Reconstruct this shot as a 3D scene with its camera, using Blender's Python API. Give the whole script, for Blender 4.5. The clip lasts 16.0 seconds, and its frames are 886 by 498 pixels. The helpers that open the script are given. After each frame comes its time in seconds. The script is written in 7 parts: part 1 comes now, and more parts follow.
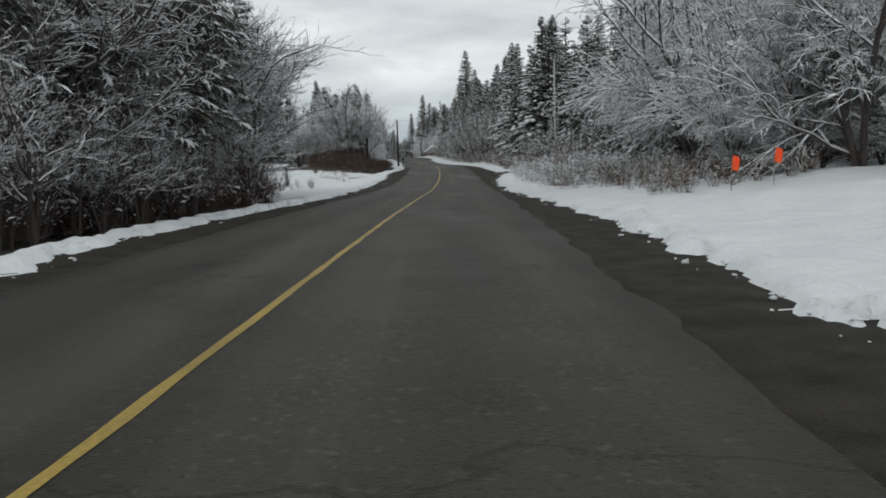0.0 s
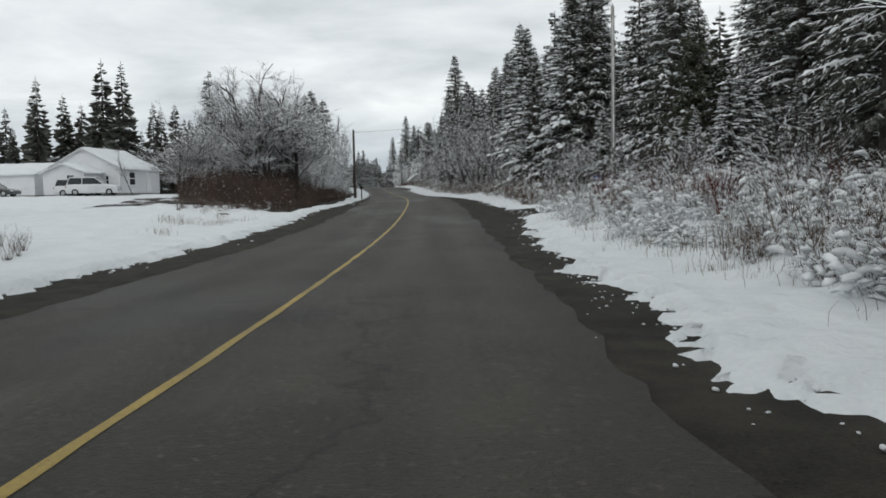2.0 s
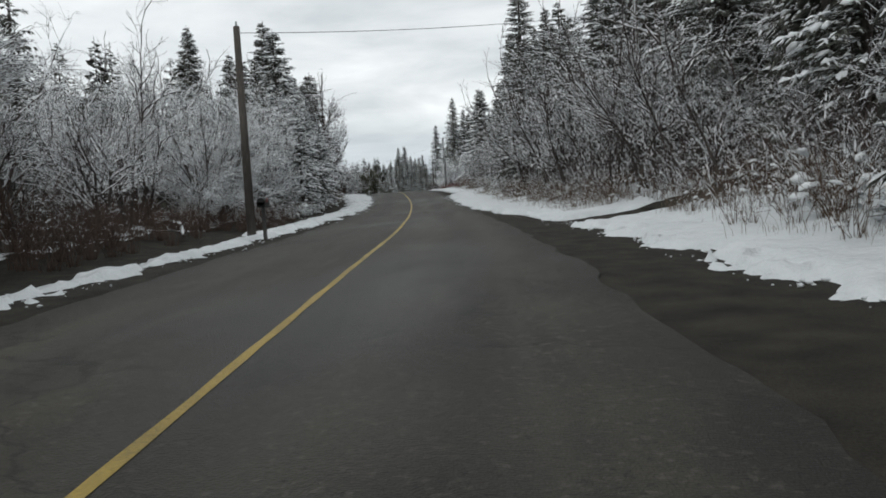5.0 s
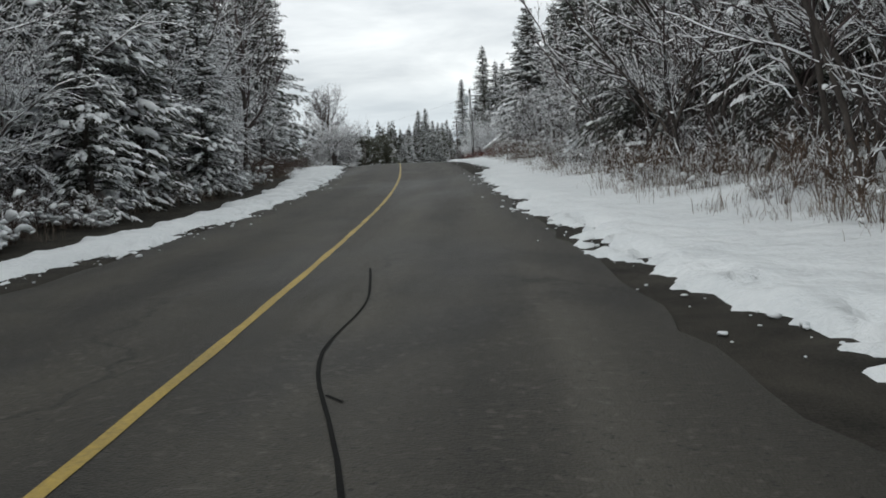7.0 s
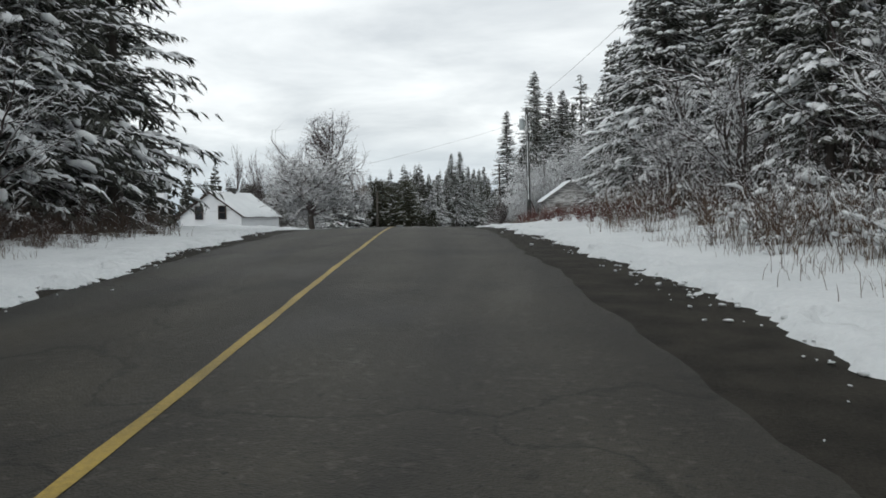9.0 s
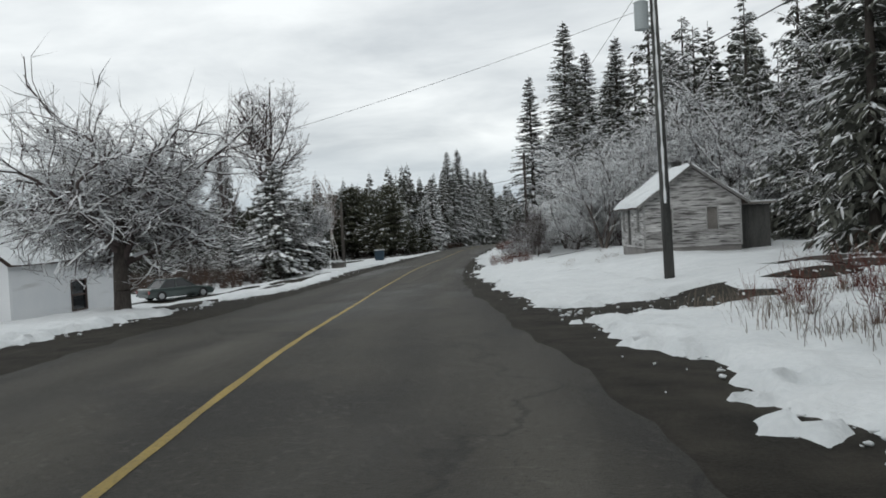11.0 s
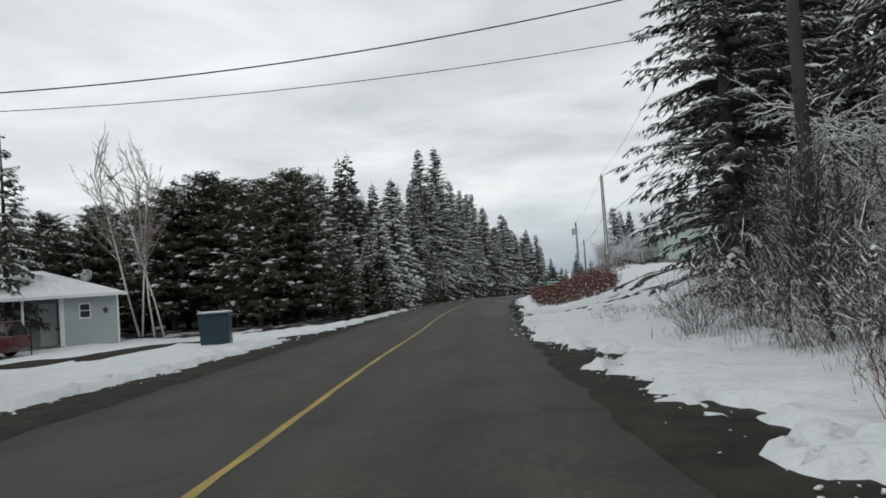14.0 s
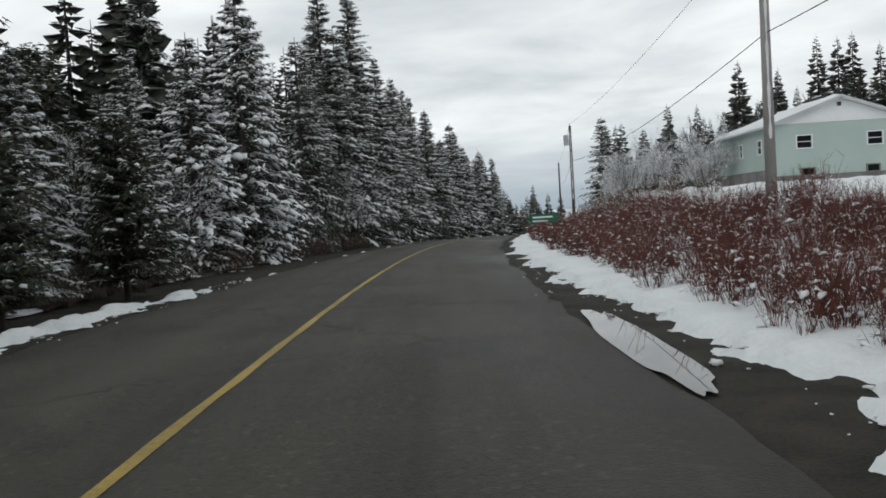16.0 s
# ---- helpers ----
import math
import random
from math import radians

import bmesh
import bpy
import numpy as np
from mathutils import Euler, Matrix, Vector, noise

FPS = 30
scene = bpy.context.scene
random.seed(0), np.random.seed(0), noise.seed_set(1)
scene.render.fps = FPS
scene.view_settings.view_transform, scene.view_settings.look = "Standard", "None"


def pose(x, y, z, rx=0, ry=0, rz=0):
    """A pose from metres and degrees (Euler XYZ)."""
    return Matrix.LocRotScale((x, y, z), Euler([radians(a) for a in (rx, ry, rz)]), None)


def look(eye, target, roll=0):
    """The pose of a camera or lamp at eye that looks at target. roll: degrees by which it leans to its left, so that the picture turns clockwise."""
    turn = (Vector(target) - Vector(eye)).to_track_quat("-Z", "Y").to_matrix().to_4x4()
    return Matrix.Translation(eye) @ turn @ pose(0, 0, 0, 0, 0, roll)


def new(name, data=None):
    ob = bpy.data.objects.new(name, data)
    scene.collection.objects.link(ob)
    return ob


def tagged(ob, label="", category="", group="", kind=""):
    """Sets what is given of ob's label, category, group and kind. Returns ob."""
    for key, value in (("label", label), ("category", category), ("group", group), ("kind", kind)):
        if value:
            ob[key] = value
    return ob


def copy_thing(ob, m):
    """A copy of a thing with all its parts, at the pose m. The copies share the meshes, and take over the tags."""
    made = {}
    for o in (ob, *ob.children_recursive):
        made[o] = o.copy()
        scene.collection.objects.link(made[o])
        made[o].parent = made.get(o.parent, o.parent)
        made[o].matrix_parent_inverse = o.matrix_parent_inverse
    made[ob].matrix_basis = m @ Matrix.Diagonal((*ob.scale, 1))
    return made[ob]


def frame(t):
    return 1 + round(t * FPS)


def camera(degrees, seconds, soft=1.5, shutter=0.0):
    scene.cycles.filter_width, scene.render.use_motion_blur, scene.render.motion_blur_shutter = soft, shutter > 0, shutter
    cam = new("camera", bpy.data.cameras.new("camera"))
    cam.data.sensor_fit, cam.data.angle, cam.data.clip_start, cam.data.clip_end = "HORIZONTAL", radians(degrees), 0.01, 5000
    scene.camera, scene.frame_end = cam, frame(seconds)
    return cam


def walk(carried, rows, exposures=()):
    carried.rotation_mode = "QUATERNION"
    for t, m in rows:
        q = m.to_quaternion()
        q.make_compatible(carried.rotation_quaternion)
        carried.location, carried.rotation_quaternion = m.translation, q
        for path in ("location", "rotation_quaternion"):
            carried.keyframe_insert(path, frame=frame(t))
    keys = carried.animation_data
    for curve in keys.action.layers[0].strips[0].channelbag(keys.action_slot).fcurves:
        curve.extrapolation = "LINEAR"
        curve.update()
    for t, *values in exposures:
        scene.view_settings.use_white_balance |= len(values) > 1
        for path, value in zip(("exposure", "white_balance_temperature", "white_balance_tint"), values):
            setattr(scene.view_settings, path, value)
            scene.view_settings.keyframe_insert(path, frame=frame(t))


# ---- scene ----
cam = camera(57.0, 16.0, soft=1.7)
# seconds, eye, target, lean to the right
PATH = [
    (0.0, (-0.000, 0.000, 1.325), (0.159, 9.942, 0.258), 1.64),
    (0.5, (0.479, 9.516, 1.318), (0.751, 19.456, 0.261), 1.21),
    (1.0, (0.957, 19.018, 1.289), (1.169, 29.001, 0.748), 1.29),
    (1.5, (1.445, 28.487, 1.215), (1.735, 38.464, 0.603), 0.72),
    (2.0, (1.952, 37.894, 1.102), (2.249, 47.866, 0.419), 1.27),
    (2.5, (2.438, 47.250, 1.011), (2.612, 57.228, 0.375), 1.58),
    (3.0, (2.820, 56.581, 0.987), (2.879, 66.567, 0.457), 1.81),
    (3.5, (3.065, 65.860, 1.066), (2.907, 75.843, 0.511), 2.82),
    (3.7, (3.132, 69.529, 1.124), (2.945, 79.512, 0.569), 3.41),
    (4.0, (3.187, 74.989, 1.238), (2.946, 84.966, 0.602), 3.36),
    (4.5, (3.174, 83.991, 1.469), (2.841, 93.965, 0.827), 3.36),
    (5.0, (3.052, 92.918, 1.690), (2.628, 102.888, 1.043), 3.45),
    (5.5, (2.843, 101.815, 1.871), (2.328, 111.781, 1.218), 3.62),
    (5.8, (2.687, 107.161, 1.947), (2.117, 117.132, 1.434), 3.79),
    (6.0, (2.574, 110.734, 1.981), (2.013, 120.696, 1.313), 3.61),
    (6.5, (2.245, 119.686, 2.017), (1.617, 129.625, 1.109), 2.87),
    (7.0, (1.802, 128.596, 2.052), (1.044, 138.517, 1.051), 2.82),
    (7.5, (1.260, 137.443, 2.145), (0.437, 147.371, 1.270), 3.20),
    (8.0, (0.629, 146.323, 2.307), (-0.560, 156.225, 1.570), 2.35),
    (8.5, (-0.105, 155.271, 2.552), (-1.249, 165.197, 2.166), 1.06),
    (9.0, (-1.001, 164.247, 2.879), (-2.135, 174.175, 2.496), 0.81),
    (9.2, (-1.404, 167.864, 3.020), (-2.595, 177.785, 2.627), 1.27),
    (9.5, (-2.045, 173.325, 3.233), (-3.216, 183.251, 2.923), 1.64),
    (10.0, (-3.190, 182.514, 3.560), (-4.326, 192.445, 3.264), 2.13),
    (10.5, (-4.389, 191.800, 3.777), (-5.490, 201.735, 3.495), 2.55),
    (11.0, (-5.599, 201.167, 3.804), (-6.665, 211.106, 3.536), 2.95),
    (11.3, (-6.310, 206.819, 3.689), (-7.355, 216.757, 3.304), 3.20),
    (11.5, (-6.772, 210.600, 3.576), (-7.789, 220.533, 3.014), 3.29),
    (12.0, (-7.895, 220.087, 3.218), (-8.624, 230.060, 3.227), 3.61),
    (12.2, (-8.334, 223.895, 3.068), (-8.973, 233.874, 3.131), 3.50),
    (12.5, (-8.978, 229.610, 2.850), (-9.586, 239.574, 2.256), 3.38),
    (13.0, (-10.002, 239.142, 2.556), (-10.605, 249.110, 2.044), 3.43),
    (13.2, (-10.387, 242.968, 2.466), (-10.934, 252.952, 2.288), 3.36),
    (13.5, (-10.920, 248.724, 2.369), (-11.358, 258.713, 2.555), 3.60),
    (14.0, (-11.645, 258.327, 2.230), (-12.327, 268.295, 2.635), 3.94),
    (14.5, (-12.155, 267.882, 2.073), (-12.756, 277.859, 2.383), 2.54),
    (15.0, (-12.516, 277.318, 1.892), (-13.066, 287.302, 2.002), 2.94),
    (15.5, (-12.747, 286.731, 1.812), (-12.875, 296.723, 1.433), 2.95),
    (16.0, (-12.910, 296.109, 1.857), (-12.874, 306.101, 1.453), 3.33),
]
walk(cam, [(t, look(eye, target, -lean)) for t, eye, target, lean in PATH],
     [(0.0, -0.16), (0.8, -0.05), (3.7, 0.0), (6.0, 0.10), (8.2, 0.20), (9.2, 0.14), (11.3, 0.0), (12.4, -0.08), (14.5, -0.08), (16.0, 0.0)])

# ---- world and light: an even overcast ----
world = bpy.data.worlds.new("overcast_sky")
scene.world = world
world.use_nodes = True
wn, wl = world.node_tree.nodes, world.node_tree.links
wn.clear()
w_out = wn.new("ShaderNodeOutputWorld")
w_bg = wn.new("ShaderNodeBackground")
w_sky = wn.new("ShaderNodeTexSky")
w_sky.sky_type = "NISHITA"
w_sky.sun_disc = False
w_sky.sun_elevation, w_sky.sun_rotation = radians(32), radians(150)
w_scale = wn.new("ShaderNodeVectorMath")
w_scale.operation = "SCALE"
w_scale.inputs["Scale"].default_value = 0.1
wl.new(w_sky.outputs["Color"], w_scale.inputs[0])
w_co = wn.new("ShaderNodeTexCoord")
# clouds lie in a flat layer: the view direction divided by its height
w_sep = wn.new("ShaderNodeSeparateXYZ")
wl.new(w_co.outputs["Generated"], w_sep.inputs[0])
w_h = wn.new("ShaderNodeMath")
w_h.operation = "MAXIMUM"
w_h.inputs[1].default_value = 0.0
wl.new(w_sep.outputs["Z"], w_h.inputs[0])
w_h2 = wn.new("ShaderNodeMath")
w_h2.operation = "ADD"
w_h2.inputs[1].default_value = 0.12
wl.new(w_h.outputs[0], w_h2.inputs[0])
w_div = wn.new("ShaderNodeVectorMath")
w_div.operation = "DIVIDE"
w_cmb = wn.new("ShaderNodeCombineXYZ")
for k in "XYZ":
    wl.new(w_h2.outputs[0], w_cmb.inputs[k])
wl.new(w_co.outputs["Generated"], w_div.inputs[0])
wl.new(w_cmb.outputs[0], w_div.inputs[1])
w_n = wn.new("ShaderNodeTexNoise")
w_n.inputs["Scale"].default_value, w_n.inputs["Detail"].default_value = 1.1, 7.0
w_n.inputs["Roughness"].default_value, w_n.inputs["Distortion"].default_value = 0.55, 0.3
wl.new(w_div.outputs[0], w_n.inputs["Vector"])
w_r = wn.new("ShaderNodeValToRGB")
w_r.color_ramp.elements[0].position, w_r.color_ramp.elements[0].color = 0.30, (0.60, 0.64, 0.665, 1)
w_r.color_ramp.elements[1].position, w_r.color_ramp.elements[1].color = 0.66, (0.985, 1.02, 1.02, 1)
wl.new(w_n.outputs["Fac"], w_r.inputs["Fac"])
# towards the horizon the cloud deck is a darker blue grey
w_hz = wn.new("ShaderNodeMapRange")
w_hz.inputs["From Min"].default_value, w_hz.inputs["From Max"].default_value = 0.0, 0.11
wl.new(w_sep.outputs["Z"], w_hz.inputs["Value"])
w_m0 = wn.new("ShaderNodeMixRGB")
w_m0.inputs["Color1"].default_value = (0.35, 0.43, 0.51, 1)
wl.new(w_hz.outputs[0], w_m0.inputs["Fac"])
wl.new(w_r.outputs["Color"], w_m0.inputs["Color2"])
w_m = wn.new("ShaderNodeMixRGB")
w_m.inputs["Fac"].default_value = 0.93
wl.new(w_scale.outputs[0], w_m.inputs["Color1"])
wl.new(w_m0.outputs["Color"], w_m.inputs["Color2"])
wl.new(w_m.outputs["Color"], w_bg.inputs["Color"])
w_bg.inputs["Strength"].default_value = 1.0
wl.new(w_bg.outputs[0], w_out.inputs[0])

sun_data = bpy.data.lights.new("sun", "SUN")
sun_data.energy, sun_data.angle, sun_data.color = 0.5, radians(40), (1.0, 0.97, 0.93)
sun = new("sun", sun_data)
sun.matrix_basis = look((0, 0, 60), (25, 38, 30))


# ---- materials ----
def mat(name, base, rough=0.8, var=None, scale=4.0, fine=40.0, bump=0.3, bump_scale=60.0, metal=0.0, spec=0.3,
        island=0.0, rand=0.0, stretch=(1, 1, 1)):
    """A procedural surface: two scales of noise between two colours, fine bump, and random shifts."""
    m = bpy.data.materials.new(name)
    m.use_nodes = True
    n, l = m.node_tree.nodes, m.node_tree.links
    b = n["Principled BSDF"]
    b.inputs["Roughness"].default_value, b.inputs["Metallic"].default_value = rough, metal
    b.inputs["Specular IOR Level"].default_value = spec
    co = n.new("ShaderNodeTexCoord")
    mp = n.new("ShaderNodeMapping")
    mp.inputs["Scale"].default_value = stretch
    l.new(co.outputs["Object"], mp.inputs[0])
    n1, n2 = n.new("ShaderNodeTexNoise"), n.new("ShaderNodeTexNoise")
    n1.inputs["Scale"].default_value, n1.inputs["Detail"].default_value = scale, 5
    n2.inputs["Scale"].default_value, n2.inputs["Detail"].default_value = fine, 4
    l.new(mp.outputs[0], n1.inputs["Vector"])
    l.new(mp.outputs[0], n2.inputs["Vector"])
    mx = n.new("ShaderNodeMath")
    mx.operation = "MULTIPLY_ADD"
    mx.inputs[1].default_value = 0.45
    l.new(n2.outputs["Fac"], mx.inputs[0])
    ml = n.new("ShaderNodeMath")
    ml.operation = "MULTIPLY"
    ml.inputs[1].default_value = 0.55
    l.new(n1.outputs["Fac"], ml.inputs[0])
    l.new(ml.outputs[0], mx.inputs[2])
    rp = n.new("ShaderNodeValToRGB")
    rp.color_ramp.elements[0].position, rp.color_ramp.elements[1].position = 0.36, 0.64
    rp.color_ramp.elements[0].color = (*base, 1)
    rp.color_ramp.elements[1].color = (*(var or [min(1, c * 1.35) for c in base]), 1)
    l.new(mx.outputs[0], rp.inputs["Fac"])
    last = rp.outputs["Color"]
    for amount, node, socket in ((island, "ShaderNodeNewGeometry", "Random Per Island"), (rand, "ShaderNodeObjectInfo", "Random")):
        if amount:
            g = n.new(node)
            mr = n.new("ShaderNodeMapRange")
            mr.inputs["To Min"].default_value, mr.inputs["To Max"].default_value = 1 - amount, 1 + amount
            l.new(g.outputs[socket], mr.inputs["Value"])
            hs = n.new("ShaderNodeHueSaturation")
            l.new(mr.outputs[0], hs.inputs["Value"])
            l.new(last, hs.inputs["Color"])
            last = hs.outputs["Color"]
    l.new(last, b.inputs["Base Color"])
    if bump:
        n3 = n.new("ShaderNodeTexNoise")
        n3.inputs["Scale"].default_value, n3.inputs["Detail"].default_value = bump_scale, 3
        l.new(mp.outputs[0], n3.inputs["Vector"])
        bp = n.new("ShaderNodeBump")
        bp.inputs["Strength"].default_value, bp.inputs["Distance"].default_value = bump, 0.02
        l.new(n3.outputs["Fac"], bp.inputs["Height"])
        l.new(bp.outputs[0], b.inputs["Normal"])
    return m


M_SNOW = mat("snow", (0.60, 0.63, 0.645), 0.7, (0.70, 0.725, 0.735), 0.9, 14, 0.5, 22)
sn, sl = M_SNOW.node_tree.nodes, M_SNOW.node_tree.links
s_co, s_n1, s_n2, s_b1, s_b2 = (sn.new("ShaderNode" + k) for k in ("TexCoord", "TexNoise", "TexVoronoi", "Bump", "Bump"))
s_n1.inputs["Scale"].default_value, s_n1.inputs["Detail"].default_value = 2.2, 6
s_n2.inputs["Scale"].default_value = 1.3
s_n2.feature = "SMOOTH_F1"
for node in (s_n1, s_n2):
    sl.new(s_co.outputs["Object"], node.inputs["Vector"])
s_b1.inputs["Strength"].default_value, s_b1.inputs["Distance"].default_value = 0.8, 0.14
s_b2.inputs["Strength"].default_value, s_b2.inputs["Distance"].default_value = 0.5, 0.10
sl.new(s_n1.outputs["Fac"], s_b1.inputs["Height"])
sl.new(s_n2.outputs["Distance"], s_b2.inputs["Height"])
s_old = sn["Principled BSDF"].inputs["Normal"].links[0].from_socket
sl.new(s_old, s_b1.inputs["Normal"])
sl.new(s_b1.outputs[0], s_b2.inputs["Normal"])
sl.new(s_b2.outputs[0], sn["Principled BSDF"].inputs["Normal"])
M_TREE_SNOW = mat("clinging_snow", (0.64, 0.665, 0.68), 0.8, (0.78, 0.80, 0.81), 1.5, 12, 0.2, 30, island=0.1)
M_ASPHALT = mat("worn_asphalt", (0.026, 0.0240, 0.0190), 0.68, (0.050, 0.0460, 0.0355), 0.5, 26, 0.9, 60, spec=0.26)
M_LITTER_SHADE = mat("forest_litter_and_shade", (0.020, 0.017, 0.014), 0.9, (0.060, 0.050, 0.042), 1.2, 18, 0.8, 30)
M_GRAVEL = mat("wet_gravel", (0.015, 0.0140, 0.0115), 0.85, (0.050, 0.0455, 0.037), 1.8, 45, 0.9, 60, spec=0.12)
M_YELLOW = mat("worn_yellow_paint", (0.20, 0.150, 0.045), 0.6, (0.42, 0.295, 0.065), 0.8, 30, 0.4, 120)
# needle and cedar colours lifted: the windscreen's pale haze is mixed into them
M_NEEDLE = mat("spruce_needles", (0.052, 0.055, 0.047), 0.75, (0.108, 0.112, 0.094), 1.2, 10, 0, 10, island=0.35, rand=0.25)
M_CEDAR = mat("cedar_foliage", (0.040, 0.044, 0.030), 0.75, (0.088, 0.090, 0.060), 1.2, 10, 0, 10, island=0.35, rand=0.2)
M_BARK = mat("dark_bark", (0.036, 0.031, 0.028), 0.9, (0.090, 0.078, 0.070), 3, 25, 0.8, 30, stretch=(1, 1, 0.25), rand=0.2)
M_TWIG = mat("grey_brown_twigs", (0.047, 0.037, 0.036), 0.85, (0.104, 0.082, 0.078), 2, 20, 0, 20, island=0.2, rand=0.15)
M_BIRCH = mat("white_birch_bark", (0.46, 0.44, 0.41), 0.75, (0.74, 0.72, 0.69), 2.5, 14, 0.4, 20, stretch=(1, 1, 2.2))
M_BIRCH_TWIG = mat("birch_twigs", (0.19, 0.155, 0.145), 0.8, (0.33, 0.28, 0.26), 2, 14, 0, 20)
M_RED = mat("red_osier_stems", (0.060, 0.020, 0.015), 0.8, (0.135, 0.045, 0.032), 1.0, 12, 0, 10, island=0.3)
M_BROWN = mat("brown_brush", (0.060, 0.040, 0.028), 0.85, (0.125, 0.085, 0.060), 1.0, 12, 0, 10, island=0.3)
M_DUSK = mat("dark_brown_brush", (0.040, 0.028, 0.023), 0.85, (0.098, 0.064, 0.049), 1.0, 12, 0, 10, island=0.3)
M_STRAW = mat("dry_grass", (0.105, 0.085, 0.068), 0.85, (0.215, 0.178, 0.142), 1.0, 12, 0, 10, island=0.25)
M_POLE = mat("weathered_pole", (0.050, 0.044, 0.039), 0.85, (0.125, 0.112, 0.100), 2, 30, 0.6, 40, stretch=(1, 1, 0.12))
M_POLE_GREY = mat("grey_pole", (0.22, 0.21, 0.20), 0.8, (0.34, 0.33, 0.31), 2, 30, 0.5, 40, stretch=(1, 1, 0.12))
M_WHITE = mat("white_siding", (0.58, 0.60, 0.62), 0.6, (0.68, 0.69, 0.70), 0.6, 20, 0.1, 30)
M_OLDTRIM = mat("peeling_trim", (0.22, 0.22, 0.215), 0.8, (0.42, 0.42, 0.41), 2, 20, 0.3, 30)
M_OLDWOOD = mat("peeling_clapboard", (0.22, 0.212, 0.208), 0.85, (0.66, 0.66, 0.65), 1.2, 9, 0.5, 30, stretch=(0.35, 0.35, 6), island=0.2, rand=0.22)
M_MINT = mat("mint_siding", (0.37, 0.455, 0.42), 0.6, (0.43, 0.51, 0.475), 0.6, 20, 0.1, 30)
M_GREYSIDE = mat("grey_siding", (0.33, 0.37, 0.38), 0.6, (0.40, 0.44, 0.45), 0.6, 20, 0.1, 30)
M_TRIM = mat("white_trim", (0.70, 0.71, 0.72), 0.55, (0.78, 0.79, 0.80), 1, 20, 0.1, 30)
M_DARKTRIM = mat("dark_brown_trim", (0.05, 0.035, 0.03), 0.7, (0.09, 0.065, 0.055), 1, 20, 0.1, 30)
M_CONC = mat("stained_concrete", (0.16, 0.155, 0.15), 0.85, (0.27, 0.26, 0.25), 1, 20, 0.4, 30)
M_DARKWOOD = mat("dark_weathered_boards", (0.035, 0.036, 0.035), 0.85, (0.085, 0.085, 0.08), 1.5, 18, 0.4, 30, stretch=(3, 3, 0.4), rand=0.2)
M_GREYWOOD = mat("grey_weathered_boards", (0.14, 0.13, 0.12), 0.85, (0.24, 0.225, 0.21), 1.5, 18, 0.4, 30, rand=0.2)
M_BLUE = mat("blue_plastic_bin", (0.020, 0.040, 0.060), 0.5, (0.030, 0.055, 0.078), 1, 20, 0.1, 30)
M_WIRE = mat("black_cable", (0.02, 0.02, 0.02), 0.6)
M_TAR = mat("road_tar", (0.006, 0.006, 0.006), 0.9, (0.012, 0.012, 0.011), spec=0.1)
M_METAL = mat("galvanised_metal", (0.35, 0.36, 0.37), 0.45, (0.45, 0.46, 0.47), 3, 30, 0.1, 30, metal=0.8)
M_TYRE = mat("tyre_rubber", (0.015, 0.015, 0.015), 0.85)
M_ORANGE = mat("orange_flagging", (0.85, 0.10, 0.03), 0.6, (0.95, 0.14, 0.04))
M_SIGNBLUE = mat("blue_sign", (0.02, 0.06, 0.22), 0.5, (0.03, 0.08, 0.27))
M_SIGNGREEN = mat("green_sign", (0.01, 0.10, 0.06), 0.5, (0.015, 0.13, 0.08))


def over_noise(m, colour, scale, lo, hi, stretch=(1, 1, 1), amount=1.0, detail=5.0, rough=None):
    """Lay a second colour over a material where a noise is high: stains, streaks, drifted snow."""
    n, l = m.node_tree.nodes, m.node_tree.links
    b = n["Principled BSDF"]
    co, mp, ns, rp, mx = (n.new("ShaderNode" + k) for k in ("TexCoord", "Mapping", "TexNoise", "MapRange", "MixRGB"))
    mp.inputs["Scale"].default_value = stretch
    l.new(co.outputs["Object"], mp.inputs[0])
    l.new(mp.outputs[0], ns.inputs["Vector"])
    ns.inputs["Scale"].default_value, ns.inputs["Detail"].default_value = scale, detail
    rp.inputs["From Min"].default_value, rp.inputs["From Max"].default_value = lo, hi
    rp.inputs["To Max"].default_value = amount
    l.new(ns.outputs["Fac"], rp.inputs["Value"])
    l.new(rp.outputs[0], mx.inputs["Fac"])
    l.new(b.inputs["Base Color"].links[0].from_socket, mx.inputs["Color1"])
    mx.inputs["Color2"].default_value = (*colour, 1)
    l.new(mx.outputs["Color"], b.inputs["Base Color"])
    if rough is not None:
        rr = n.new("ShaderNodeMapRange")
        rr.inputs["To Min"].default_value, rr.inputs["To Max"].default_value = b.inputs["Roughness"].default_value, rough
        l.new(rp.outputs[0], rr.inputs["Value"])
        l.new(rr.outputs[0], b.inputs["Roughness"])
    return m


# wheel-worn streaks along the lanes, damp patches, and pale salt bloom
over_noise(M_ASPHALT, (0.066, 0.061, 0.050), 1.0, 0.48, 0.72, (1.1, 0.025, 1), 0.8)
over_noise(M_ASPHALT, (0.012, 0.0115, 0.011), 0.55, 0.56, 0.64, (1.0, 0.6, 1), 0.45, 9)
over_noise(M_ASPHALT, (0.105, 0.098, 0.082), 14.0, 0.57, 0.70, amount=0.55, detail=8)
over_noise(M_ASPHALT, (0.010, 0.0095, 0.009), 22.0, 0.60, 0.68, amount=0.7, detail=6)
over_noise(M_ASPHALT, (0.018, 0.0170, 0.015), 0.22, 0.52, 0.70, (1.0, 0.35, 1), 0.75, rough=0.42)
over_noise(M_ASPHALT, (0.095, 0.089, 0.076), 1.6, 0.62, 0.80, (1.0, 0.12, 1), 0.5, 8)
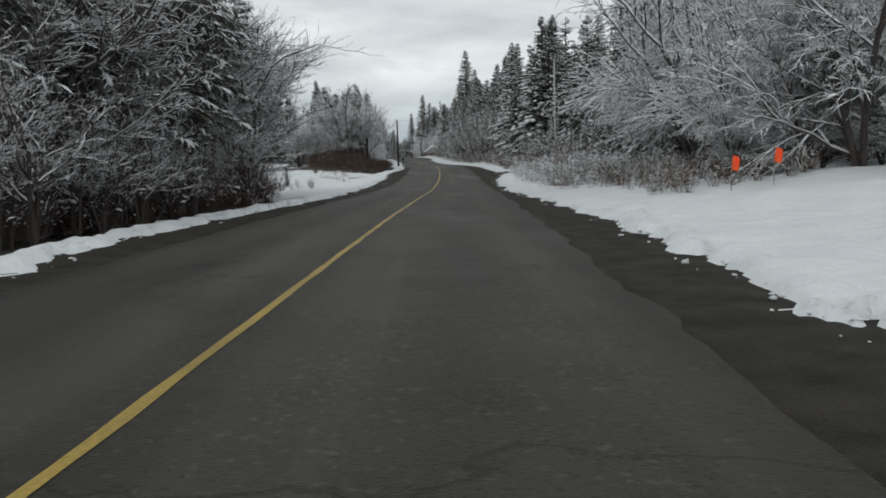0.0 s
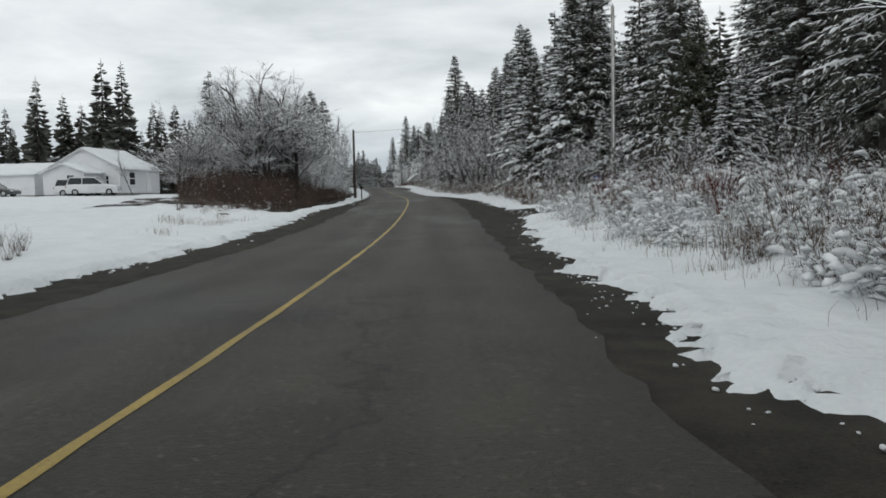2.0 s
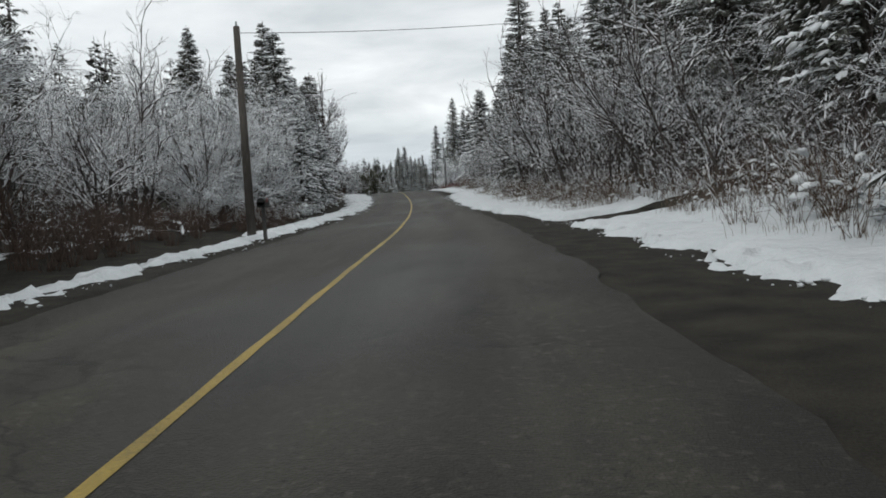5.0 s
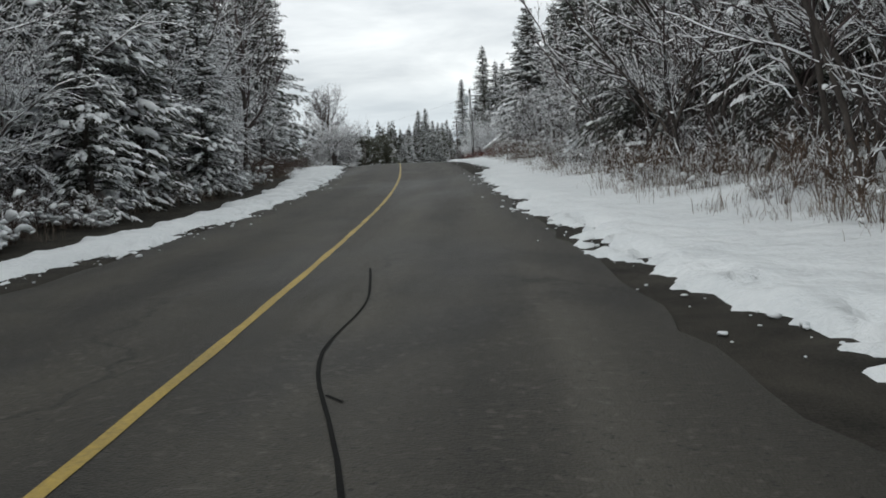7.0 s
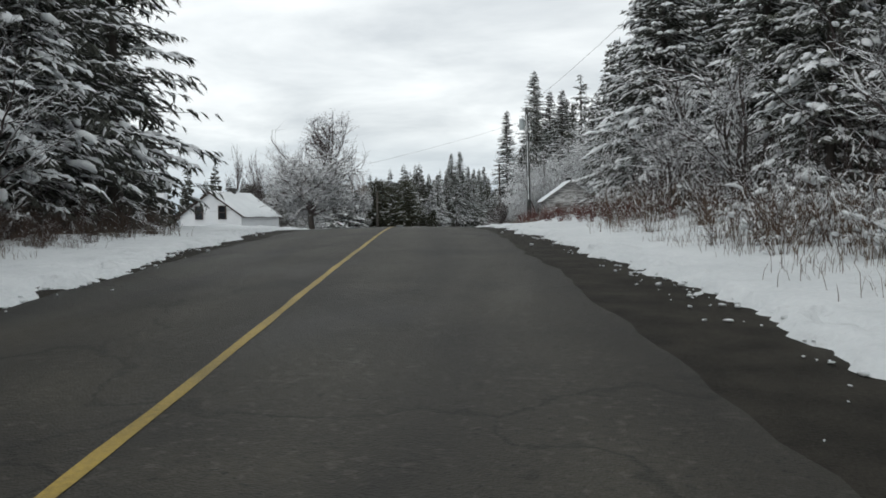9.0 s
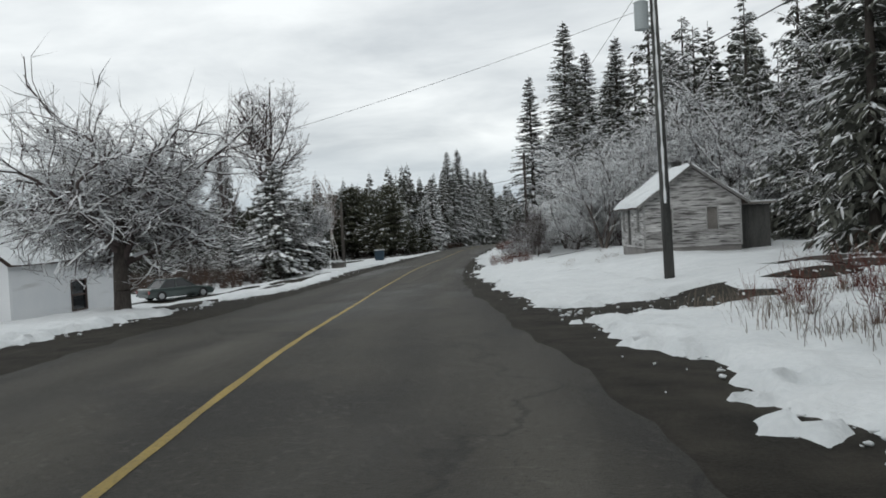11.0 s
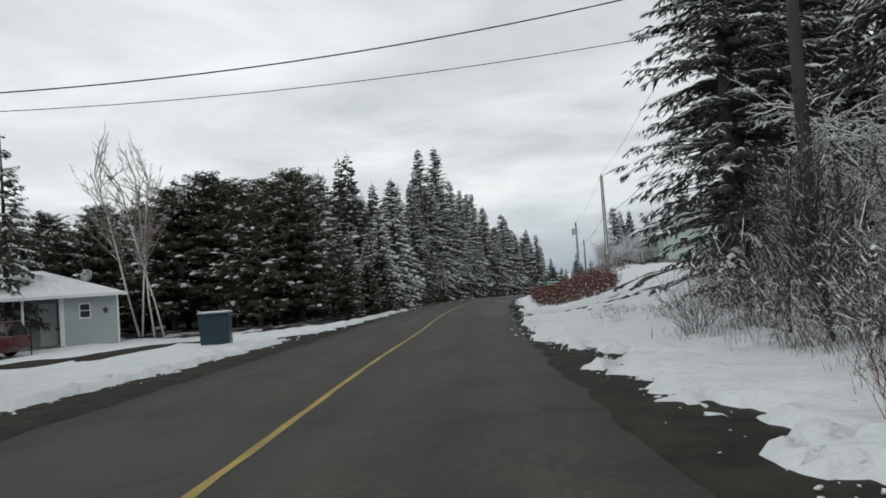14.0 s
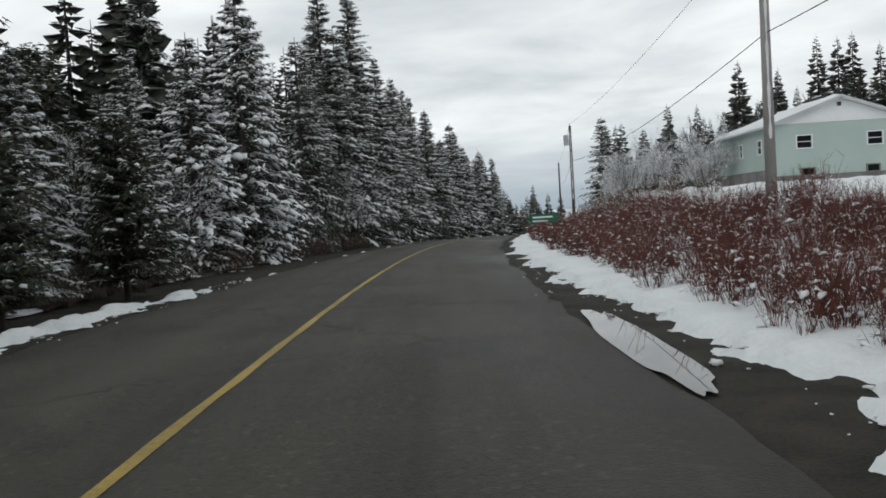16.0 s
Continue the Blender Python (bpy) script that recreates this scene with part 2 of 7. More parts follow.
# tyres have polished two bands in each lane; cracks run across and along
an, al = M_ASPHALT.node_tree.nodes, M_ASPHALT.node_tree.links
ab = an["Principled BSDF"]
a_uv = an.new("ShaderNodeUVMap")
a_uv.uv_map = "lane"
a_sep = an.new("ShaderNodeSeparateXYZ")
al.new(a_uv.outputs[0], a_sep.inputs[0])
a_wob = an.new("ShaderNodeTexNoise")
a_wob.inputs["Scale"].default_value, a_wob.inputs["Detail"].default_value = 0.35, 4
al.new(a_uv.outputs[0], a_wob.inputs["Vector"])
a_abs = an.new("ShaderNodeMath")
a_abs.operation = "ABSOLUTE"
al.new(a_sep.outputs["X"], a_abs.inputs[0])
a_add = an.new("ShaderNodeMath")
a_add.operation = "MULTIPLY_ADD"
a_add.inputs[1].default_value = 0.7
al.new(a_wob.outputs["Fac"], a_add.inputs[0])
al.new(a_abs.outputs[0], a_add.inputs[2])
a_mr = an.new("ShaderNodeMapRange")
a_mr.inputs["From Min"].default_value, a_mr.inputs["From Max"].default_value = 0.35, 4.35
al.new(a_add.outputs[0], a_mr.inputs["Value"])
a_rp = an.new("ShaderNodeValToRGB")
for i, (pos, v) in enumerate(((0.0, 0.80), (0.24, 1.20), (0.42, 0.78), (0.62, 1.18), (0.80, 0.72), (1.0, 0.60))):
    e = a_rp.color_ramp.elements[i] if i < 2 else a_rp.color_ramp.elements.new(pos)
    e.position, e.color = pos, (v / 2, v / 2, v / 2, 1)
al.new(a_mr.outputs[0], a_rp.inputs["Fac"])
a_two = an.new("ShaderNodeMath")
a_two.operation = "MULTIPLY"
a_two.inputs[1].default_value = 2.0
al.new(a_rp.outputs["Color"], a_two.inputs[0])
a_vo = an.new("ShaderNodeTexVoronoi")
a_vo.feature = "DISTANCE_TO_EDGE"
a_vo.inputs["Scale"].default_value = 0.16
a_bend = an.new("ShaderNodeVectorMath")
a_bend.operation = "MULTIPLY_ADD"
a_n2 = an.new("ShaderNodeTexNoise")
a_n2.inputs["Scale"].default_value, a_n2.inputs["Detail"].default_value = 0.9, 6
al.new(a_uv.outputs[0], a_n2.inputs["Vector"])
al.new(a_n2.outputs["Color"], a_bend.inputs[0])
a_bend.inputs[1].default_value = (2.2, 2.2, 0)
al.new(a_uv.outputs[0], a_bend.inputs[2])
al.new(a_bend.outputs[0], a_vo.inputs["Vector"])
a_cr = an.new("ShaderNodeMapRange")
a_cr.inputs["From Min"].default_value, a_cr.inputs["From Max"].default_value = 0.002, 0.007
a_cr.inputs["To Min"].default_value = 0.55
al.new(a_vo.outputs["Distance"], a_cr.inputs["Value"])
a_mul = an.new("ShaderNodeMath")
a_mul.operation = "MULTIPLY"
al.new(a_two.outputs[0], a_mul.inputs[0])
al.new(a_cr.outputs[0], a_mul.inputs[1])
a_hs = an.new("ShaderNodeHueSaturation")
al.new(a_mul.outputs[0], a_hs.inputs["Value"])
al.new(ab.inputs["Base Color"].links[0].from_socket, a_hs.inputs["Color"])
al.new(a_hs.outputs["Color"], ab.inputs["Base Color"])
over_noise(M_LITTER_SHADE, (0.60, 0.62, 0.64), 0.9, 0.53, 0.58, detail=7)
over_noise(M_OLDWOOD, (0.055, 0.052, 0.05), 2.2, 0.50, 0.60, (0.5, 0.5, 5.0), 0.85, 6)
over_noise(M_WHITE, (0.36, 0.36, 0.35), 0.9, 0.60, 0.75, (0.4, 0.4, 3.0), 0.6, 6)


def glassy(name, base, rough, coat=0.0, metal=0.0):
    m = mat(name, base, rough, None, 0.8, 15, 0, 10, metal=metal, spec=0.5)
    m.node_tree.nodes["Principled BSDF"].inputs["Coat Weight"].default_value = coat
    return m


M_GLASS = glassy("dark_window_glass", (0.012, 0.014, 0.016), 0.08)
M_PUDDLE = glassy("puddle_water", (0.015, 0.014, 0.013), 0.02)
M_CAR_SILVER = glassy("silver_car_paint", (0.50, 0.51, 0.52), 0.3, 0.8, 0.3)
M_CAR_GREEN = glassy("dark_green_car_paint", (0.020, 0.032, 0.030), 0.3, 0.8, 0.2)
M_CAR_BLACK = glassy("black_car_paint", (0.015, 0.016, 0.018), 0.3, 0.8)
M_CAR_DARKRED = glassy("dark_red_car_paint", (0.07, 0.008, 0.008), 0.35, 0.6)
M_CAR_RED = glassy("red_car_paint", (0.20, 0.02, 0.02), 0.35, 0.6)


# ---- small mesh helpers ----
def link(name, me, material=None, parent=None, label="", category="", kind="", group="", smooth=False):
    if material is not None:
        me.materials.append(material)
    if smooth:
        me.polygons.foreach_set("use_smooth", [True] * len(me.polygons))
    ob = new(name, me)
    if parent is not None:
        ob.parent = parent
    return tagged(ob, label, category, group, kind)


def mesh_of(name, verts, faces):
    me = bpy.data.meshes.new(name)
    me.from_pydata([tuple(v) for v in verts], [], [tuple(f) for f in faces])
    me.update()
    return me


def part(name, bm, material, parent, label="", smooth=False):
    me = bpy.data.meshes.new(name)
    bm.normal_update()
    bm.to_mesh(me)
    bm.free()
    return link(name, me, material, parent, label, smooth=smooth)


def box(bm, x0, x1, y0, y1, z0, z1, bevel=0.0):
    r = bmesh.ops.create_cube(bm, size=1.0)
    for v in r["verts"]:
        v.co = Vector((x0 + (v.co.x + 0.5) * (x1 - x0), y0 + (v.co.y + 0.5) * (y1 - y0), z0 + (v.co.z + 0.5) * (z1 - z0)))
    if bevel:
        bmesh.ops.bevel(bm, geom=list({e for v in r["verts"] for e in v.link_edges}), offset=bevel, segments=2, affect="EDGES", profile=0.6)
    return r["verts"]


def boxes(*dims, bevel=0.0):
    bm = bmesh.new()
    for d in dims:
        box(bm, *d, bevel=bevel)
    return bm


def tube(bm, p0, p1, r0, r1, sides=10):
    p0, p1 = Vector(p0), Vector(p1)
    d = p1 - p0
    r = bmesh.ops.create_cone(bm, cap_ends=True, segments=sides, radius1=r0, radius2=r1, depth=d.length)
    m = Matrix.Translation((p0 + p1) / 2) @ d.to_track_quat("Z", "Y").to_matrix().to_4x4()
    bmesh.ops.transform(bm, matrix=m, verts=r["verts"])
    return r["verts"]


def tubes(*specs, sides=10):
    bm = bmesh.new()
    for s in specs:
        tube(bm, *s, sides=sides)
    return bm


# ---- the road's line and the lie of the land ----
ROAD_Y = [-150, -60, -30, 0, 15, 30, 45, 60, 75, 90, 105, 120, 135, 150, 165, 180, 195, 210, 225, 240, 255, 270, 285, 300, 315, 330, 345, 360, 375, 400, 430, 520]
ROAD_X = [-7.4, -3.0, -1.5, 0, .75, 1.53, 2.32, 2.91, 3.19, 3.09, 2.75, 2.23, 1.42, .33, -1.09, -2.88, -4.80, -6.70, -8.46, -10.09, -11.42, -12.24, -12.71, -12.95, -12.75, -12.0, -10.6, -8.6, -6.0, -.8, 7, 32]
ROAD_Z = [.5, .3, .12, 0, -.02, -.13, -.29, -.31, -.09, .29, .59, .69, .79, 1.08, 1.58, 2.15, 2.46, 2.27, 1.70, 1.21, .95, .71, .55, .52, .46, .36, .19, -.06, -.45, -1.3, -3.2, -9]
LINE_Y = [-150, 0, 37, 52, 75, 96, 137, 172, 190, 215, 239, 256, 276, 292, 305, 520]
LINE_S = [-1.8, -1.8, -2.05, -2.2, -2.1, -1.7, -1.75, -1.68, -1.7, -2.05, -2.22, -2.0, -1.9, -1.75, -1.75, -1.75]


def smooth_line(ys, vs):
    """A smooth curve through the knots, as a dense table."""
    ys, vs = np.array(ys, float), np.array(vs, float)
    d = np.gradient(vs, ys)
    q = np.arange(ys[0], ys[-1], 0.5)
    i = np.clip(np.searchsorted(ys, q, "right") - 1, 0, len(ys) - 2)
    h = ys[i + 1] - ys[i]
    u = (q - ys[i]) / h
    return q, (2 * u**3 - 3 * u**2 + 1) * vs[i] + (u**3 - 2 * u**2 + u) * h * d[i] + (3 * u**2 - 2 * u**3) * vs[i + 1] + (u**3 - u**2) * h * d[i + 1]


TAB_Y, TAB_X = smooth_line(ROAD_Y, ROAD_X)
_, TAB_Z = smooth_line(ROAD_Y, ROAD_Z)
_, TAB_S = smooth_line(LINE_Y, LINE_S)          # from the driven line to the yellow line
def line_x(y):
    return np.interp(y, TAB_Y, TAB_X) + np.interp(y, TAB_Y, TAB_S)


def road_z(y):
    return np.interp(y, TAB_Y, TAB_Z)


BANK_R = ([-150, 0, 30, 45, 60, 76, 84, 96, 108, 130, 170, 200, 225, 245, 270, 300, 320, 340, 362, 380, 450, 600],
          [.6, .6, .8, 1.0, 1.3, 1.4, .65, .7, 1.3, 1.4, 1.2, 1.0, .7, .85, 1.1, 1.5, 1.75, 2.25, 2.9, 3.3, 3.2, 3.2])
BANK_L = ([-150, 30, 60, 100, 130, 160, 200, 225, 242, 248, 252, 262, 270, 290, 310, 350, 420, 600],
          [-.9, -.7, .2, .6, .8, .5, .4, -.2, -1.25, -1.15, -.92, -.62, -.5, -.1, 0, -.3, 0, 0])
SLOPE_R = ([-150, 0, 60, 100, 200, 240, 290, 318, 346, 368, 380, 450, 600], [.03, .03, .06, .05, .03, .03, .05, .04, .03, .13, .16, .12, .1])
SLOPE_L = ([-150, 40, 100, 200, 260, 300, 600], [-.01, .0, .012, 0, -.01, 0, .01])


def wob(x, y, s, k=0.0):
    """A cheap smooth noise, about -1 to 1, with waves about s metres long."""
    x, y = np.asarray(x) * 6.28 / s, np.asarray(y) * 6.28 / s
    return (np.sin(x * 0.93 + 1.7 * np.sin(y * 0.61 + k) + k) + np.sin(y * 1.07 + 1.3 * np.sin(x * 0.73 + 2 * k) + 3 * k) +
            np.sin(0.8 * x + 0.66 * y + 1.1 * np.sin(0.9 * x - 0.7 * y + k) + 5 * k)) / 3


def ground_z(x, y):
    x, y = np.asarray(x, float), np.asarray(y, float)
    s = x - line_x(y)
    side = np.where(s > 0, np.interp(y, *BANK_R), np.interp(y, *BANK_L))
    slope = np.where(s > 0, np.interp(y, *SLOPE_R), np.interp(y, *SLOPE_L))
    d = np.abs(s)
    u = np.clip((d - 5.2) / 9.0, 0, 1)
    z = road_z(y) + side * u * u * (3 - 2 * u) + slope * np.clip(d - 16, 0, 160)
    rough = np.clip((d - 5.5) / 3, 0, 1)
    return z + rough * (0.16 * wob(x, y, 11, 1) + 0.07 * wob(x, y, 3.1, 2)) - 0.02 * np.clip((d - 3.4) / 1.5, 0, 1)


def put(x, y, dz=0.0):
    return (x, y, float(ground_z(x, y)) + dz)


def grid_mesh(name, xs, ys, zs):
    """A sheet from 2D arrays of places."""
    r, c = xs.shape
    i = np.arange(r * c).reshape(r, c)
    f = np.stack([i[:-1, :-1], i[:-1, 1:], i[1:, 1:], i[1:, :-1]], -1).reshape(-1, 4)
    me = bpy.data.meshes.new(name)
    me.vertices.add(r * c)
    me.vertices.foreach_set("co", np.stack([xs, ys, zs], -1).astype(np.float32).ravel())
    me.loops.add(f.size)
    me.loops.foreach_set("vertex_index", f.astype(np.int32).ravel())
    me.polygons.add(len(f))
    me.polygons.foreach_set("loop_start", np.arange(0, f.size, 4, dtype=np.int32))
    me.polygons.foreach_set("use_smooth", np.ones(len(f), bool))
    me.update()
    me.validate()
    return me


# snow-free lanes: a polyline of (x, y) and a half width
LANES = [
    ([(3.0, 78.6), (6.0, 79.4)], 4.2), ([(5.5, 80.3), (12, 82), (30, 86.5)], 1.3),
    ([(1, 117), (10, 119), (26, 122)], 1.9),
    ([(-7, 216), (-2, 218.5), (6, 221), (16, 222)], 1.9),
    ([(-11, 258.5), (-6, 259.6), (2, 260)], 0.7),
    ([(-11.5, 293.2), (-9.6, 294.0)], 1.1),
    *[([(-11.2, 292.5 + q), (-8.5, 292.9 + q), (-4.0, 293.8 + q)], 0.07 + 0.05 * (k % 2)) for k, q in enumerate((0.0, 0.35, 0.8, 1.1, 1.6, 1.9, 2.35, 2.75, 3.1, 3.6))],
    ([(-11.0, 295.7), (-9.0, 296.3), (-6.7, 297.2), (-5.3, 299.2)], 0.32), ([(-11.0, 297.2), (-9.2, 297.7), (-7.3, 298.4), (-6.7, 299.7)], 0.32),
    ([(-17, 196), (-25, 198), (-34, 205)], 2.0),
    ([(-17.5, 226), (-20.8, 240), (-22.6, 252), (-21, 262)], 1.1),
    ([(-17, 291), (-22, 288.5), (-32, 286), (-45, 285)], 1.6),
]


def lane_gap(x, y):
    """How far (x, y) lies outside the nearest snow-free lane."""
    best = np.full(np.shape(x), 1e3)
    for pts, half in LANES:
        for (ax, ay), (bx, by) in zip(pts, pts[1:]):
            dx, dy = bx - ax, by - ay
            u = np.clip(((x - ax) * dx + (y - ay) * dy) / (dx * dx + dy * dy), 0, 1)
            best = np.minimum(best, np.hypot(x - ax - u * dx, y - ay - u * dy) - half)
    return best


# the asphalt with its gravel shoulders, one sheet each
ys = np.concatenate([np.arange(-150, -5, 5), np.arange(-5, 440, 0.5), np.arange(440, 520, 8)])
cs = np.array([-3.4, -2.4, -1.2, 0, 1.2, 2.4, 3.4])
Y, S = np.meshgrid(ys, cs, indexing="ij")
S = S + np.where(np.abs(S) > 3.3, 0.10 * wob(S * 9, Y, 7) + 0.09 * wob(S, Y, 2.3) + 0.05 * wob(S, Y, 1.1, 2), 0)
crown = 0.05 * (1 - (S / 3.4) ** 2)
me = grid_mesh("road", S + line_x(Y), Y, road_z(Y) + crown + 0.012)
uv = me.uv_layers.new(name="lane")
loop_v = np.empty(len(me.loops), np.int32)
me.loops.foreach_get("vertex_index", loop_v)
uv.data.foreach_set("uv", np.stack([S.ravel()[loop_v], Y.ravel()[loop_v]], 1).astype(np.float32).ravel())
link("road", me, M_ASPHALT, label="worn wet two-lane asphalt road with a slight crown", category="road", kind="structure")
cs = np.concatenate([np.arange(-9.5, -3.2, 0.45), np.arange(-3.0, 3.1, 1.5), np.arange(3.2, 9.6, 0.45)])
Y, S = np.meshgrid(ys, cs, indexing="ij")
X = S + line_x(Y)
Z = np.where(np.abs(S) > 5.0, ground_z(X, Y) - 0.03, road_z(Y) - 0.012) - np.where(np.abs(S) < 3.05, 0.1, 0)
link("shoulder", grid_mesh("shoulder", X, Y, Z), M_GRAVEL, label="dark wet gravel road shoulder", category="shoulder", kind="structure")

# the yellow line, worn thin in places
ys = np.arange(-20, 400, 0.35)
Y, S = np.meshgrid(ys, np.array([-0.047, 0.047]), indexing="ij")
S = S + 0.012 * wob(S * 40, Y, 1.9) + 0.02 * wob(S * 0, Y, 23)
link("centre_line", grid_mesh("centre_line", S + line_x(Y), Y, road_z(Y) + 0.05 + 0.017), M_YELLOW, label="worn solid yellow centre line", category="road marking", kind="structure")

# the ground, one sheet that goes to the horizon, lying under the road and its verges
ys = np.concatenate([np.geomspace(-1500, -60, 14)[:-1], np.arange(-60, 470, 1.6), np.geomspace(470, 3500, 22)])
cs = np.concatenate([-np.geomspace(2500, 60, 16)[:-1], np.arange(-60, -24, 2.2), np.arange(-24, 24.1, 0.8), np.arange(26, 60, 2.2), np.geomspace(61, 2500, 16)])
Y, S = np.meshgrid(ys, cs, indexing="ij")
X = S + line_x(np.clip(Y, -150, 519))
Z = ground_z(X, np.clip(Y, -150, 519)) - np.where(np.abs(S) < 8.3, 0.35, 0.01) - 0.012 * np.clip(Y - 520, 0, 900)
link("ground", grid_mesh("ground", X, Y, Z), M_SNOW, label="snow-covered ground with low banks", category="ground", kind="structure")

# litter under the trees, where little snow came through, coloured dark for shade
for i, (y0, y1, s0, s1) in enumerate(((4, 46, -26, -8.2), (88, 130, -20, -8.6), (134, 202, -24, -10.6), (297.5, 440, -44, -6.0), (62, 76, 11, 30), (86, 226, 11.5, 34), (256, 300, 14, 34), (258, 284, -60, -17.5))):
    ys = np.arange(y0, y1, 0.7)
    cs = np.arange(s0, s1, 0.7)
    Y, S = np.meshgrid(ys, cs, indexing="ij")
    X = S + line_x(Y)
    e = np.minimum.reduce([Y - y0, y1 - Y, S - s0, s1 - S]) + 0.9 * wob(X, Y, 4.0, 1) + 0.5 * wob(X, Y, 1.6, 3)
    link("forest_floor_%d" % (i + 1), grid_mesh("forest_floor", X, Y, ground_z(X, Y) + np.clip(e * 0.06, -0.12, 0.035)), M_LITTER_SHADE, label="forest litter with thin patches of snow, coloured darker for the trees' shade", category="forest floor", kind="structure")

# where the verge snow begins on each side, from the yellow line
EDGE_R = ([-20, 9, 18, 30, 36, 41, 60, 70, 79, 88, 107, 122, 136, 143, 163, 167, 172, 180, 193, 222, 236, 243, 250, 259, 263, 270, 274, 279, 291, 299, 301, 307, 310, 330, 440],
          [4.9, 4.9, 5.1, 4.7, 4.6, 4.2, 4.6, 5.2, 6.2, 5.6, 5.3, 5.0, 4.0, 3.6, 3.4, 3.8, 4.8, 4.7, 4.4, 4.7, 4.5, 4.3, 4.4, 5.0, 4.5, 4.2, 4.6, 3.8, 3.6, 4.1, 4.3, 4.3, 4.0, 4.0, 4.0])
EDGE_L = ([-20, 11, 17, 40, 47, 78, 88, 97, 121, 137, 148, 165, 175, 183, 200, 220, 231, 238, 247, 253, 258, 267, 279, 285, 295, 306, 316, 440],
          [4.4, 4.5, 5.2, 4.5, 5.0, 5.2, 5.6, 4.3, 4.2, 4.0, 3.3, 3.3, 3.5, 4.0, 5.5, 5.7, 5.9, 4.6, 4.6, 5.0, 5.8, 5.5, 5.0, 5.1, 4.2, 3.8, 3.7, 3.8])
# how wide the verge snow lies before dark brush and litter take over
WIDE_R = ([-20, 440], [9, 9])
WIDE_L = ([-20, 38, 41, 78, 83, 118, 122, 130, 136, 160, 172, 180, 188, 236, 240, 264, 268, 288, 296, 299, 311, 315, 352, 356, 440], [0.9, 0.9, 9, 9, 1.0, 0.8, 1.4, 1.4, 1.6, 1.8, 2.4, 4.0, 9, 9, 1.3, 1.3, 9, 9, 1.9, 0.9, 0.7, 0.1, -0.2, -0.6, -0.3])
for sgn, edge, wide, nm in ((1, EDGE_R, WIDE_R, "right"), (-1, EDGE_L, WIDE_L, "left")):
    ys = np.concatenate([np.arange(-8, 330, 0.19), np.arange(330, 440, 0.5)])
    cs = np.concatenate([np.arange(2.9, 7.4, 0.13), np.arange(7.5, 9.9, 0.35)])
    Y, S = np.meshgrid(ys, cs, indexing="ij")
    Y = Y + 0.05 * wob(S * 3, Y, 0.7)
    X = sgn * S + line_x(Y)
    d = S - np.interp(Y, *edge) + 0.42 * wob(X, Y, 4.3, 3) + 0.26 * wob(X, Y, 1.25, 1) + 0.13 * wob(X, Y, 0.47, 2)
    gap = lane_gap(X, Y) + np.where(Y > 290, 0.10, 0.4) * wob(X, Y, 2.1, 4) + np.where(Y > 290, 0.12, 0.25) * wob(X, Y, 0.7, 2)
    w = np.interp(Y, *wide)
    near = np.clip(1 - (S - np.interp(Y, *edge)) / 1.6, 0, 1)
    d = d - 1.5 * near * np.clip(wob(X * 1.6, Y * 0.55, 1.2, 7) + 0.7 * wob(X, Y, 0.6, 3) - 0.30, 0, 0.7)
    d = np.minimum(np.minimum(d, gap), w - (S - np.interp(Y, *edge)) + np.clip(w, 0.4, 1) * (0.35 * wob(X, Y, 3.3, 5) + 0.25 * wob(X, Y, 0.9, 4)))
    thick = 0.13 * np.tanh(np.maximum(d, 0) / 0.25) + (0.03 + 0.035 * near) * wob(X, Y, 1.1, 6) * (d > 0.1) + 0.03 * near * wob(X, Y, 0.62, 4) * (d > 0.08) + 0.012 * wob(X, Y, 0.33, 2) * (d > 0) - 0.09 * (d < 0)
    base = np.where(S > 5.0, ground_z(X, Y), road_z(Y) - 0.012)
    thick = np.where(S > 8.8, np.where((gap < 0) | (w < 6), -0.2, 0.02), thick)
    link("verge_snow_" + nm, grid_mesh("verge_snow", X, Y, base + thick), M_SNOW, label="ploughed verge snow with a ragged melting edge", category="snow", kind="structure")


# ---- vegetation ----
class Bag:
    """Collects triangles and quads, as arrays, for one mesh."""

    def __init__(self):
        self.v, self.f, self.n = [], [], 0

    def add(self, verts, faces):
        verts, faces = np.asarray(verts, float), np.asarray(faces)
        self.v.append(verts)
        self.f.append(faces + self.n)
        self.n += len(verts)

    def mesh(self, name):
        v = np.concatenate(self.v)
        me = bpy.data.meshes.new(name)
        me.vertices.add(len(v))
        me.vertices.foreach_set("co", v.astype(np.float32).ravel())
        sizes = np.concatenate([np.full(len(f), f.shape[1]) for f in self.f])
        loops = np.concatenate([f.ravel() for f in self.f]).astype(np.int32)
        me.loops.add(len(loops))
        me.loops.foreach_set("vertex_index", loops)
        me.polygons.add(len(sizes))
        me.polygons.foreach_set("loop_start", np.concatenate([[0], np.cumsum(sizes)[:-1]]).astype(np.int32))
        me.update()
        me.validate()
        return me


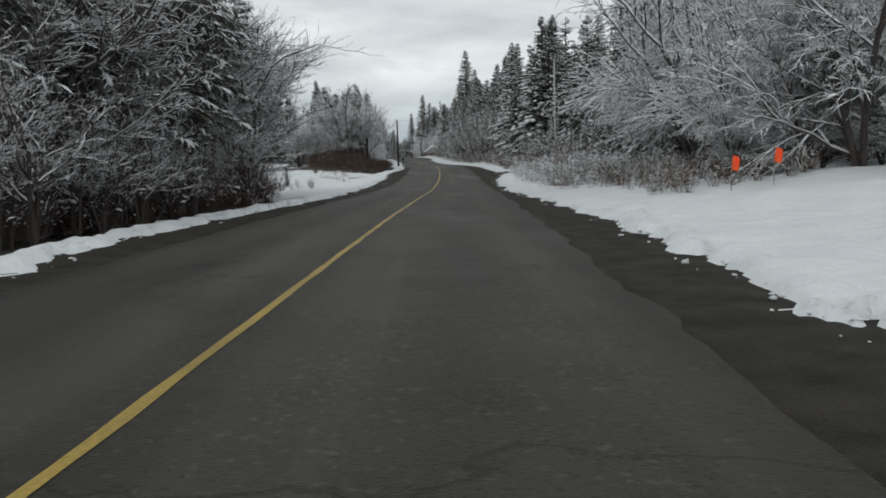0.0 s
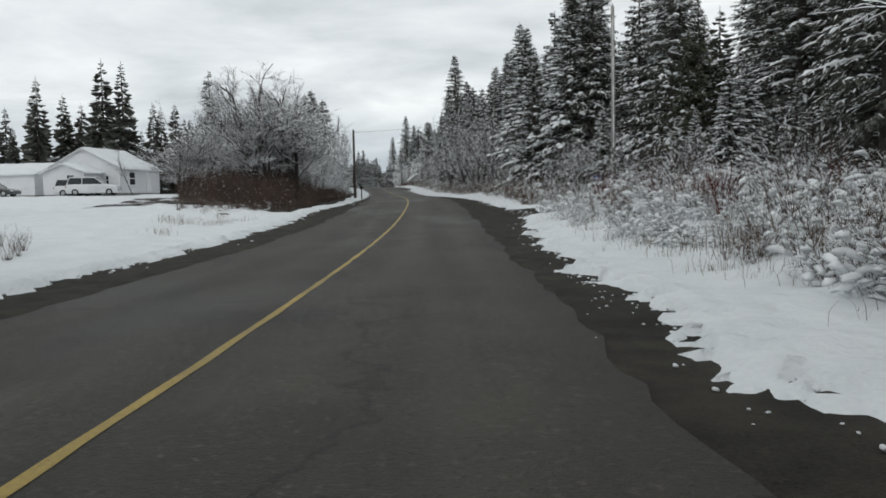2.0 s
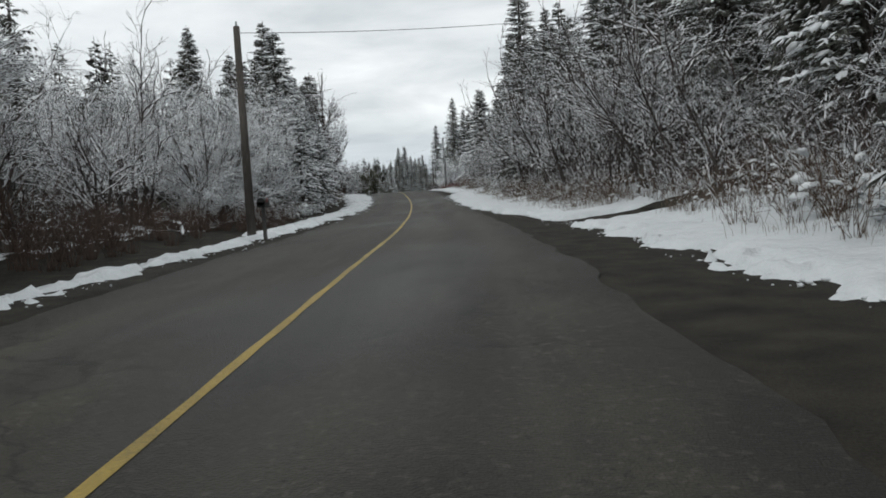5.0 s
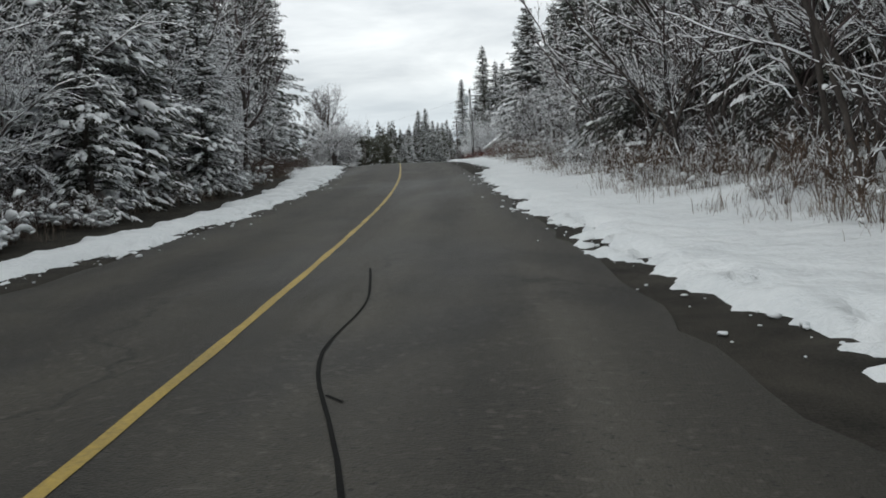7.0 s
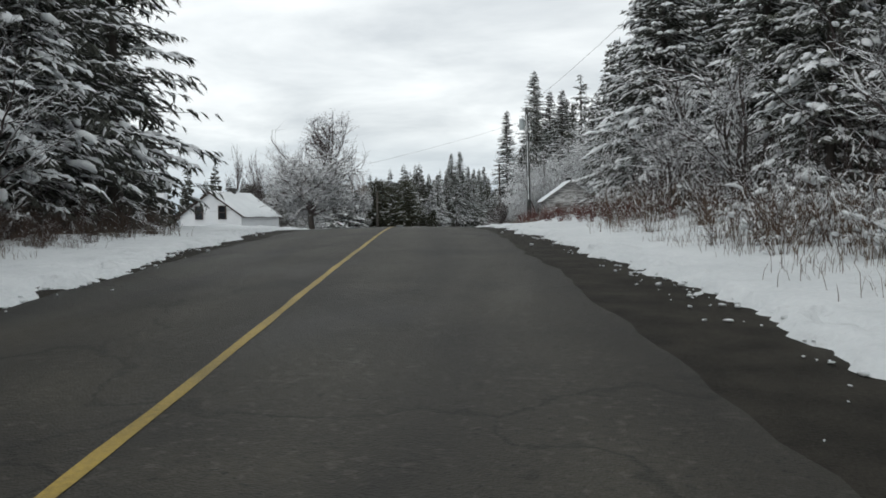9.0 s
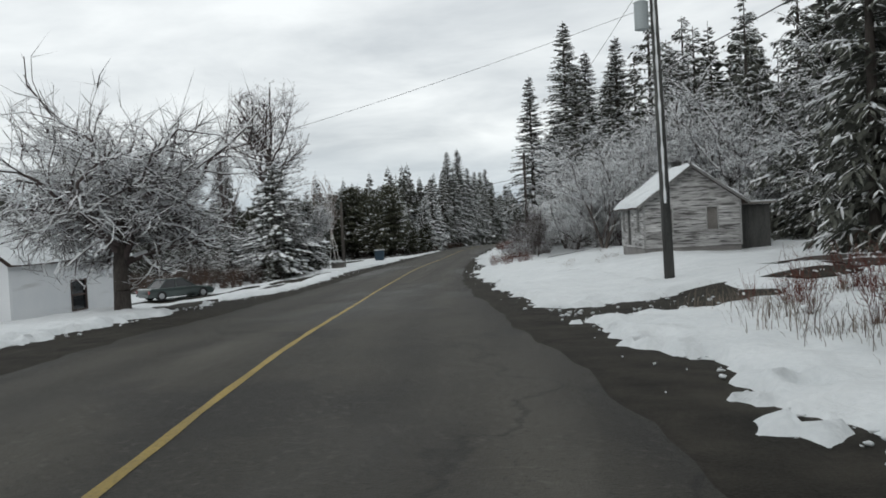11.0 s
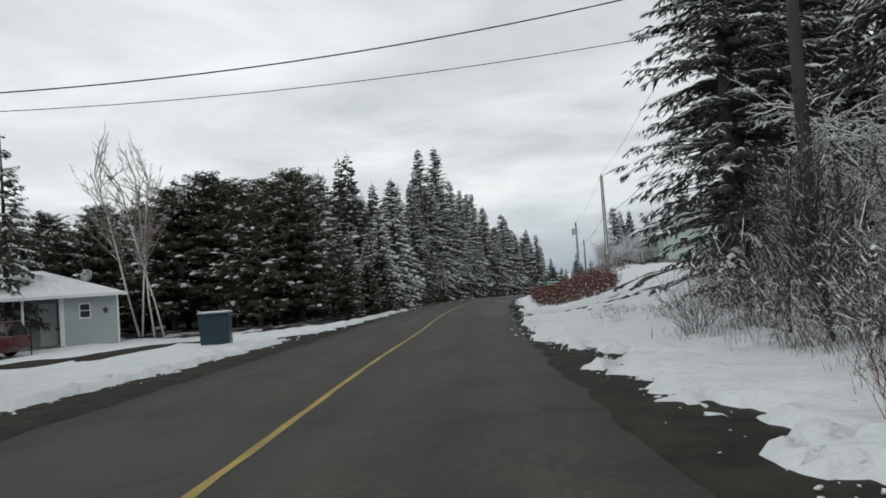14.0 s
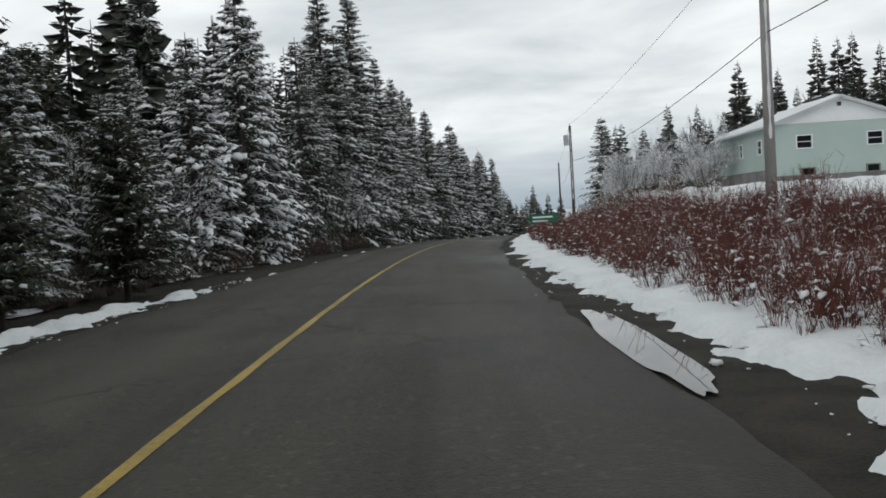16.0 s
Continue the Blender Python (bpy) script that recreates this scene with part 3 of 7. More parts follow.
def blades(bag, p, d, side, up, length, width, lift=0.0, single=False):
    """Needle sprays: one bent diamond (two triangles) each. All arguments are arrays with a row for each."""
    n = len(p)
    length, width = np.reshape(length, (-1, 1)), np.reshape(width, (-1, 1))
    p = p + up * lift
    mid = p + d * length * 0.45
    if single:
        v = np.stack([p + side * width * 0.7, p + d * length - up * length * 0.12, p - side * width * 0.7 + up * width * 0.3], 1).reshape(-1, 3)
        bag.add(v, np.arange(n)[:, None] * 3 + [0, 1, 2])
        return
    v = np.stack([p, mid + side * width, p + d * length - up * length * 0.12, mid - side * width + up * width * 0.3], 1).reshape(-1, 3)
    i = np.arange(n)[:, None] * 4
    bag.add(v, np.concatenate([i + [0, 1, 2], i + [0, 2, 3]]))


def unit(a):
    return a / np.maximum(np.linalg.norm(a, axis=-1, keepdims=True), 1e-9)


def fingers(bag, p, d, length, wide, high):
    """Snow lying along twigs: a small ridged wedge each, rounded over and running out to a point."""
    n = len(p)
    length, wide, high = (np.reshape(a, (-1, 1)) for a in (length, wide, high))
    hs = unit(np.cross(d, np.array([0.02, 0.01, 1.0])))
    up = np.cross(hs, d)
    m = p + d * length * 0.5
    v = np.stack([p + hs * wide * 0.6, p - hs * wide * 0.6, m + up * high, m + hs * wide, m - hs * wide, p + d * length], 1).reshape(-1, 3)
    i = np.arange(n)[:, None] * 6
    bag.add(v, np.concatenate([i + [0, 3, 2], i + [0, 2, 1], i + [1, 2, 4], i + [3, 5, 2], i + [2, 5, 4]]))


def lumps(bag, p, d, length, width, high, sag=0.5, seed=0):
    """Rounded pillows of snow, long way along d, the outer end hanging."""
    g = np.random.default_rng(seed)
    n = len(p)
    up = np.array([0, 0, 1.0])
    side = unit(np.cross(d, np.array([0.02, 0.01, 1.0])))
    length, width, high = (np.reshape(a, (-1, 1)) for a in (length, width, high))
    ring = []
    for rad, z in ((0.72, -0.75), (1.0, 0.0), (0.70, 0.72)):
        for k in range(6):
            a = k * math.pi / 3 + rad
            wv = g.uniform(0.65, 1.25, (n, 1))
            ring.append(p + d * length * math.cos(a) * 0.5 * rad * wv + side * width * math.sin(a) * 0.5 * rad * wv + up * (high * z * wv - sag * length * max(0, math.cos(a)) * 0.5 * rad))
    v = np.stack(ring + [p + up * high, p - up * high * 0.9], 1).reshape(-1, 3)
    i = np.arange(n)[:, None] * 20
    bag.add(v, np.concatenate([i + [q + k, q + (k + 1) % 6, q + 6 + (k + 1) % 6, q + 6 + k] for q in (0, 6) for k in range(6)]))
    bag.f.append(np.concatenate([i + [12 + k, 12 + (k + 1) % 6, 18] for k in range(6)] + [i + [(k + 1) % 6, k, 19] for k in range(6)]) + bag.n - n * 20)


def make_spruce(seed, h, r, whorl=0.30, per=7, sprays=7, snow=0.5, dust=0.3, lump=0.0, bare=0.04, power=0.85, droop=0.40, fan=0.34, cap=0.55, slim=0.11, fine=2, ragged=0.3, thick=1.0, lift=0.12):
    """Meshes of a conifer: trunk, boughs that fan out into hanging twigs, and the snow that lies on them."""
    g = np.random.default_rng(seed)
    trunk, crown, white = Bag(), Bag(), Bag()
    zs = np.arange(bare * h, h * 0.985, whorl)
    zs = np.repeat(zs, per) + g.uniform(-whorl, whorl, len(zs) * per) * 0.55
    zs = np.clip(zs, 0.3, h * 0.985)
    n = len(zs)
    az = g.uniform(0, 2 * math.pi, n)
    full = np.clip((1 - zs / h), 0.0, 1) ** power
    ln = r * full * g.uniform(1 - ragged, 1 + ragged * 0.5, n) * (0.72 + 0.28 * np.clip((zs / h - bare) / 0.2, 0, 1)) + 0.10
    out = np.stack([np.cos(az), np.sin(az), 0 * az], 1)
    side = np.stack([-np.sin(az), np.cos(az), 0 * az], 1)
    top = zs / h
    rise = lift + 0.45 * top**3 + g.uniform(-0.07, 0.07, n)
    dr = droop * g.uniform(0.7, 1.3, n) * (1 - 0.5 * top)
    root = np.stack([0 * zs, 0 * zs, zs], 1)
    ez = np.array([0, 0, 1.0])

    def on(u):
        curl = rise * u - dr * u * u + 0.16 * dr * u**6
        return root + out * (ln * u)[:, None] + ez * (ln * curl)[:, None]

    def along(u):
        return unit(out + ez * (rise - 2 * dr * u)[:, None])

    # low boughs of lightly laden trees lie in the lee of the upper ones
    lee = 1.0 if snow > 0.6 else 0.3 + 0.7 * np.clip(top / 0.45, 0, 1)
    laden = g.random(n) < snow * lee
    dust = dust * lee
    for k in range(sprays):
        for sg in (-1, 1):
            u = np.clip((k + 0.9) / sprays + g.uniform(-0.09, 0.09, n), 0.12, 1)
            p, d = on(u), along(u)
            a = g.uniform(0.5, 1.05, n)[:, None]
            hang = g.uniform(-0.75, 0.0, n)[:, None]
            dd = unit(d * np.cos(a) + sg * side * np.sin(a) + ez * hang)
            ss = unit(np.cross(dd, ez))
            up = np.cross(ss, dd)
            ro = g.normal(0, 0.7, n)[:, None]
            sv = ss * np.cos(ro) + up * np.sin(ro)
            bl = np.minimum(fan * ln * (1.15 - u) ** 0.7 + 0.13, cap) * g.uniform(0.7, 1.25, n)
            blades(crown, p, dd, sv, up, bl, bl * slim)
            for j in range(fine):
                q = p + dd * (bl * g.uniform(0.2, 0.75, n))[:, None]
                de = unit(dd + ss * g.normal(0, 0.8, n)[:, None] - ez * g.uniform(0.0, 0.7, n)[:, None])
                blades(crown, q, de, unit(np.cross(de, out + 0.1)), up, bl * 0.55, bl * 0.55 * slim * 1.3, single=True)
            m = np.where(laden, g.random(n) < 0.72, g.random(n) < dust)
            if m.any():
                c = m.sum()
                L = bl[m] * g.uniform(0.55, 1.0, c)
                w = (0.014 + 0.055 * L) * g.uniform(0.6, 1.3, c) * thick
                fingers(white, p[m] + ez * 0.012, dd[m], L, w, w * g.uniform(0.5, 1.0, c) + 0.012)
    # snow on the main axis of laden boughs, broken into lengths
    for u0 in np.linspace(0.25, 0.92, 5):
        m = laden & (ln > 0.3) & (g.random(n) < 0.7)
        if m.any():
            c = m.sum()
            u = np.clip(u0 + g.uniform(-0.06, 0.06, n), 0, 1)
            w = np.clip(0.02 + 0.028 * ln[m], 0.03, 0.085) * g.uniform(0.6, 1.3, c) * thick
            fingers(white, on(u)[m] + ez * 0.015, along(u)[m], ln[m] * g.uniform(0.14, 0.26, c), w, w * 0.9)
    # pillows of snow that weigh down the ends
    for j in range(3):
        m = (g.random(n) < lump) & (ln > 0.35)
        if m.any():
            c = m.sum()
            u = g.uniform(0.62, 1.0, n)
            q = on(u)[m] + side[m] * (g.normal(0, 0.13, c) * np.minimum(ln[m], 1.4))[:, None] + ez * 0.03
            L = np.clip(0.12 + 0.13 * ln[m], 0.14, 0.40) * g.uniform(0.6, 1.3, c)
            lumps(white, q, along(u)[m], L, L * g.uniform(0.55, 0.9, c), L * g.uniform(0.16, 0.30, c), 0.35, seed + j)
    # the limb of each branch and the trunk
    e = on(np.full(n, 0.9))
    wl_ = (0.010 + 0.008 * ln)[:, None]
    i = np.arange(n)[:, None] * 4
    crown.add(np.stack([root + side * wl_, root - side * wl_, root - ez * wl_ * 2, e], 1).reshape(-1, 3), np.concatenate([i + [0, 1, 3], i + [1, 2, 3], i + [2, 0, 3]]))
    k, rings = 8, 6
    ang = np.arange(k) * 2 * math.pi / k
    v = []
    for j in range(rings):
        rr = (0.012 * h + 0.05) * (1 - j / (rings - 1)) ** 0.9 + 0.012
        v.append(np.stack([rr * np.cos(ang), rr * np.sin(ang), np.full(k, h * j / (rings - 1))], 1))
    f = [[j * k + a, j * k + (a + 1) % k, (j + 1) * k + (a + 1) % k, (j + 1) * k + a] for j in range(rings - 1) for a in range(k)]
    v[0][:, 2] -= 0.3
    trunk.add(np.concatenate(v), f)
    return trunk, crown, white


def make_far_spruce(seed, h, r, whorl, per, snow, power=0.85):
    """A light conifer for deep woods: each bough a draped fan with a hanging curtain under it."""
    g = np.random.default_rng(seed)
    trunk, crown, white = Bag(), Bag(), Bag()
    zs = np.arange(0.05 * h, h * 0.98, whorl)
    zs = np.repeat(zs, per) + g.uniform(-whorl, whorl, len(zs) * per) * 0.55
    n = len(zs)
    az = g.uniform(0, 2 * math.pi, n)
    ln = (r * np.clip(1 - zs / h, 0, 1) ** power * g.uniform(0.65, 1.15, n) + 0.13)[:, None]
    out = np.stack([np.cos(az), np.sin(az), 0 * az], 1)
    side = np.stack([-np.sin(az), np.cos(az), 0 * az], 1)
    ez = np.array([0, 0, 1.0])
    root = np.stack([0 * zs, 0 * zs, zs], 1)
    sl = (0.28 * (zs / h) ** 2 - g.uniform(0.12, 0.42, n))[:, None]
    tip = root + (out + ez * sl) * ln
    mid = root + (out + ez * (sl + 0.16)) * ln * 0.55
    wide = ln * g.uniform(0.16, 0.30, (n, 1))
    la, lb = mid + side * wide - ez * wide * g.uniform(0.2, 0.9, (n, 1)), mid - side * wide - ez * wide * g.uniform(0.2, 0.9, (n, 1))
    low = root + (out * 0.75 + ez * (sl - 0.42)) * ln * g.uniform(0.6, 0.95, (n, 1))
    i = np.arange(n)[:, None] * 5
    crown.add(np.stack([root, la, tip, lb, low], 1).reshape(-1, 3), np.concatenate([i + [0, 1, 2], i + [0, 2, 3], i + [0, 4, 2]]))
    m = g.random(n) < snow
    lift = ez * (0.03 + 0.04 * ln[m])
    q0 = root[m] * 0.45 + mid[m] * 0.55 + lift
    i = np.arange(m.sum())[:, None] * 4
    s0, s1 = g.uniform(0.3, 0.85, (m.sum(), 1)), g.uniform(0.3, 0.85, (m.sum(), 1))
    white.add(np.stack([q0, mid[m] * (1 - s0) + la[m] * s0 + lift, mid[m] * 0.2 + tip[m] * 0.8 + lift, mid[m] * (1 - s1) + lb[m] * s1 + lift], 1).reshape(-1, 3), np.concatenate([i + [0, 1, 2], i + [0, 2, 3]]))
    ang = np.arange(4) * math.pi / 2
    v = [np.stack([rr * np.cos(ang), rr * np.sin(ang), np.full(4, z)], 1) for rr, z in ((0.012 * h + 0.05, -0.3), (0.01, h))]
    trunk.add(np.concatenate(v), [[a, (a + 1) % 4, 4 + (a + 1) % 4, 4 + a] for a in range(4)])
    return trunk, crown, white


def make_bare(seed, h, spread, depth, kids, snow, stems=1, lean=0.15, wander=0.28, droop=0.0, first=0.25, twig=0.006, gain=0.62, trunk_part=0.55, load=0.010, dome=None, girth=1.0):
    """Meshes of a leafless tree: limbs down to twigs, and the snow along their upper sides."""
    g = np.random.default_rng(seed)
    trunk, crown, white = Bag(), Bag(), Bag()
    seg = []
    todo = []
    for s in range(stems):
        a = g.uniform(0, 6.28)
        t = lean * (1.0 if stems > 1 else g.uniform(0, 1))
        d = np.array([math.cos(a) * t, math.sin(a) * t, 1.0])
        todo.append((np.array([math.cos(a), math.sin(a), 0]) * 0.06 * stems, d / np.linalg.norm(d), h * trunk_part * g.uniform(0.9, 1.1), (0.010 * h + 0.03) * girth, 0))
    while todo:
        p, d, ln, r, lv = todo.pop()
        nseg = 4 if lv < 2 else 3 if lv < 3 else 1 if lv >= depth else 2
        pts, dirs = [p], [d]
        for k in range(nseg):
            d = d + g.normal(0, wander * (0.5 if lv == 0 else 1.0), 3) * 0.55
            d[2] += 0.07 if lv in (1, 2) else 0.0
            d[2] -= droop * (lv > 0)
            d = d / np.linalg.norm(d)
            p = p + d * ln / nseg
            pts.append(p)
            dirs.append(d)
        taper = 0.62 if lv < depth else 0.3
        for k in range(nseg):
            ra, rb = r * (1 - (1 - taper) * k / nseg), r * (1 - (1 - taper) * (k + 1) / nseg)
            seg.append((pts[k], pts[k + 1], ra, rb, lv))
        if lv < depth:
            c = kids[min(lv, len(kids) - 1)]
            for k in range(c):
                u = g.uniform(first if lv == 0 else 0.2, 1.0)
                if k == 0:
                    u = 1.0
                j = min(int(u * nseg), nseg - 1)
                q = pts[j] + (pts[j + 1] - pts[j]) * (u * nseg - j)
                a = g.uniform(0, 6.28)
                base = dirs[j + 1]
                x = unit(np.cross(base, [0.3, 0.9, 0.2]))
                y = np.cross(base, x)
                tilt = spread * g.uniform(0.55, 1.25) * (0.45 if k == 0 else 1)
                nd = base * math.cos(tilt) + (x * math.cos(a) + y * math.sin(a)) * math.sin(tilt)
                if nd[2] < -0.2 and not droop:
                    nd[2] *= -0.3
                todo.append((q, unit(nd), ln * gain * g.uniform(0.7, 1.15) * (1.1 if k == 0 else 1 - 0.25 * u), max(r * 0.55 * (1 if k == 0 else g.uniform(0.6, 0.9)), twig), lv + 1))
    if dome:
        wide, mid, tall = dome
        seg = [s for s in seg if s[4] == 0 or (s[1][0] ** 2 + s[1][1] ** 2) / wide**2 + ((s[1][2] - mid) / tall) ** 2 < g.uniform(0.8, 1.1)]
    p0, p1 = np.array([s[0] for s in seg]), np.array([s[1] for s in seg])
    ra, rb = np.array([s[2] for s in seg])[:, None], np.array([s[3] for s in seg])[:, None]
    d = unit(p1 - p0)
    x = unit(np.cross(d, np.array([0.31, 0.2, 0.93])))
    y = np.cross(d, x)
    stem = np.array([s[4] for s in seg]) == 0
    thick = ra[:, 0] > 0.03
    last = np.array([s[4] for s in seg]) >= depth
    for sel, k, bag in ((stem, 7, trunk), (thick & ~stem, 5, crown), (~thick & ~stem & ~last, 3, crown)):
        if not sel.any():
            continue
        n = sel.sum()
        ring = []
        for q, rr in ((p0, ra), (p1, rb)):
            for a in range(k):
                c, s_ = math.cos(a * 6.2832 / k), math.sin(a * 6.2832 / k)
                ring.append(q[sel] + (x[sel] * c + y[sel] * s_) * rr[sel])
        i = np.arange(n)[:, None] * 2 * k
        bag.add(np.stack(ring, 1).reshape(-1, 3), np.concatenate([i + [a, (a + 1) % k, k + (a + 1) % k, k + a] for a in range(k)]))
    # the last twigs run out to a point
    sel = last & ~thick
    if sel.any():
        ring = [p0[sel] + (x[sel] * math.cos(a * 2.0944) + y[sel] * math.sin(a * 2.0944)) * ra[sel] for a in range(3)] + [p1[sel]]
        i = np.arange(sel.sum())[:, None] * 4
        crown.add(np.stack(ring, 1).reshape(-1, 3), np.concatenate([i + [0, 1, 3], i + [1, 2, 3], i + [2, 0, 3]]))
    if snow:
        flat = np.abs(d[:, 2]) < 0.88
        pick = flat & (g.random(len(seg)) < snow)
        for m, tip in ((pick & ~last, False), (pick & last, True)):
            if not m.any():
                continue
            hs = unit(np.cross(d[m], np.array([0, 0, 1.0])))
            up = np.cross(hs, d[m])
            vary = g.uniform(0.3, 1.5, (m.sum(), 1))
            wa = ra[m] * 0.85 + load * vary * (0.7 if tip else 1.0)
            wb = rb[m] * 0.85 + load * 0.9 * g.uniform(0.3, 1.5, (m.sum(), 1))
            ha, hb = ra[m] + load + 0.5 * wa, rb[m] + load + 0.5 * wb
            n = m.sum()
            if tip:
                v = np.stack([p0[m] + hs * wa, p0[m] - hs * wa, p0[m] * 0.35 + p1[m] * 0.65 + up * ha, p1[m]], 1).reshape(-1, 3)
                i = np.arange(n)[:, None] * 4
                white.add(v, np.concatenate([i + [0, 2, 1], i + [0, 3, 2], i + [1, 2, 3]]))
            else:
                v = np.stack([p0[m] + hs * wa + up * wa * 0.2, p0[m] + up * ha, p0[m] - hs * wa + up * wa * 0.2,
                              p1[m] + hs * wb + up * wb * 0.2, p1[m] + up * hb, p1[m] - hs * wb + up * wb * 0.2], 1).reshape(-1, 3)
                i = np.arange(n)[:, None] * 6
                white.add(v, np.concatenate([i + [0, 1, 4, 3], i + [1, 2, 5, 4]]))
        if not white.v:
            snow = 0
    return trunk, crown, (white if snow else None)


def make_shrub(seed, h, stems, spread, snow, side=3, rad=0.007, heap=0, pillow=1.0):
    """Arrays of a bush: stems with side shoots, snow along the twigs, and heaped pillows where it is laden."""
    g = np.random.default_rng(seed)
    st, wh = Bag(), Bag()
    P, Q, R = [], [], []
    for k in range(stems):
        a, t = g.uniform(0, 6.28), spread * math.sqrt(g.random())
        b = np.array([math.cos(a), math.sin(a), 0])
        d = unit(b * t + np.array([0, 0, 1.0]) + g.normal(0, 0.14, 3))
        p = b * 0.35 * g.random() * spread * h
        L = h * g.uniform(0.45, 1.1)
        m = p + d * L * 0.5
        e = m + unit(d + g.normal(0, 0.24, 3)) * L * 0.5
        P += [p, m]
        Q += [m, e]
        R += [rad * 1.3, rad]
        for j in range(side):
            q = m + (e - m) * g.random() if g.random() < 0.6 else p + (m - p) * g.uniform(0.5, 1)
            f = q + unit(d + g.normal(0, 0.6, 3)) * L * g.uniform(0.16, 0.36)
            P += [q, q + (f - q) * 0.5]
            Q += [f, q + (f - q) * 0.5 + unit(f - q + g.normal(0, 0.25, 3) * L * 0.3) * L * 0.12]
            R += [rad * 0.7, rad * 0.5]
    P, Q, R = np.array(P), np.array(Q), np.array(R)[:, None]
    d = unit(Q - P)
    x = unit(np.cross(d, np.array([0.31, 0.93, 0.2])))
    y = np.cross(d, x)
    ring = [P + (x * math.cos(a * 2.0944) + y * math.sin(a * 2.0944)) * R for a in range(3)] + [Q + d * 0.03]
    i = np.arange(len(P))[:, None] * 4
    st.add(np.stack(ring, 1).reshape(-1, 3), np.concatenate([i + [0, 1, 3], i + [1, 2, 3], i + [2, 0, 3]]))
    n = max(1, int(snow * len(P)))
    flat = np.flatnonzero(np.abs(d[:, 2]) < 0.86)
    j = flat[g.integers(0, len(flat), n)]
    u = g.random((n, 1)) * 0.8
    w = R[j, 0] + g.uniform(0.003, 0.012, n)
    fingers(wh, P[j] + (Q[j] - P[j]) * u, d[j], np.linalg.norm(Q[j] - P[j], axis=1) * g.uniform(0.25, 0.7, n), w, w * 1.1)
    if heap:
        c = Q[g.integers(0, len(Q), heap)] * np.array([1.0, 1.0, 0.85])
        a = g.uniform(0, 6.28, heap)
        c[:, 2] *= g.uniform(0.35, 1.0, heap)
        L = (0.04 + 0.15 * g.random(heap) ** 1.8) * pillow
        lumps(wh, c, np.stack([np.cos(a), np.sin(a), 0 * a], 1), L * g.uniform(1.2, 2.0, heap), L * g.uniform(0.6, 1.0, heap), L * g.uniform(0.16, 0.30, heap), 0.5, seed)
    return (np.concatenate(st.v), st.f), (np.concatenate(wh.v), wh.f)


def make_tuft(seed, h, count, spread):
    g = np.random.default_rng(seed)
    b = Bag()
    a = g.uniform(0, 6.28, count)
    t = g.uniform(0.05, 0.5, count)
    d = unit(np.stack([np.cos(a) * t, np.sin(a) * t, np.ones(count)], 1))
    p = np.stack([g.normal(0, spread, count), g.normal(0, spread, count), np.full(count, -0.05)], 1)
    L = h * g.uniform(0.5, 1.1, count)[:, None]
    s = np.stack([-np.sin(a), np.cos(a), 0 * a], 1) * 0.0038
    bend = np.stack([np.cos(a), np.sin(a), -0.3 + 0 * a], 1) * L * 0.25
    v = np.stack([p - s, p + s, p + d * L * 0.6 + s, p + d * L * 0.6 - s, p + d * L + bend], 1).reshape(-1, 3)
    i = np.arange(count)[:, None] * 5
    b.add(v, np.concatenate([i + [0, 1, 2], i + [0, 2, 3], i + [3, 2, 4]]))
    return np.concatenate(b.v), b.f


def scatter(name, variants, places, material, label, category, seed=0, size=(0.75, 1.25)):
    """One object of stuff: many turned and scaled copies of the variants' arrays, joined."""
    g = np.random.default_rng(seed)
    bag = Bag()
    for x, y, s in places:
        v, fs = variants[g.integers(len(variants))]
        a, k = g.uniform(0, 6.28), s * g.uniform(*size)
        c, sn = math.cos(a), math.sin(a)
        w = np.stack([v[:, 0] * c - v[:, 1] * sn, v[:, 0] * sn + v[:, 1] * c, v[:, 2]], 1) * k + np.array(put(x, y, 0.03))
        base = bag.n
        bag.v.append(w)
        for f in fs:
            bag.f.append(f + base)
        bag.n += len(w)
    return link(name, bag.mesh(name), material, label=label, category=category, kind="stuff")


def tree_thing(name, meshes, mats, label, category, names):
    """An empty with its meshes under it, kept as a pattern for copies."""
    root = tagged(new(name), label, category)
    for me, m, nm in zip(meshes, mats, names):
        if me is not None:
            link(nm, me.mesh(nm), m, root, kind="stuff" if nm == "snow" else "", smooth=nm == "snow")
    return root


def plant(root, x, y, h_scale, turn, sink=0.05, group="", width=1.0, tilt=(0.0, 0.0)):
    m = Matrix.Translation(put(x, y, -sink)) @ Euler((tilt[0], tilt[1], turn)).to_matrix().to_4x4()
    ob = copy_thing(root, m)
    ob.scale = (h_scale * width, h_scale * width, h_scale)
    ob["group"] = group or {"spruce_tree": "spruces along the road", "bare_tree": "leafless trees along the road", "cedar_tree": "cedar wall beyond the driveway", "hemlock_tree": "hemlocks beside the road", "sapling": "saplings at the wood's edge", "birch_tree": "birches beside the grey house"}.get(ob.name.split(".")[0], "")
    if not ob["group"]:
        del ob["group"]
    return ob


def discard(root):
    """Take a pattern out of the scene once its copies stand."""
    for o in list(root.children_recursive) + [root]:
        bpy.data.objects.remove(o)


rng = np.random.default_rng(11)
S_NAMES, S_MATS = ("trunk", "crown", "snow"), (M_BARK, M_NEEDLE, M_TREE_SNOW)
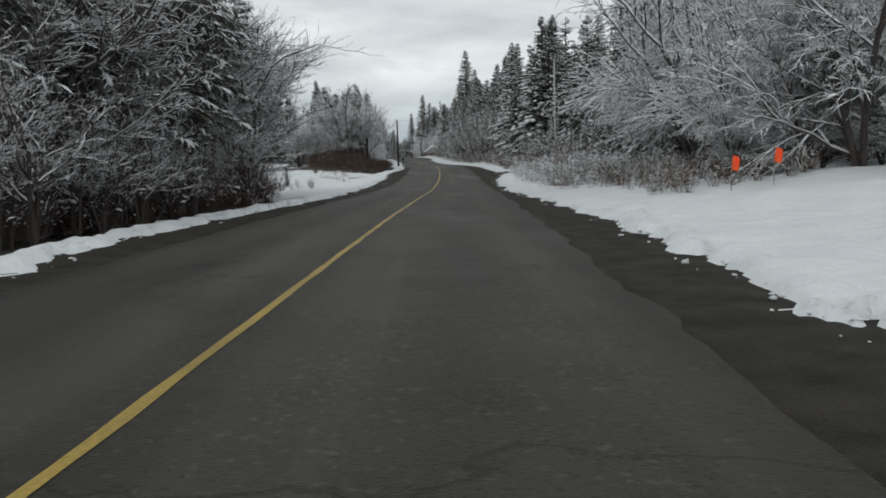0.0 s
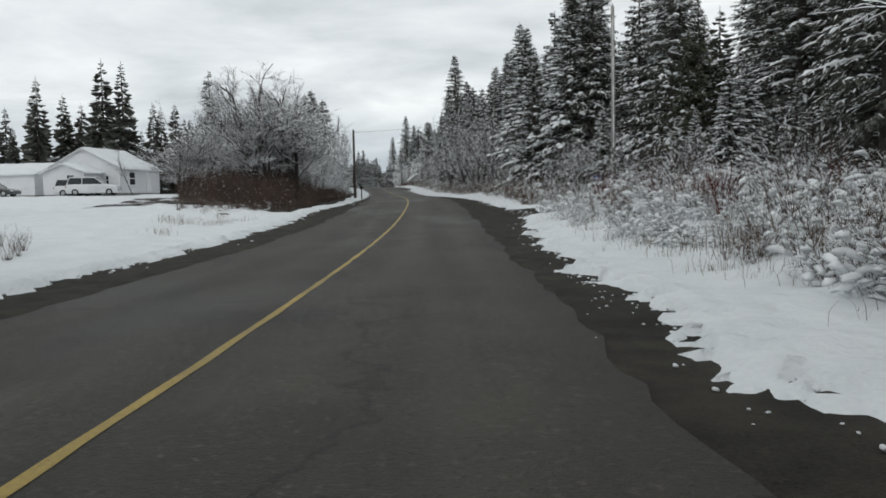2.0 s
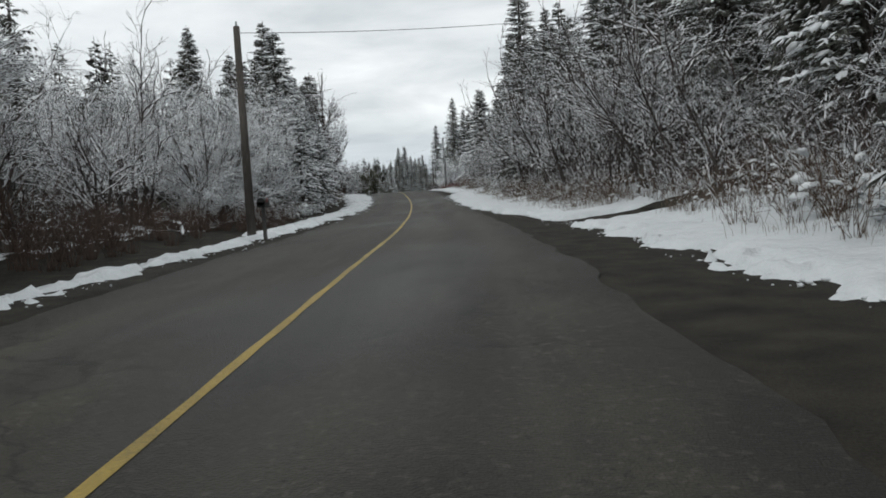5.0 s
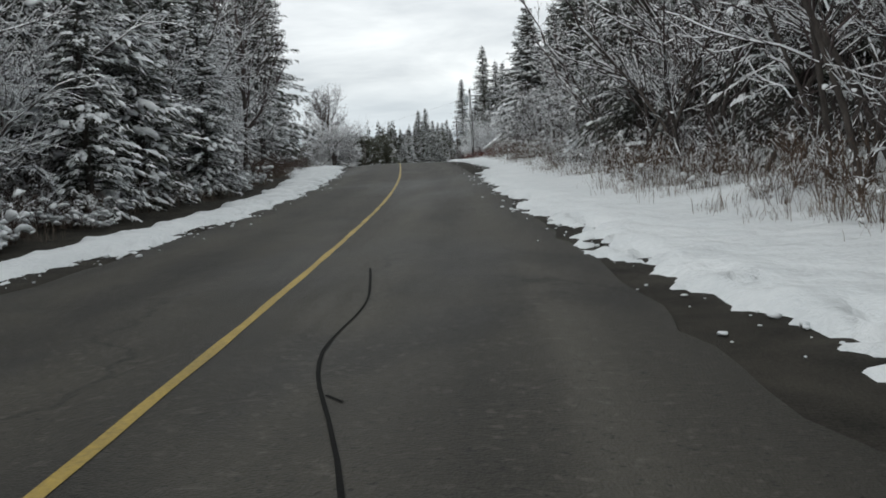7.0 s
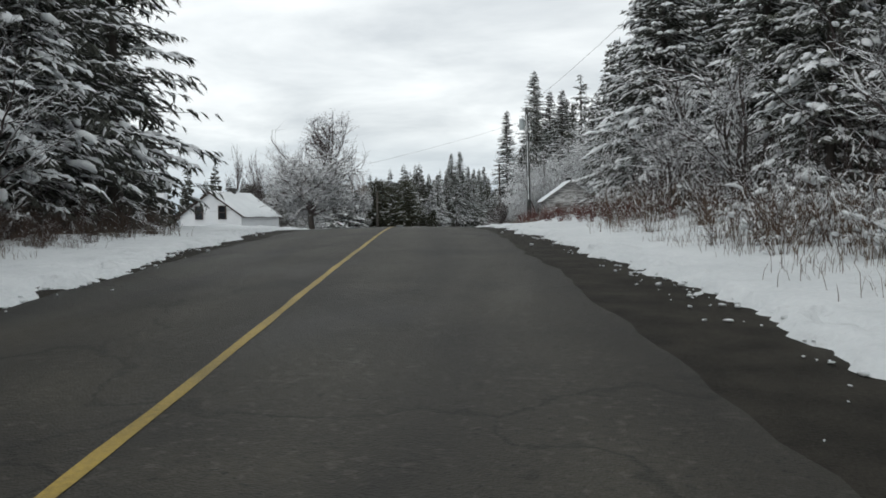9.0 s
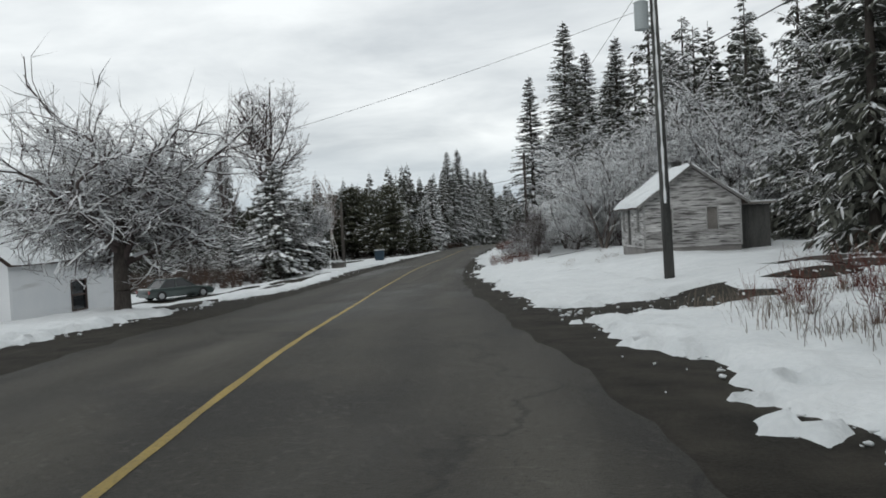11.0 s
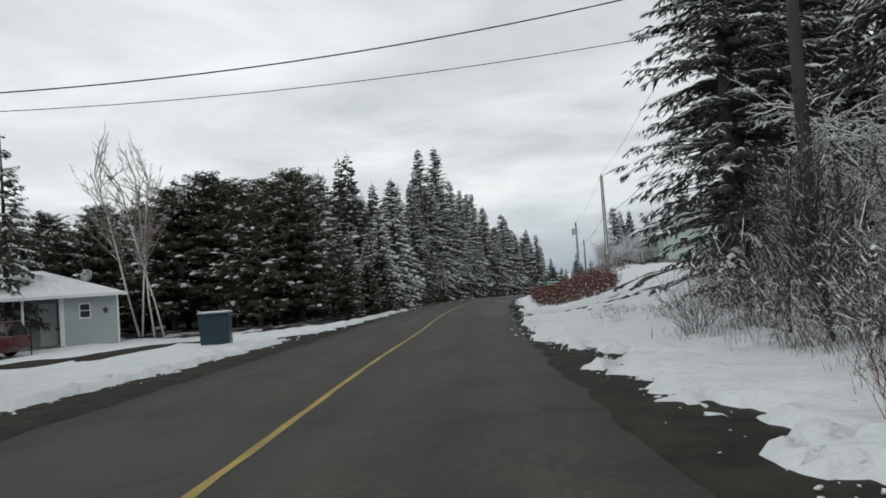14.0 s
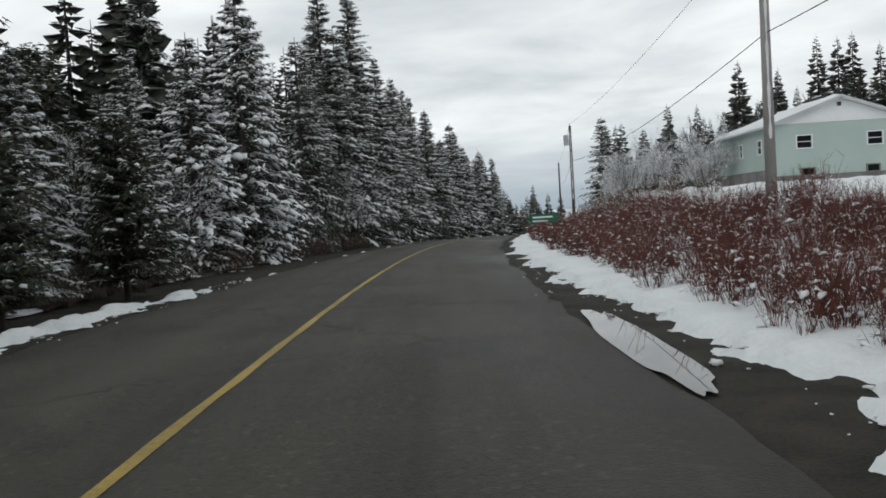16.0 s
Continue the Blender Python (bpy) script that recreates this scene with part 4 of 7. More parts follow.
# near conifers, 10 m high as built; full, slim and heavily laden ones
SPRUCE = [tree_thing("spruce_tree", make_spruce(s, 10, r, 0.27, 7, 8, sn, ds, lp, fan=0.28, cap=0.36, slim=0.095, fine=3, thick=tk), S_MATS, lb, "conifer", S_NAMES) for s, r, sn, ds, lp, tk, lb in (
    (1, 2.5, 0.58, 0.46, 0.03, 1.0, "dark green spruce with snow along its boughs"), (2, 2.0, 0.54, 0.44, 0.02, 1.0, "slim dark spruce with snow on its boughs"),
    (3, 2.5, 0.80, 0.50, 0.34, 1.25, "spruce heavily laden with drooping snowy boughs"), (4, 2.1, 0.34, 0.28, 0.0, 0.85, "tall dark spruce with little snow"))]
MID = [tree_thing("spruce_tree", make_spruce(s, 10, r, 0.33, 7, 6, sn, 0.46, 0.02, fine=1, slim=0.15), S_MATS, lb, "conifer", S_NAMES) for s, r, sn, lb in (
    (7, 2.4, 0.55, "snow-dusted spruce standing in the woods"), (8, 2.0, 0.48, "slim spruce with snow standing in the woods"))]
TOWER = [tree_thing("spruce_tree", make_spruce(s, 20, 3.6, 0.38, 8, 14, 0.46, 0.34, fan=0.22, cap=0.38, slim=0.09, fine=3), S_MATS, "very tall dark spruce rising above the woods", "conifer", S_NAMES) for s in (5, 6)]
PINE = [tree_thing("hemlock_tree", make_spruce(s, 12, 3.1, 0.34, 6, 8, 0.36, 0.26, 0.02, bare=0.26, power=0.55, droop=0.5, ragged=0.55, cap=0.6), S_MATS, "dark hemlock with a bare lower trunk and snowy boughs", "conifer", S_NAMES) for s in (15, 16)]
FAR_SPRUCE = [make_far_spruce(s, 10, r, 0.36, 7, sn) for s, r, sn in ((11, 2.4, 0.42), (12, 2.0, 0.36), (13, 2.5, 0.5))]
NEAR_WOOD = [make_spruce(s, 10, r, 0.42, 6, 4, 0.5, 0.4, fine=1, fan=0.4, cap=0.6, slim=0.17) for s, r in ((17, 2.4), (18, 2.0))]
FAR_PLACES, NEAR_PLACES = [], []
CEDAR = [tree_thing("cedar_tree", make_spruce(s, 10, 2.9, 0.25, 9, 7, 0.14, 0.15, 0.07, 0.12, 0.42, 0.16, 0.26, 0.5, 0.16, 3, 0.5, lift=0.22), (M_BARK, M_CEDAR, M_TREE_SNOW), "bushy dark olive cedar with clumps of snow", "conifer", S_NAMES) for s in (21, 22)]
B_NAMES, B_MATS = S_NAMES, (M_BARK, M_TWIG, M_TREE_SNOW)
BARE = [tree_thing("bare_tree", make_bare(s, 10, 0.80, 5, kd, 0.75, st, twig=0.008, gain=0.66, trunk_part=0.45), B_MATS, "leafless grey-brown tree with snow along its branches", "tree", B_NAMES) for s, st, kd in ((31, 1, (8, 5, 4, 3, 3)), (32, 2, (6, 4, 4, 3, 3)), (33, 3, (5, 4, 4, 3, 2)))]
BIG = [tree_thing("bare_tree", make_bare(s, 10, 0.86, 5, kd, 0.78, st, 0.32, 0.30, first=0.28, twig=0.007, gain=0.69, trunk_part=0.44, dome=(5.0, 5.4, 4.3), girth=1.35), B_MATS, "spreading leafless tree frosted with snow on every twig", "tree", B_NAMES) for s, st, kd in ((35, 2, (9, 6, 6, 5, 4)), (36, 3, (7, 6, 5, 5, 4)))]
LADEN = [tree_thing("bare_tree", make_bare(s, 9, 0.74, 5, (9, 6, 5, 4, 3), 1.0, 3, 0.40, 0.26, 0.075, 0.04, 0.007, load=0.0115), B_MATS, "leafless tree bent under thick white snow", "tree", B_NAMES) for s in (41, 42)]
CLEAN = [tree_thing("bare_tree", make_bare(s, 14, 0.60, 5, (14, 6, 5, 4, 3), 0.2, st, 0.10, 0.26, first=0.30, gain=0.55, trunk_part=0.60, twig=0.010, dome=(3.6, 8.0, 6.2)), B_MATS, "tall leafless grey tree with fine upward twigs", "tree", B_NAMES) for s, st in ((51, 1), (52, 2))]
GRAND = tree_thing("bare_tree", make_bare(55, 14, 0.98, 5, (11, 6, 5, 4, 4), 0.10, 2, 0.08, 0.30, first=0.42, gain=0.60, trunk_part=0.62, twig=0.010, dome=(4.6, 9.2, 5.4)), B_MATS, "tall leafless tree with a broad rounded crown", "tree", B_NAMES)
SAPLING = [tree_thing("sapling", make_bare(s, 7, 0.62, 4, (13, 5, 4, 3), 0.6, 1, 0.2, 0.34, first=0.3, gain=0.40, trunk_part=0.72, girth=0.55, twig=0.006), B_MATS, "thin leafless sapling with a little snow", "tree", B_NAMES) for s in (61, 62)]
BIRCH = tree_thing("birch_tree", make_bare(71, 12, 0.80, 4, (22, 7, 6, 4), 0.10, 1, 0.0, 0.22, first=0.40, gain=0.27, trunk_part=0.88, girth=0.55, twig=0.011), (M_BIRCH, M_BIRCH_TWIG, M_TREE_SNOW), "white-barked birch with a leaning slender stem", "tree", B_NAMES)

APPLE = tree_thing("apple_tree", make_bare(75, 8.4, 1.0, 5, (11, 7, 6, 5, 5), 0.65, 1, 0.1, 0.55, 0.004, 0.50, 0.006, 0.83, 0.32, 0.010, (4.7, 5.0, 4.3), 2.2), B_MATS, "old spreading apple tree with snow on its gnarled branches", "tree", B_NAMES)

# open views through the trees: a point on the road and the two ends of what stands in the open
VIEWS = [((0.9, 18), (-39, 127), (-21, 122)), ((1.5, 30), (-47, 127), (-21, 122)), ((-1.0, 164), (-32.5, 231), (-19, 236)), ((-1.0, 164), (-0.5, 241.5), (4.9, 241.5)), ((-12.9, 286), (3.6, 337), (13.5, 338)),
         ((-12.9, 296), (3.6, 337), (13.5, 338)), ((-6.8, 210), (-0.5, 241.5), (6.0, 241.5)), ((-3.5, 178), (-32.5, 231), (-19, 236)), ((-6.5, 208), (-30, 232), (-20, 243)), ((-6.3, 207), (-33, 251), (-24.5, 256)), ((-7.6, 217), (-33, 251), (-24.5, 256)), ((-8.9, 229), (-1.0, 241), (6.0, 241.5))]


def in_view(x, y):
    for (cx, cy), (ax, ay), (bx, by) in VIEWS:
        d1 = (ax - cx) * (y - cy) - (ay - cy) * (x - cx)
        d2 = (bx - ax) * (y - ay) - (by - ay) * (x - ax)
        d3 = (cx - bx) * (y - by) - (cy - by) * (x - bx)
        if (d1 > 0) == (d2 > 0) == (d3 > 0):
            return True
    return False


def spr(x, y, h, kind=None, far=False):
    if far and abs(x - line_x(y)) < 25 and y < 110 and h > 7:
        far, kind = False, (0, 1, 3)[rng.integers(3)]
    if far and 226 < y < 250 and 0 < x < 32:
        return plant(SPRUCE[(0, 1, 3)[int(x * 7) % 3]], x, y, h / 10, x * 5.0)
    if far and 30 < y < 320 and abs(x - line_x(y)) < 25:
        NEAR_PLACES.append((x, y, h / 10))
        return None
    if far:
        FAR_PLACES.append((x, y, h / 10))
        return None
    if h > 15.5:
        return plant(TOWER[rng.integers(2)], x, y, h / 20, rng.uniform(0, 6.28), width=rng.uniform(1.15, 1.4))
    if kind is None and abs(x - line_x(y)) > 12.5:
        return plant(MID[rng.integers(2)], x, y, h / 10, rng.uniform(0, 6.28), width=rng.uniform(0.9, 1.2))
    k = rng.integers(len(SPRUCE)) if kind is None else kind
    return plant(SPRUCE[k], x, y, h / 10, rng.uniform(0, 6.28), width=rng.uniform(0.9, 1.2))


def off(y, s):
    """x at s metres from the yellow line."""
    return float(line_x(y)) + s


def bare(kinds, x, y, h, tilt=(0.0, 0.0), width=1.0):
    if not in_view(x, y):
        plant(kinds[rng.integers(len(kinds))], x, y, h, rng.uniform(0, 6.28), tilt=tilt, width=width)


def woods(x0, x1, y0, y1, step, lo, hi, near=False):
    """A stand of far spruces on a jittered grid."""
    for x in np.arange(x0, x1, step):
        for y in np.arange(y0, y1, step):
            px, py = x + rng.uniform(-0.45, 0.45) * step, y + rng.uniform(-0.45, 0.45) * step
            if not in_view(px, py):
                if near:
                    plant(SPRUCE[(0, 1, 3)[rng.integers(3)]], px, py, rng.uniform(lo, hi) / 10, rng.uniform(0, 6.28), width=rng.uniform(0.9, 1.2))
                else:
                    spr(px, py, rng.uniform(lo, hi), None, True)


# -- right side of the road --
for x, y, h, k in ((9.5, 191.4, 23.5, 3), (8.6, 201, 19, 1), (12.5, 208, 21, 0), (4.6, 203.5, 12.3, 0), (7.5, 214, 15, 1), (-1.1, 289.3, 23.3, 3), (1.3, 293, 20.5, 1),
                   (3.8, 296, 17, 0), (8.2, 399, 12, 0), (16.4, 90.5, 13, 0), (13.9, 90.0, 5.6, 2), (12.6, 97, 7.5, 0), (13.0, 66.5, 4.2, 2), (14.6, 69.0, 4.8, 2), (12.4, 70.5, 3.2, 2), (14.2, 64.0, 3.6, 0), (17.2, 67.5, 4.0, 0), (18.4, 73.5, 6.5, 2), (19.5, 71.0, 11, 0), (21.5, 66.0, 12, 1), (19.0, 77.0, 12, 0), (14.0, 73.0, 3.4, 2), (15.5, 100, 17, 0), (10.6, 100, 6.5, 2), (8.6, 168, 11.5, 2), (10, 162, 13, 0), (11, 175, 14, 1), (9.5, 182, 11, 2),
                   (12, 188, 15, 0), (9.5, 150, 11, 0), (16.5, 84, 15, 0), (-2.6, 285, 13, 0), (0.4, 281, 15, 0), (3.5, 284, 18, 1), (7.5, 276, 17, 0), (6.2, 268.5, 15, 3), (-5.0, 281.5, 17, 0), (-0.8, 277.5, 16.5, 0), (2.6, 274.5, 18, 1), (11.0, 178, 15, 0), (12.0, 183, 16, 0), (12.8, 172, 15, 1), (7.6, 177.5, 8.5, 2), (10.6, 169, 14, 0)):
    spr(x, y, h, k)
y = 60.0
while y < 232:
    for lo, hi, far in ((9.0, 12.0, False), (12.5, 17, False), (17, 24, True), (24, 34, True)):
        if abs(y - 81) < 4.5 and hi < 20:
            continue
        if abs(y - 119) < 3.0 and hi < 13:
            continue
        if lo < 10 and (120 < y < 160 or rng.random() < 0.25):
            continue
        if y < 86 and hi < 18:
            continue
        s = rng.uniform(lo, hi) + (2.5 if 175 < y < 232 else 0)
        h = rng.uniform(7, 13) if lo < 10 else rng.uniform(11, 18)
        x, yy = off(y, s), y + rng.uniform(-1.5, 1.5)
        if lo == 24 and rng.random() < 0.4:
            continue
        if not in_view(x, yy):
            spr(x, yy, h, 2 if lo < 10 and rng.random() < 0.5 else None, far)
    y += rng.uniform(2.6, 4.0)
# small spruces that close the wood's edge down to the ground
for y in np.arange(62, 226, 1.7):
    if abs(y - 81) > 5 and abs(y - 119) > 3.5:
        x = off(y, rng.uniform(11.5, 17) + (1.5 if 175 < y else 0))
        if not in_view(x, y):
            spr(x, y, rng.uniform(2.5, 5.5), None, True)
for y in np.arange(34, 62, 3.5):
    for lo in (19, 25, 31):
        spr(off(y, lo + rng.uniform(0, 5)), y + 14 * (lo > 20), rng.uniform(10, 16), None, True)
for y in np.arange(-5, 50, 3.6):
    for lo in (40, 46, 52):
        spr(off(y, lo + rng.uniform(0, 5)), y, rng.uniform(10, 17), None, True)
woods(15, 25, 54, 62, 3.4, 8, 13, True)
woods(25, 40, 46, 60, 3.6, 8, 13)
# snowy leafless trees at the wood's edge
for x, y, h, k in ((11.6, 29.5, 0.95, 0), (14.2, 26.5, 1.0, 1), (12.4, 34.5, 1.1, 0), (16.5, 29.0, 1.05, 1), (20.0, 27.0, 1.0, 0), (13.4, 40.5, 1.15, 0), (15.0, 46.5, 1.1, 1), (17.5, 51.5, 1.1, 1), (20.5, 55.5, 1.1, 0), (16.5, 49, 1.05, 0), (17.5, 44, 1.1, 1), (22, 42, 1.15, 0), (27, 40, 1.1, 1), (33, 38, 1.1, 0), (39, 34, 1.1, 1),
                   (2.6, 261, 1.10, 0), (-0.6, 257.5, 0.78, 1), (6.0, 257, 1.15, 1), (-2.2, 263, 0.72, 0), (0.5, 266, 0.95, 1), (10.5, 252, 1.2, 0), (14.5, 247, 1.2, 1), (4, 268, 1.0, 0),
                   (-3.2, 275, 0.5, 1), (8.5, 254, 0.9, 0), (1.0, 260.5, 0.7, 1), (4.4, 259, 0.8, 1), (-2.6, 270, 0.62, 1), (-0.5, 272, 0.8, 0)):
    plant(LADEN[k], x, y, h, rng.uniform(0, 6.28))
for k in range(12):
    plant(LADEN[k % 2], 10.6 + 1.2 * k, 28.5 - 0.3 * k + rng.uniform(-0.6, 2.0), rng.uniform(0.34, 0.55), rng.uniform(0, 6.28))
plant(CEDAR[0], 15.6, 77.6, 0.74, 0.4, width=1.0)
plant(CEDAR[1], 17.2, 79.0, 0.6, 2.4, width=1.0)
plant(BARE[1], -1.6, 290.5, 0.8, 1.0)
plant(BARE[0], 0.6, 292.5, 0.9, 2.0)
for y in np.arange(262, 282, 1.6):
    plant(CLEAN[rng.integers(2)], off(y, rng.uniform(7.4, 9.2) + max(0, y - 272) * 0.12), y, rng.uniform(0.20, 0.32), rng.uniform(0, 6.28))
woods(4, 40, 270, 306, 3.3, 12, 17)
woods(10, 40, 248, 270, 3.3, 12, 17)
woods(0, 9, 262, 270, 2.6, 3, 7)
for y in np.arange(122, 162, 2.2):
    bare(BARE, off(y, rng.uniform(11, 14)), y, rng.uniform(0.6, 0.9))
    for k in range(2):
        bare(SAPLING, off(y, rng.uniform(8.6, 11.5)), y + k, rng.uniform(0.8, 1.25), (rng.uniform(-0.1, 0.1), rng.uniform(-0.1, 0.1)))
    bare(SAPLING, off(y + 1.2, rng.uniform(8.2, 12)), y + 1.2, rng.uniform(0.7, 1.15), (rng.uniform(-0.2, 0.2), rng.uniform(-0.25, 0.2)))
for y in np.arange(124, 160, 3.0):
    bare(SAPLING, off(y, rng.uniform(8.3, 9.8)), y, rng.uniform(0.8, 1.3), (rng.uniform(-0.2, 0.2), rng.uniform(-0.3, 0.15)))
for y in np.arange(166, 211, 2.4):
    bare(BARE, off(y, rng.uniform(8.8, 13)), y, rng.uniform(0.34, 0.62))
for y in np.arange(84, 120, 4.0):
    bare(SAPLING, off(y, rng.uniform(9, 12)), y, rng.uniform(0.5, 0.9))
    bare(BARE, off(y + 2, rng.uniform(9, 12)), y + 2, rng.uniform(0.3, 0.5))
woods(17, 30, 228, 248, 3.4, 12, 17)
# the hill behind the mint house
woods(20, 75, 352, 366, 3.4, 6, 9)
for y in np.arange(366, 470, 3.6):
    for s in (27, 33, 39, 46, 54, 63, 74):
        spr(off(y, s + rng.uniform(-3, 3)), y + rng.uniform(-3, 3), rng.uniform(6.5, 11), None, True)
for y in np.arange(356, 440, 4.0):
    spr(off(y, rng.uniform(13, 24)), y, rng.uniform(4, 9), None, True)
    bare(CLEAN, off(y, rng.uniform(16, 30)), y + 2, rng.uniform(0.35, 0.5))
for y in np.arange(345, 400, 5.0):
    bare(LADEN, off(y, rng.uniform(12, 18)), y, rng.uniform(0.35, 0.5))

# -- left side of the road --
for y in np.arange(18, 41, 2.3):
    for lo, hi in ((7.5, 9.5), (10, 14), (14.5, 20)):
        x, yy = off(y, -rng.uniform(lo, hi)), y + rng.uniform(-1, 1)
        if in_view(x, yy):
            continue
        if rng.random() < 0.38:
            plant(PINE[rng.integers(2)], x, yy, rng.uniform(0.8, 1.15), rng.uniform(0, 6.28))
        else:
            bare(BARE + BIG, x, yy, rng.uniform(0.75, 1.05))
plant(BIG[0], -9.0, 43.2, 1.25, 2.2, width=0.85)
for k in range(14):
    bare(BARE + BIG, rng.uniform(-16, -9.5), rng.uniform(30, 43), rng.uniform(0.8, 1.1))
for k in range(8):
    bare(BARE, rng.uniform(-13.5, -8.6), rng.uniform(38, 47), rng.uniform(0.4, 0.7))
for x, y, h, k in ((-9.4, 42.6, 0.86, 0), (-10.6, 39.5, 1.0, 1), (-12.4, 41, 1.05, 0), (-14, 37, 1.05, 1)):
    plant(PINE[k], x, y, h, 1.7 * x)
plant(CLEAN[1], -12.0, 40.0, 0.75, 0.8)
for k in range(16):
    bare(BARE, rng.uniform(-30, -13.5), rng.uniform(43, 56), rng.uniform(0.5, 0.9))
woods(-28, -15, 44, 58, 3.6, 3, 9, True)
for x, y, h, k in ((-8.6, 28, 1.0, 0), (-9.8, 33, 1.0, 1), (-12.0, 35.5, 1.1, 0), (-8.2, 23.5, 1.0, 1), (-12.5, 30, 1.1, 1)):
    plant(PINE[k], x, y, h, 2.3 * x)
for k in range(26):
    bare(SAPLING, rng.uniform(-19, -8.2), rng.uniform(19, 42), rng.uniform(0.8, 1.4), (rng.uniform(-0.12, 0.12), rng.uniform(-0.12, 0.12)))
for k in range(22):
    bare(BARE, rng.uniform(-11, -7.6), rng.uniform(15, 43), rng.uniform(0.28, 0.5))
woods(-22, -15, 18, 40, 4.0, 10, 14, True)
woods(-40, -18, 14, 46, 4.0, 10, 15)
for x, y, h, k, w in ((-7.4, 103, 1.08, 0, 1.0), (-9.4, 99, 1.06, 1, 1.0), (-12.4, 104, 0.74, 0, 1.2), (-15.4, 99, 0.6, 1, 1.2), (-8.6, 108, 0.95, 1, 1.0), (-11, 110, 0.8, 0, 1.1)):
    plant(BIG[k], x, y, h, rng.uniform(0, 6.28), width=w)
for k in range(60):
    bare(SAPLING, rng.uniform(-30, -9.5), rng.uniform(97, 128), rng.uniform(0.6, 1.1), (rng.uniform(-0.12, 0.12), rng.uniform(-0.12, 0.12)))
for x, y, h, k in ((-10.5, 116, 0.6, 1), (-9.5, 122, 0.5, 2), (-13, 126, 0.6, 0), (-15.5, 112, 0.75, 1), (-9.0, 113, 0.6, 0), (-8.6, 118, 0.5, 2),
                   (-9.6, 130, 0.5, 1), (-10.0, 135, 0.6, 2), (-12.0, 139, 0.6, 0), (-10.4, 144, 0.55, 1), (-8.6, 127, 0.6, 0), (-8.9, 139, 0.6, 1)):
    plant(BARE[k], x, y, h, rng.uniform(0, 6.28))
for x, y, h in ((-8.8, 149.0, 7.0), (-9.4, 153.5, 8.0), (-9.2, 158.5, 6.5), (-9.8, 145.0, 5.5)):
    spr(x, y, h, 2)
for x, y, h in ((-10.8, 152, 13), (-12.6, 156, 13.5), (-11.6, 149.5, 10)):
    spr(x, y, h, None, h < 11.5)
woods(-18, -11, 106, 122, 3.4, 3, 6, True)
for x, y, h, k in ((-8.6, 128, 0.5, 0), (-9.4, 132.5, 0.62, 1), (-10.5, 136, 0.7, 0), (-10.8, 141, 0.8, 1), (-10.6, 147, 0.75, 0), (-10.6, 153, 0.8, 1), (-11.2, 160, 0.7, 0), (-13, 131, 0.75, 0), (-15, 137, 0.85, 1), (-17, 128, 0.8, 0), (-18.5, 134, 0.85, 1)):
    plant(LADEN[k], x, y, h, rng.uniform(0, 6.28))
for x, y, h, k, w in ((-22.5, 75, 0.72, 0, 0.8), (-24.5, 78, 0.66, 1, 0.8), (-16.5, 74, 0.62, 0, 0.4), (-20.8, 77, 0.6, 1, 0.6)):
    plant(CLEAN[k], x, y, h, rng.uniform(0, 6.28), tilt=(0, 0.12), width=w)
spr(-10.4, 60.5, 1.5, 1)
plant(CLEAN[0], -10.2, 166, 0.85, 0.4, width=0.8)
y = 146.0
while y < 188:
    for lo, hi, far in ((8.3, 10.5, False), (10.5, 14, False), (14, 19, False), (19, 27, True)):
        if lo < 9 and rng.random() < 0.5:
            bare(BARE, off(y, -rng.uniform(8.6, 11)), y, rng.uniform(0.55, 0.9))
        else:
            x = off(y, -rng.uniform(lo, hi))
            if not in_view(x, y):
                y < 156 and lo > 10 or spr(x, y, rng.uniform(12, 16.5) if lo > 10 else rng.uniform(5, 9.5), 2 if lo < 9 and rng.random() < 0.7 else [0, 2][rng.integers(2)] if lo < 11 else None, far)
    y += rng.uniform(2.6, 3.8)
for x, y, h, k in ((-15.6, 188, 14, 0), (-16.2, 192.5, 15, 0), (-18.8, 195, 15, 1), (-21, 198, 15, 0), (-15.6, 185, 13, 2), (-20.5, 191, 15, 0)):
    spr(x, y, h, k)
woods(-34, -14, 158, 180, 3.8, 6, 12)
# behind the white bungalow, and along the back of the clearing
for x in np.arange(-95, -22, 3.6):
    for k in range(3):
        spr(x + rng.uniform(-2, 2), 146 + 7 * k + rng.uniform(-4, 4) - 0.1 * (x + 50), rng.uniform(9, 15), None, True)
# round the clearing with the farmhouse
plant(APPLE, -17.8, 224.4, 1.06, 1.0)
plant(CLEAN[1], -36.4, 266, 0.85, 2.0, width=0.7)
plant(GRAND, -27.6, 271, 1.24, 0.4, width=0.85)
for x, y, h, k in ((-26.5, 279, 4.6, 1), (-27.9, 281, 5.2, 0), (-25.4, 277, 4.0, 3), (-24.8, 274.5, 3.4, 1)):
    spr(x, y, h, k)
for x, y, h in ((-33, 265, 0.85), (-30.6, 267, 0.9), (-36.5, 258, 0.85), (-31.6, 269, 0.8)):
    plant(CLEAN[0], x, y, h, rng.uniform(0, 6.28), width=0.5)
plant(BIG[0], -25.0, 268.5, 0.85, 5.0, tilt=(0.0, 0.16), width=0.75)
for x, y, h, k in ((-26.2, 266.0, 9.6, 2), (-28.6, 270, 6.0, 2), (-30.2, 266, 4.6, 2), (-24.2, 268.5, 6.0, 0), (-33, 268, 5, 1)):
    plant(SPRUCE[k], x, y, h / 10, rng.uniform(0, 6.28), width=1.7)
for k in range(7):
    bare(BARE, rng.uniform(-31, -25.5), rng.uniform(262, 273), rng.uniform(0.3, 0.55))
woods(-32, -26, 264, 275, 2.8, 3, 5.5)
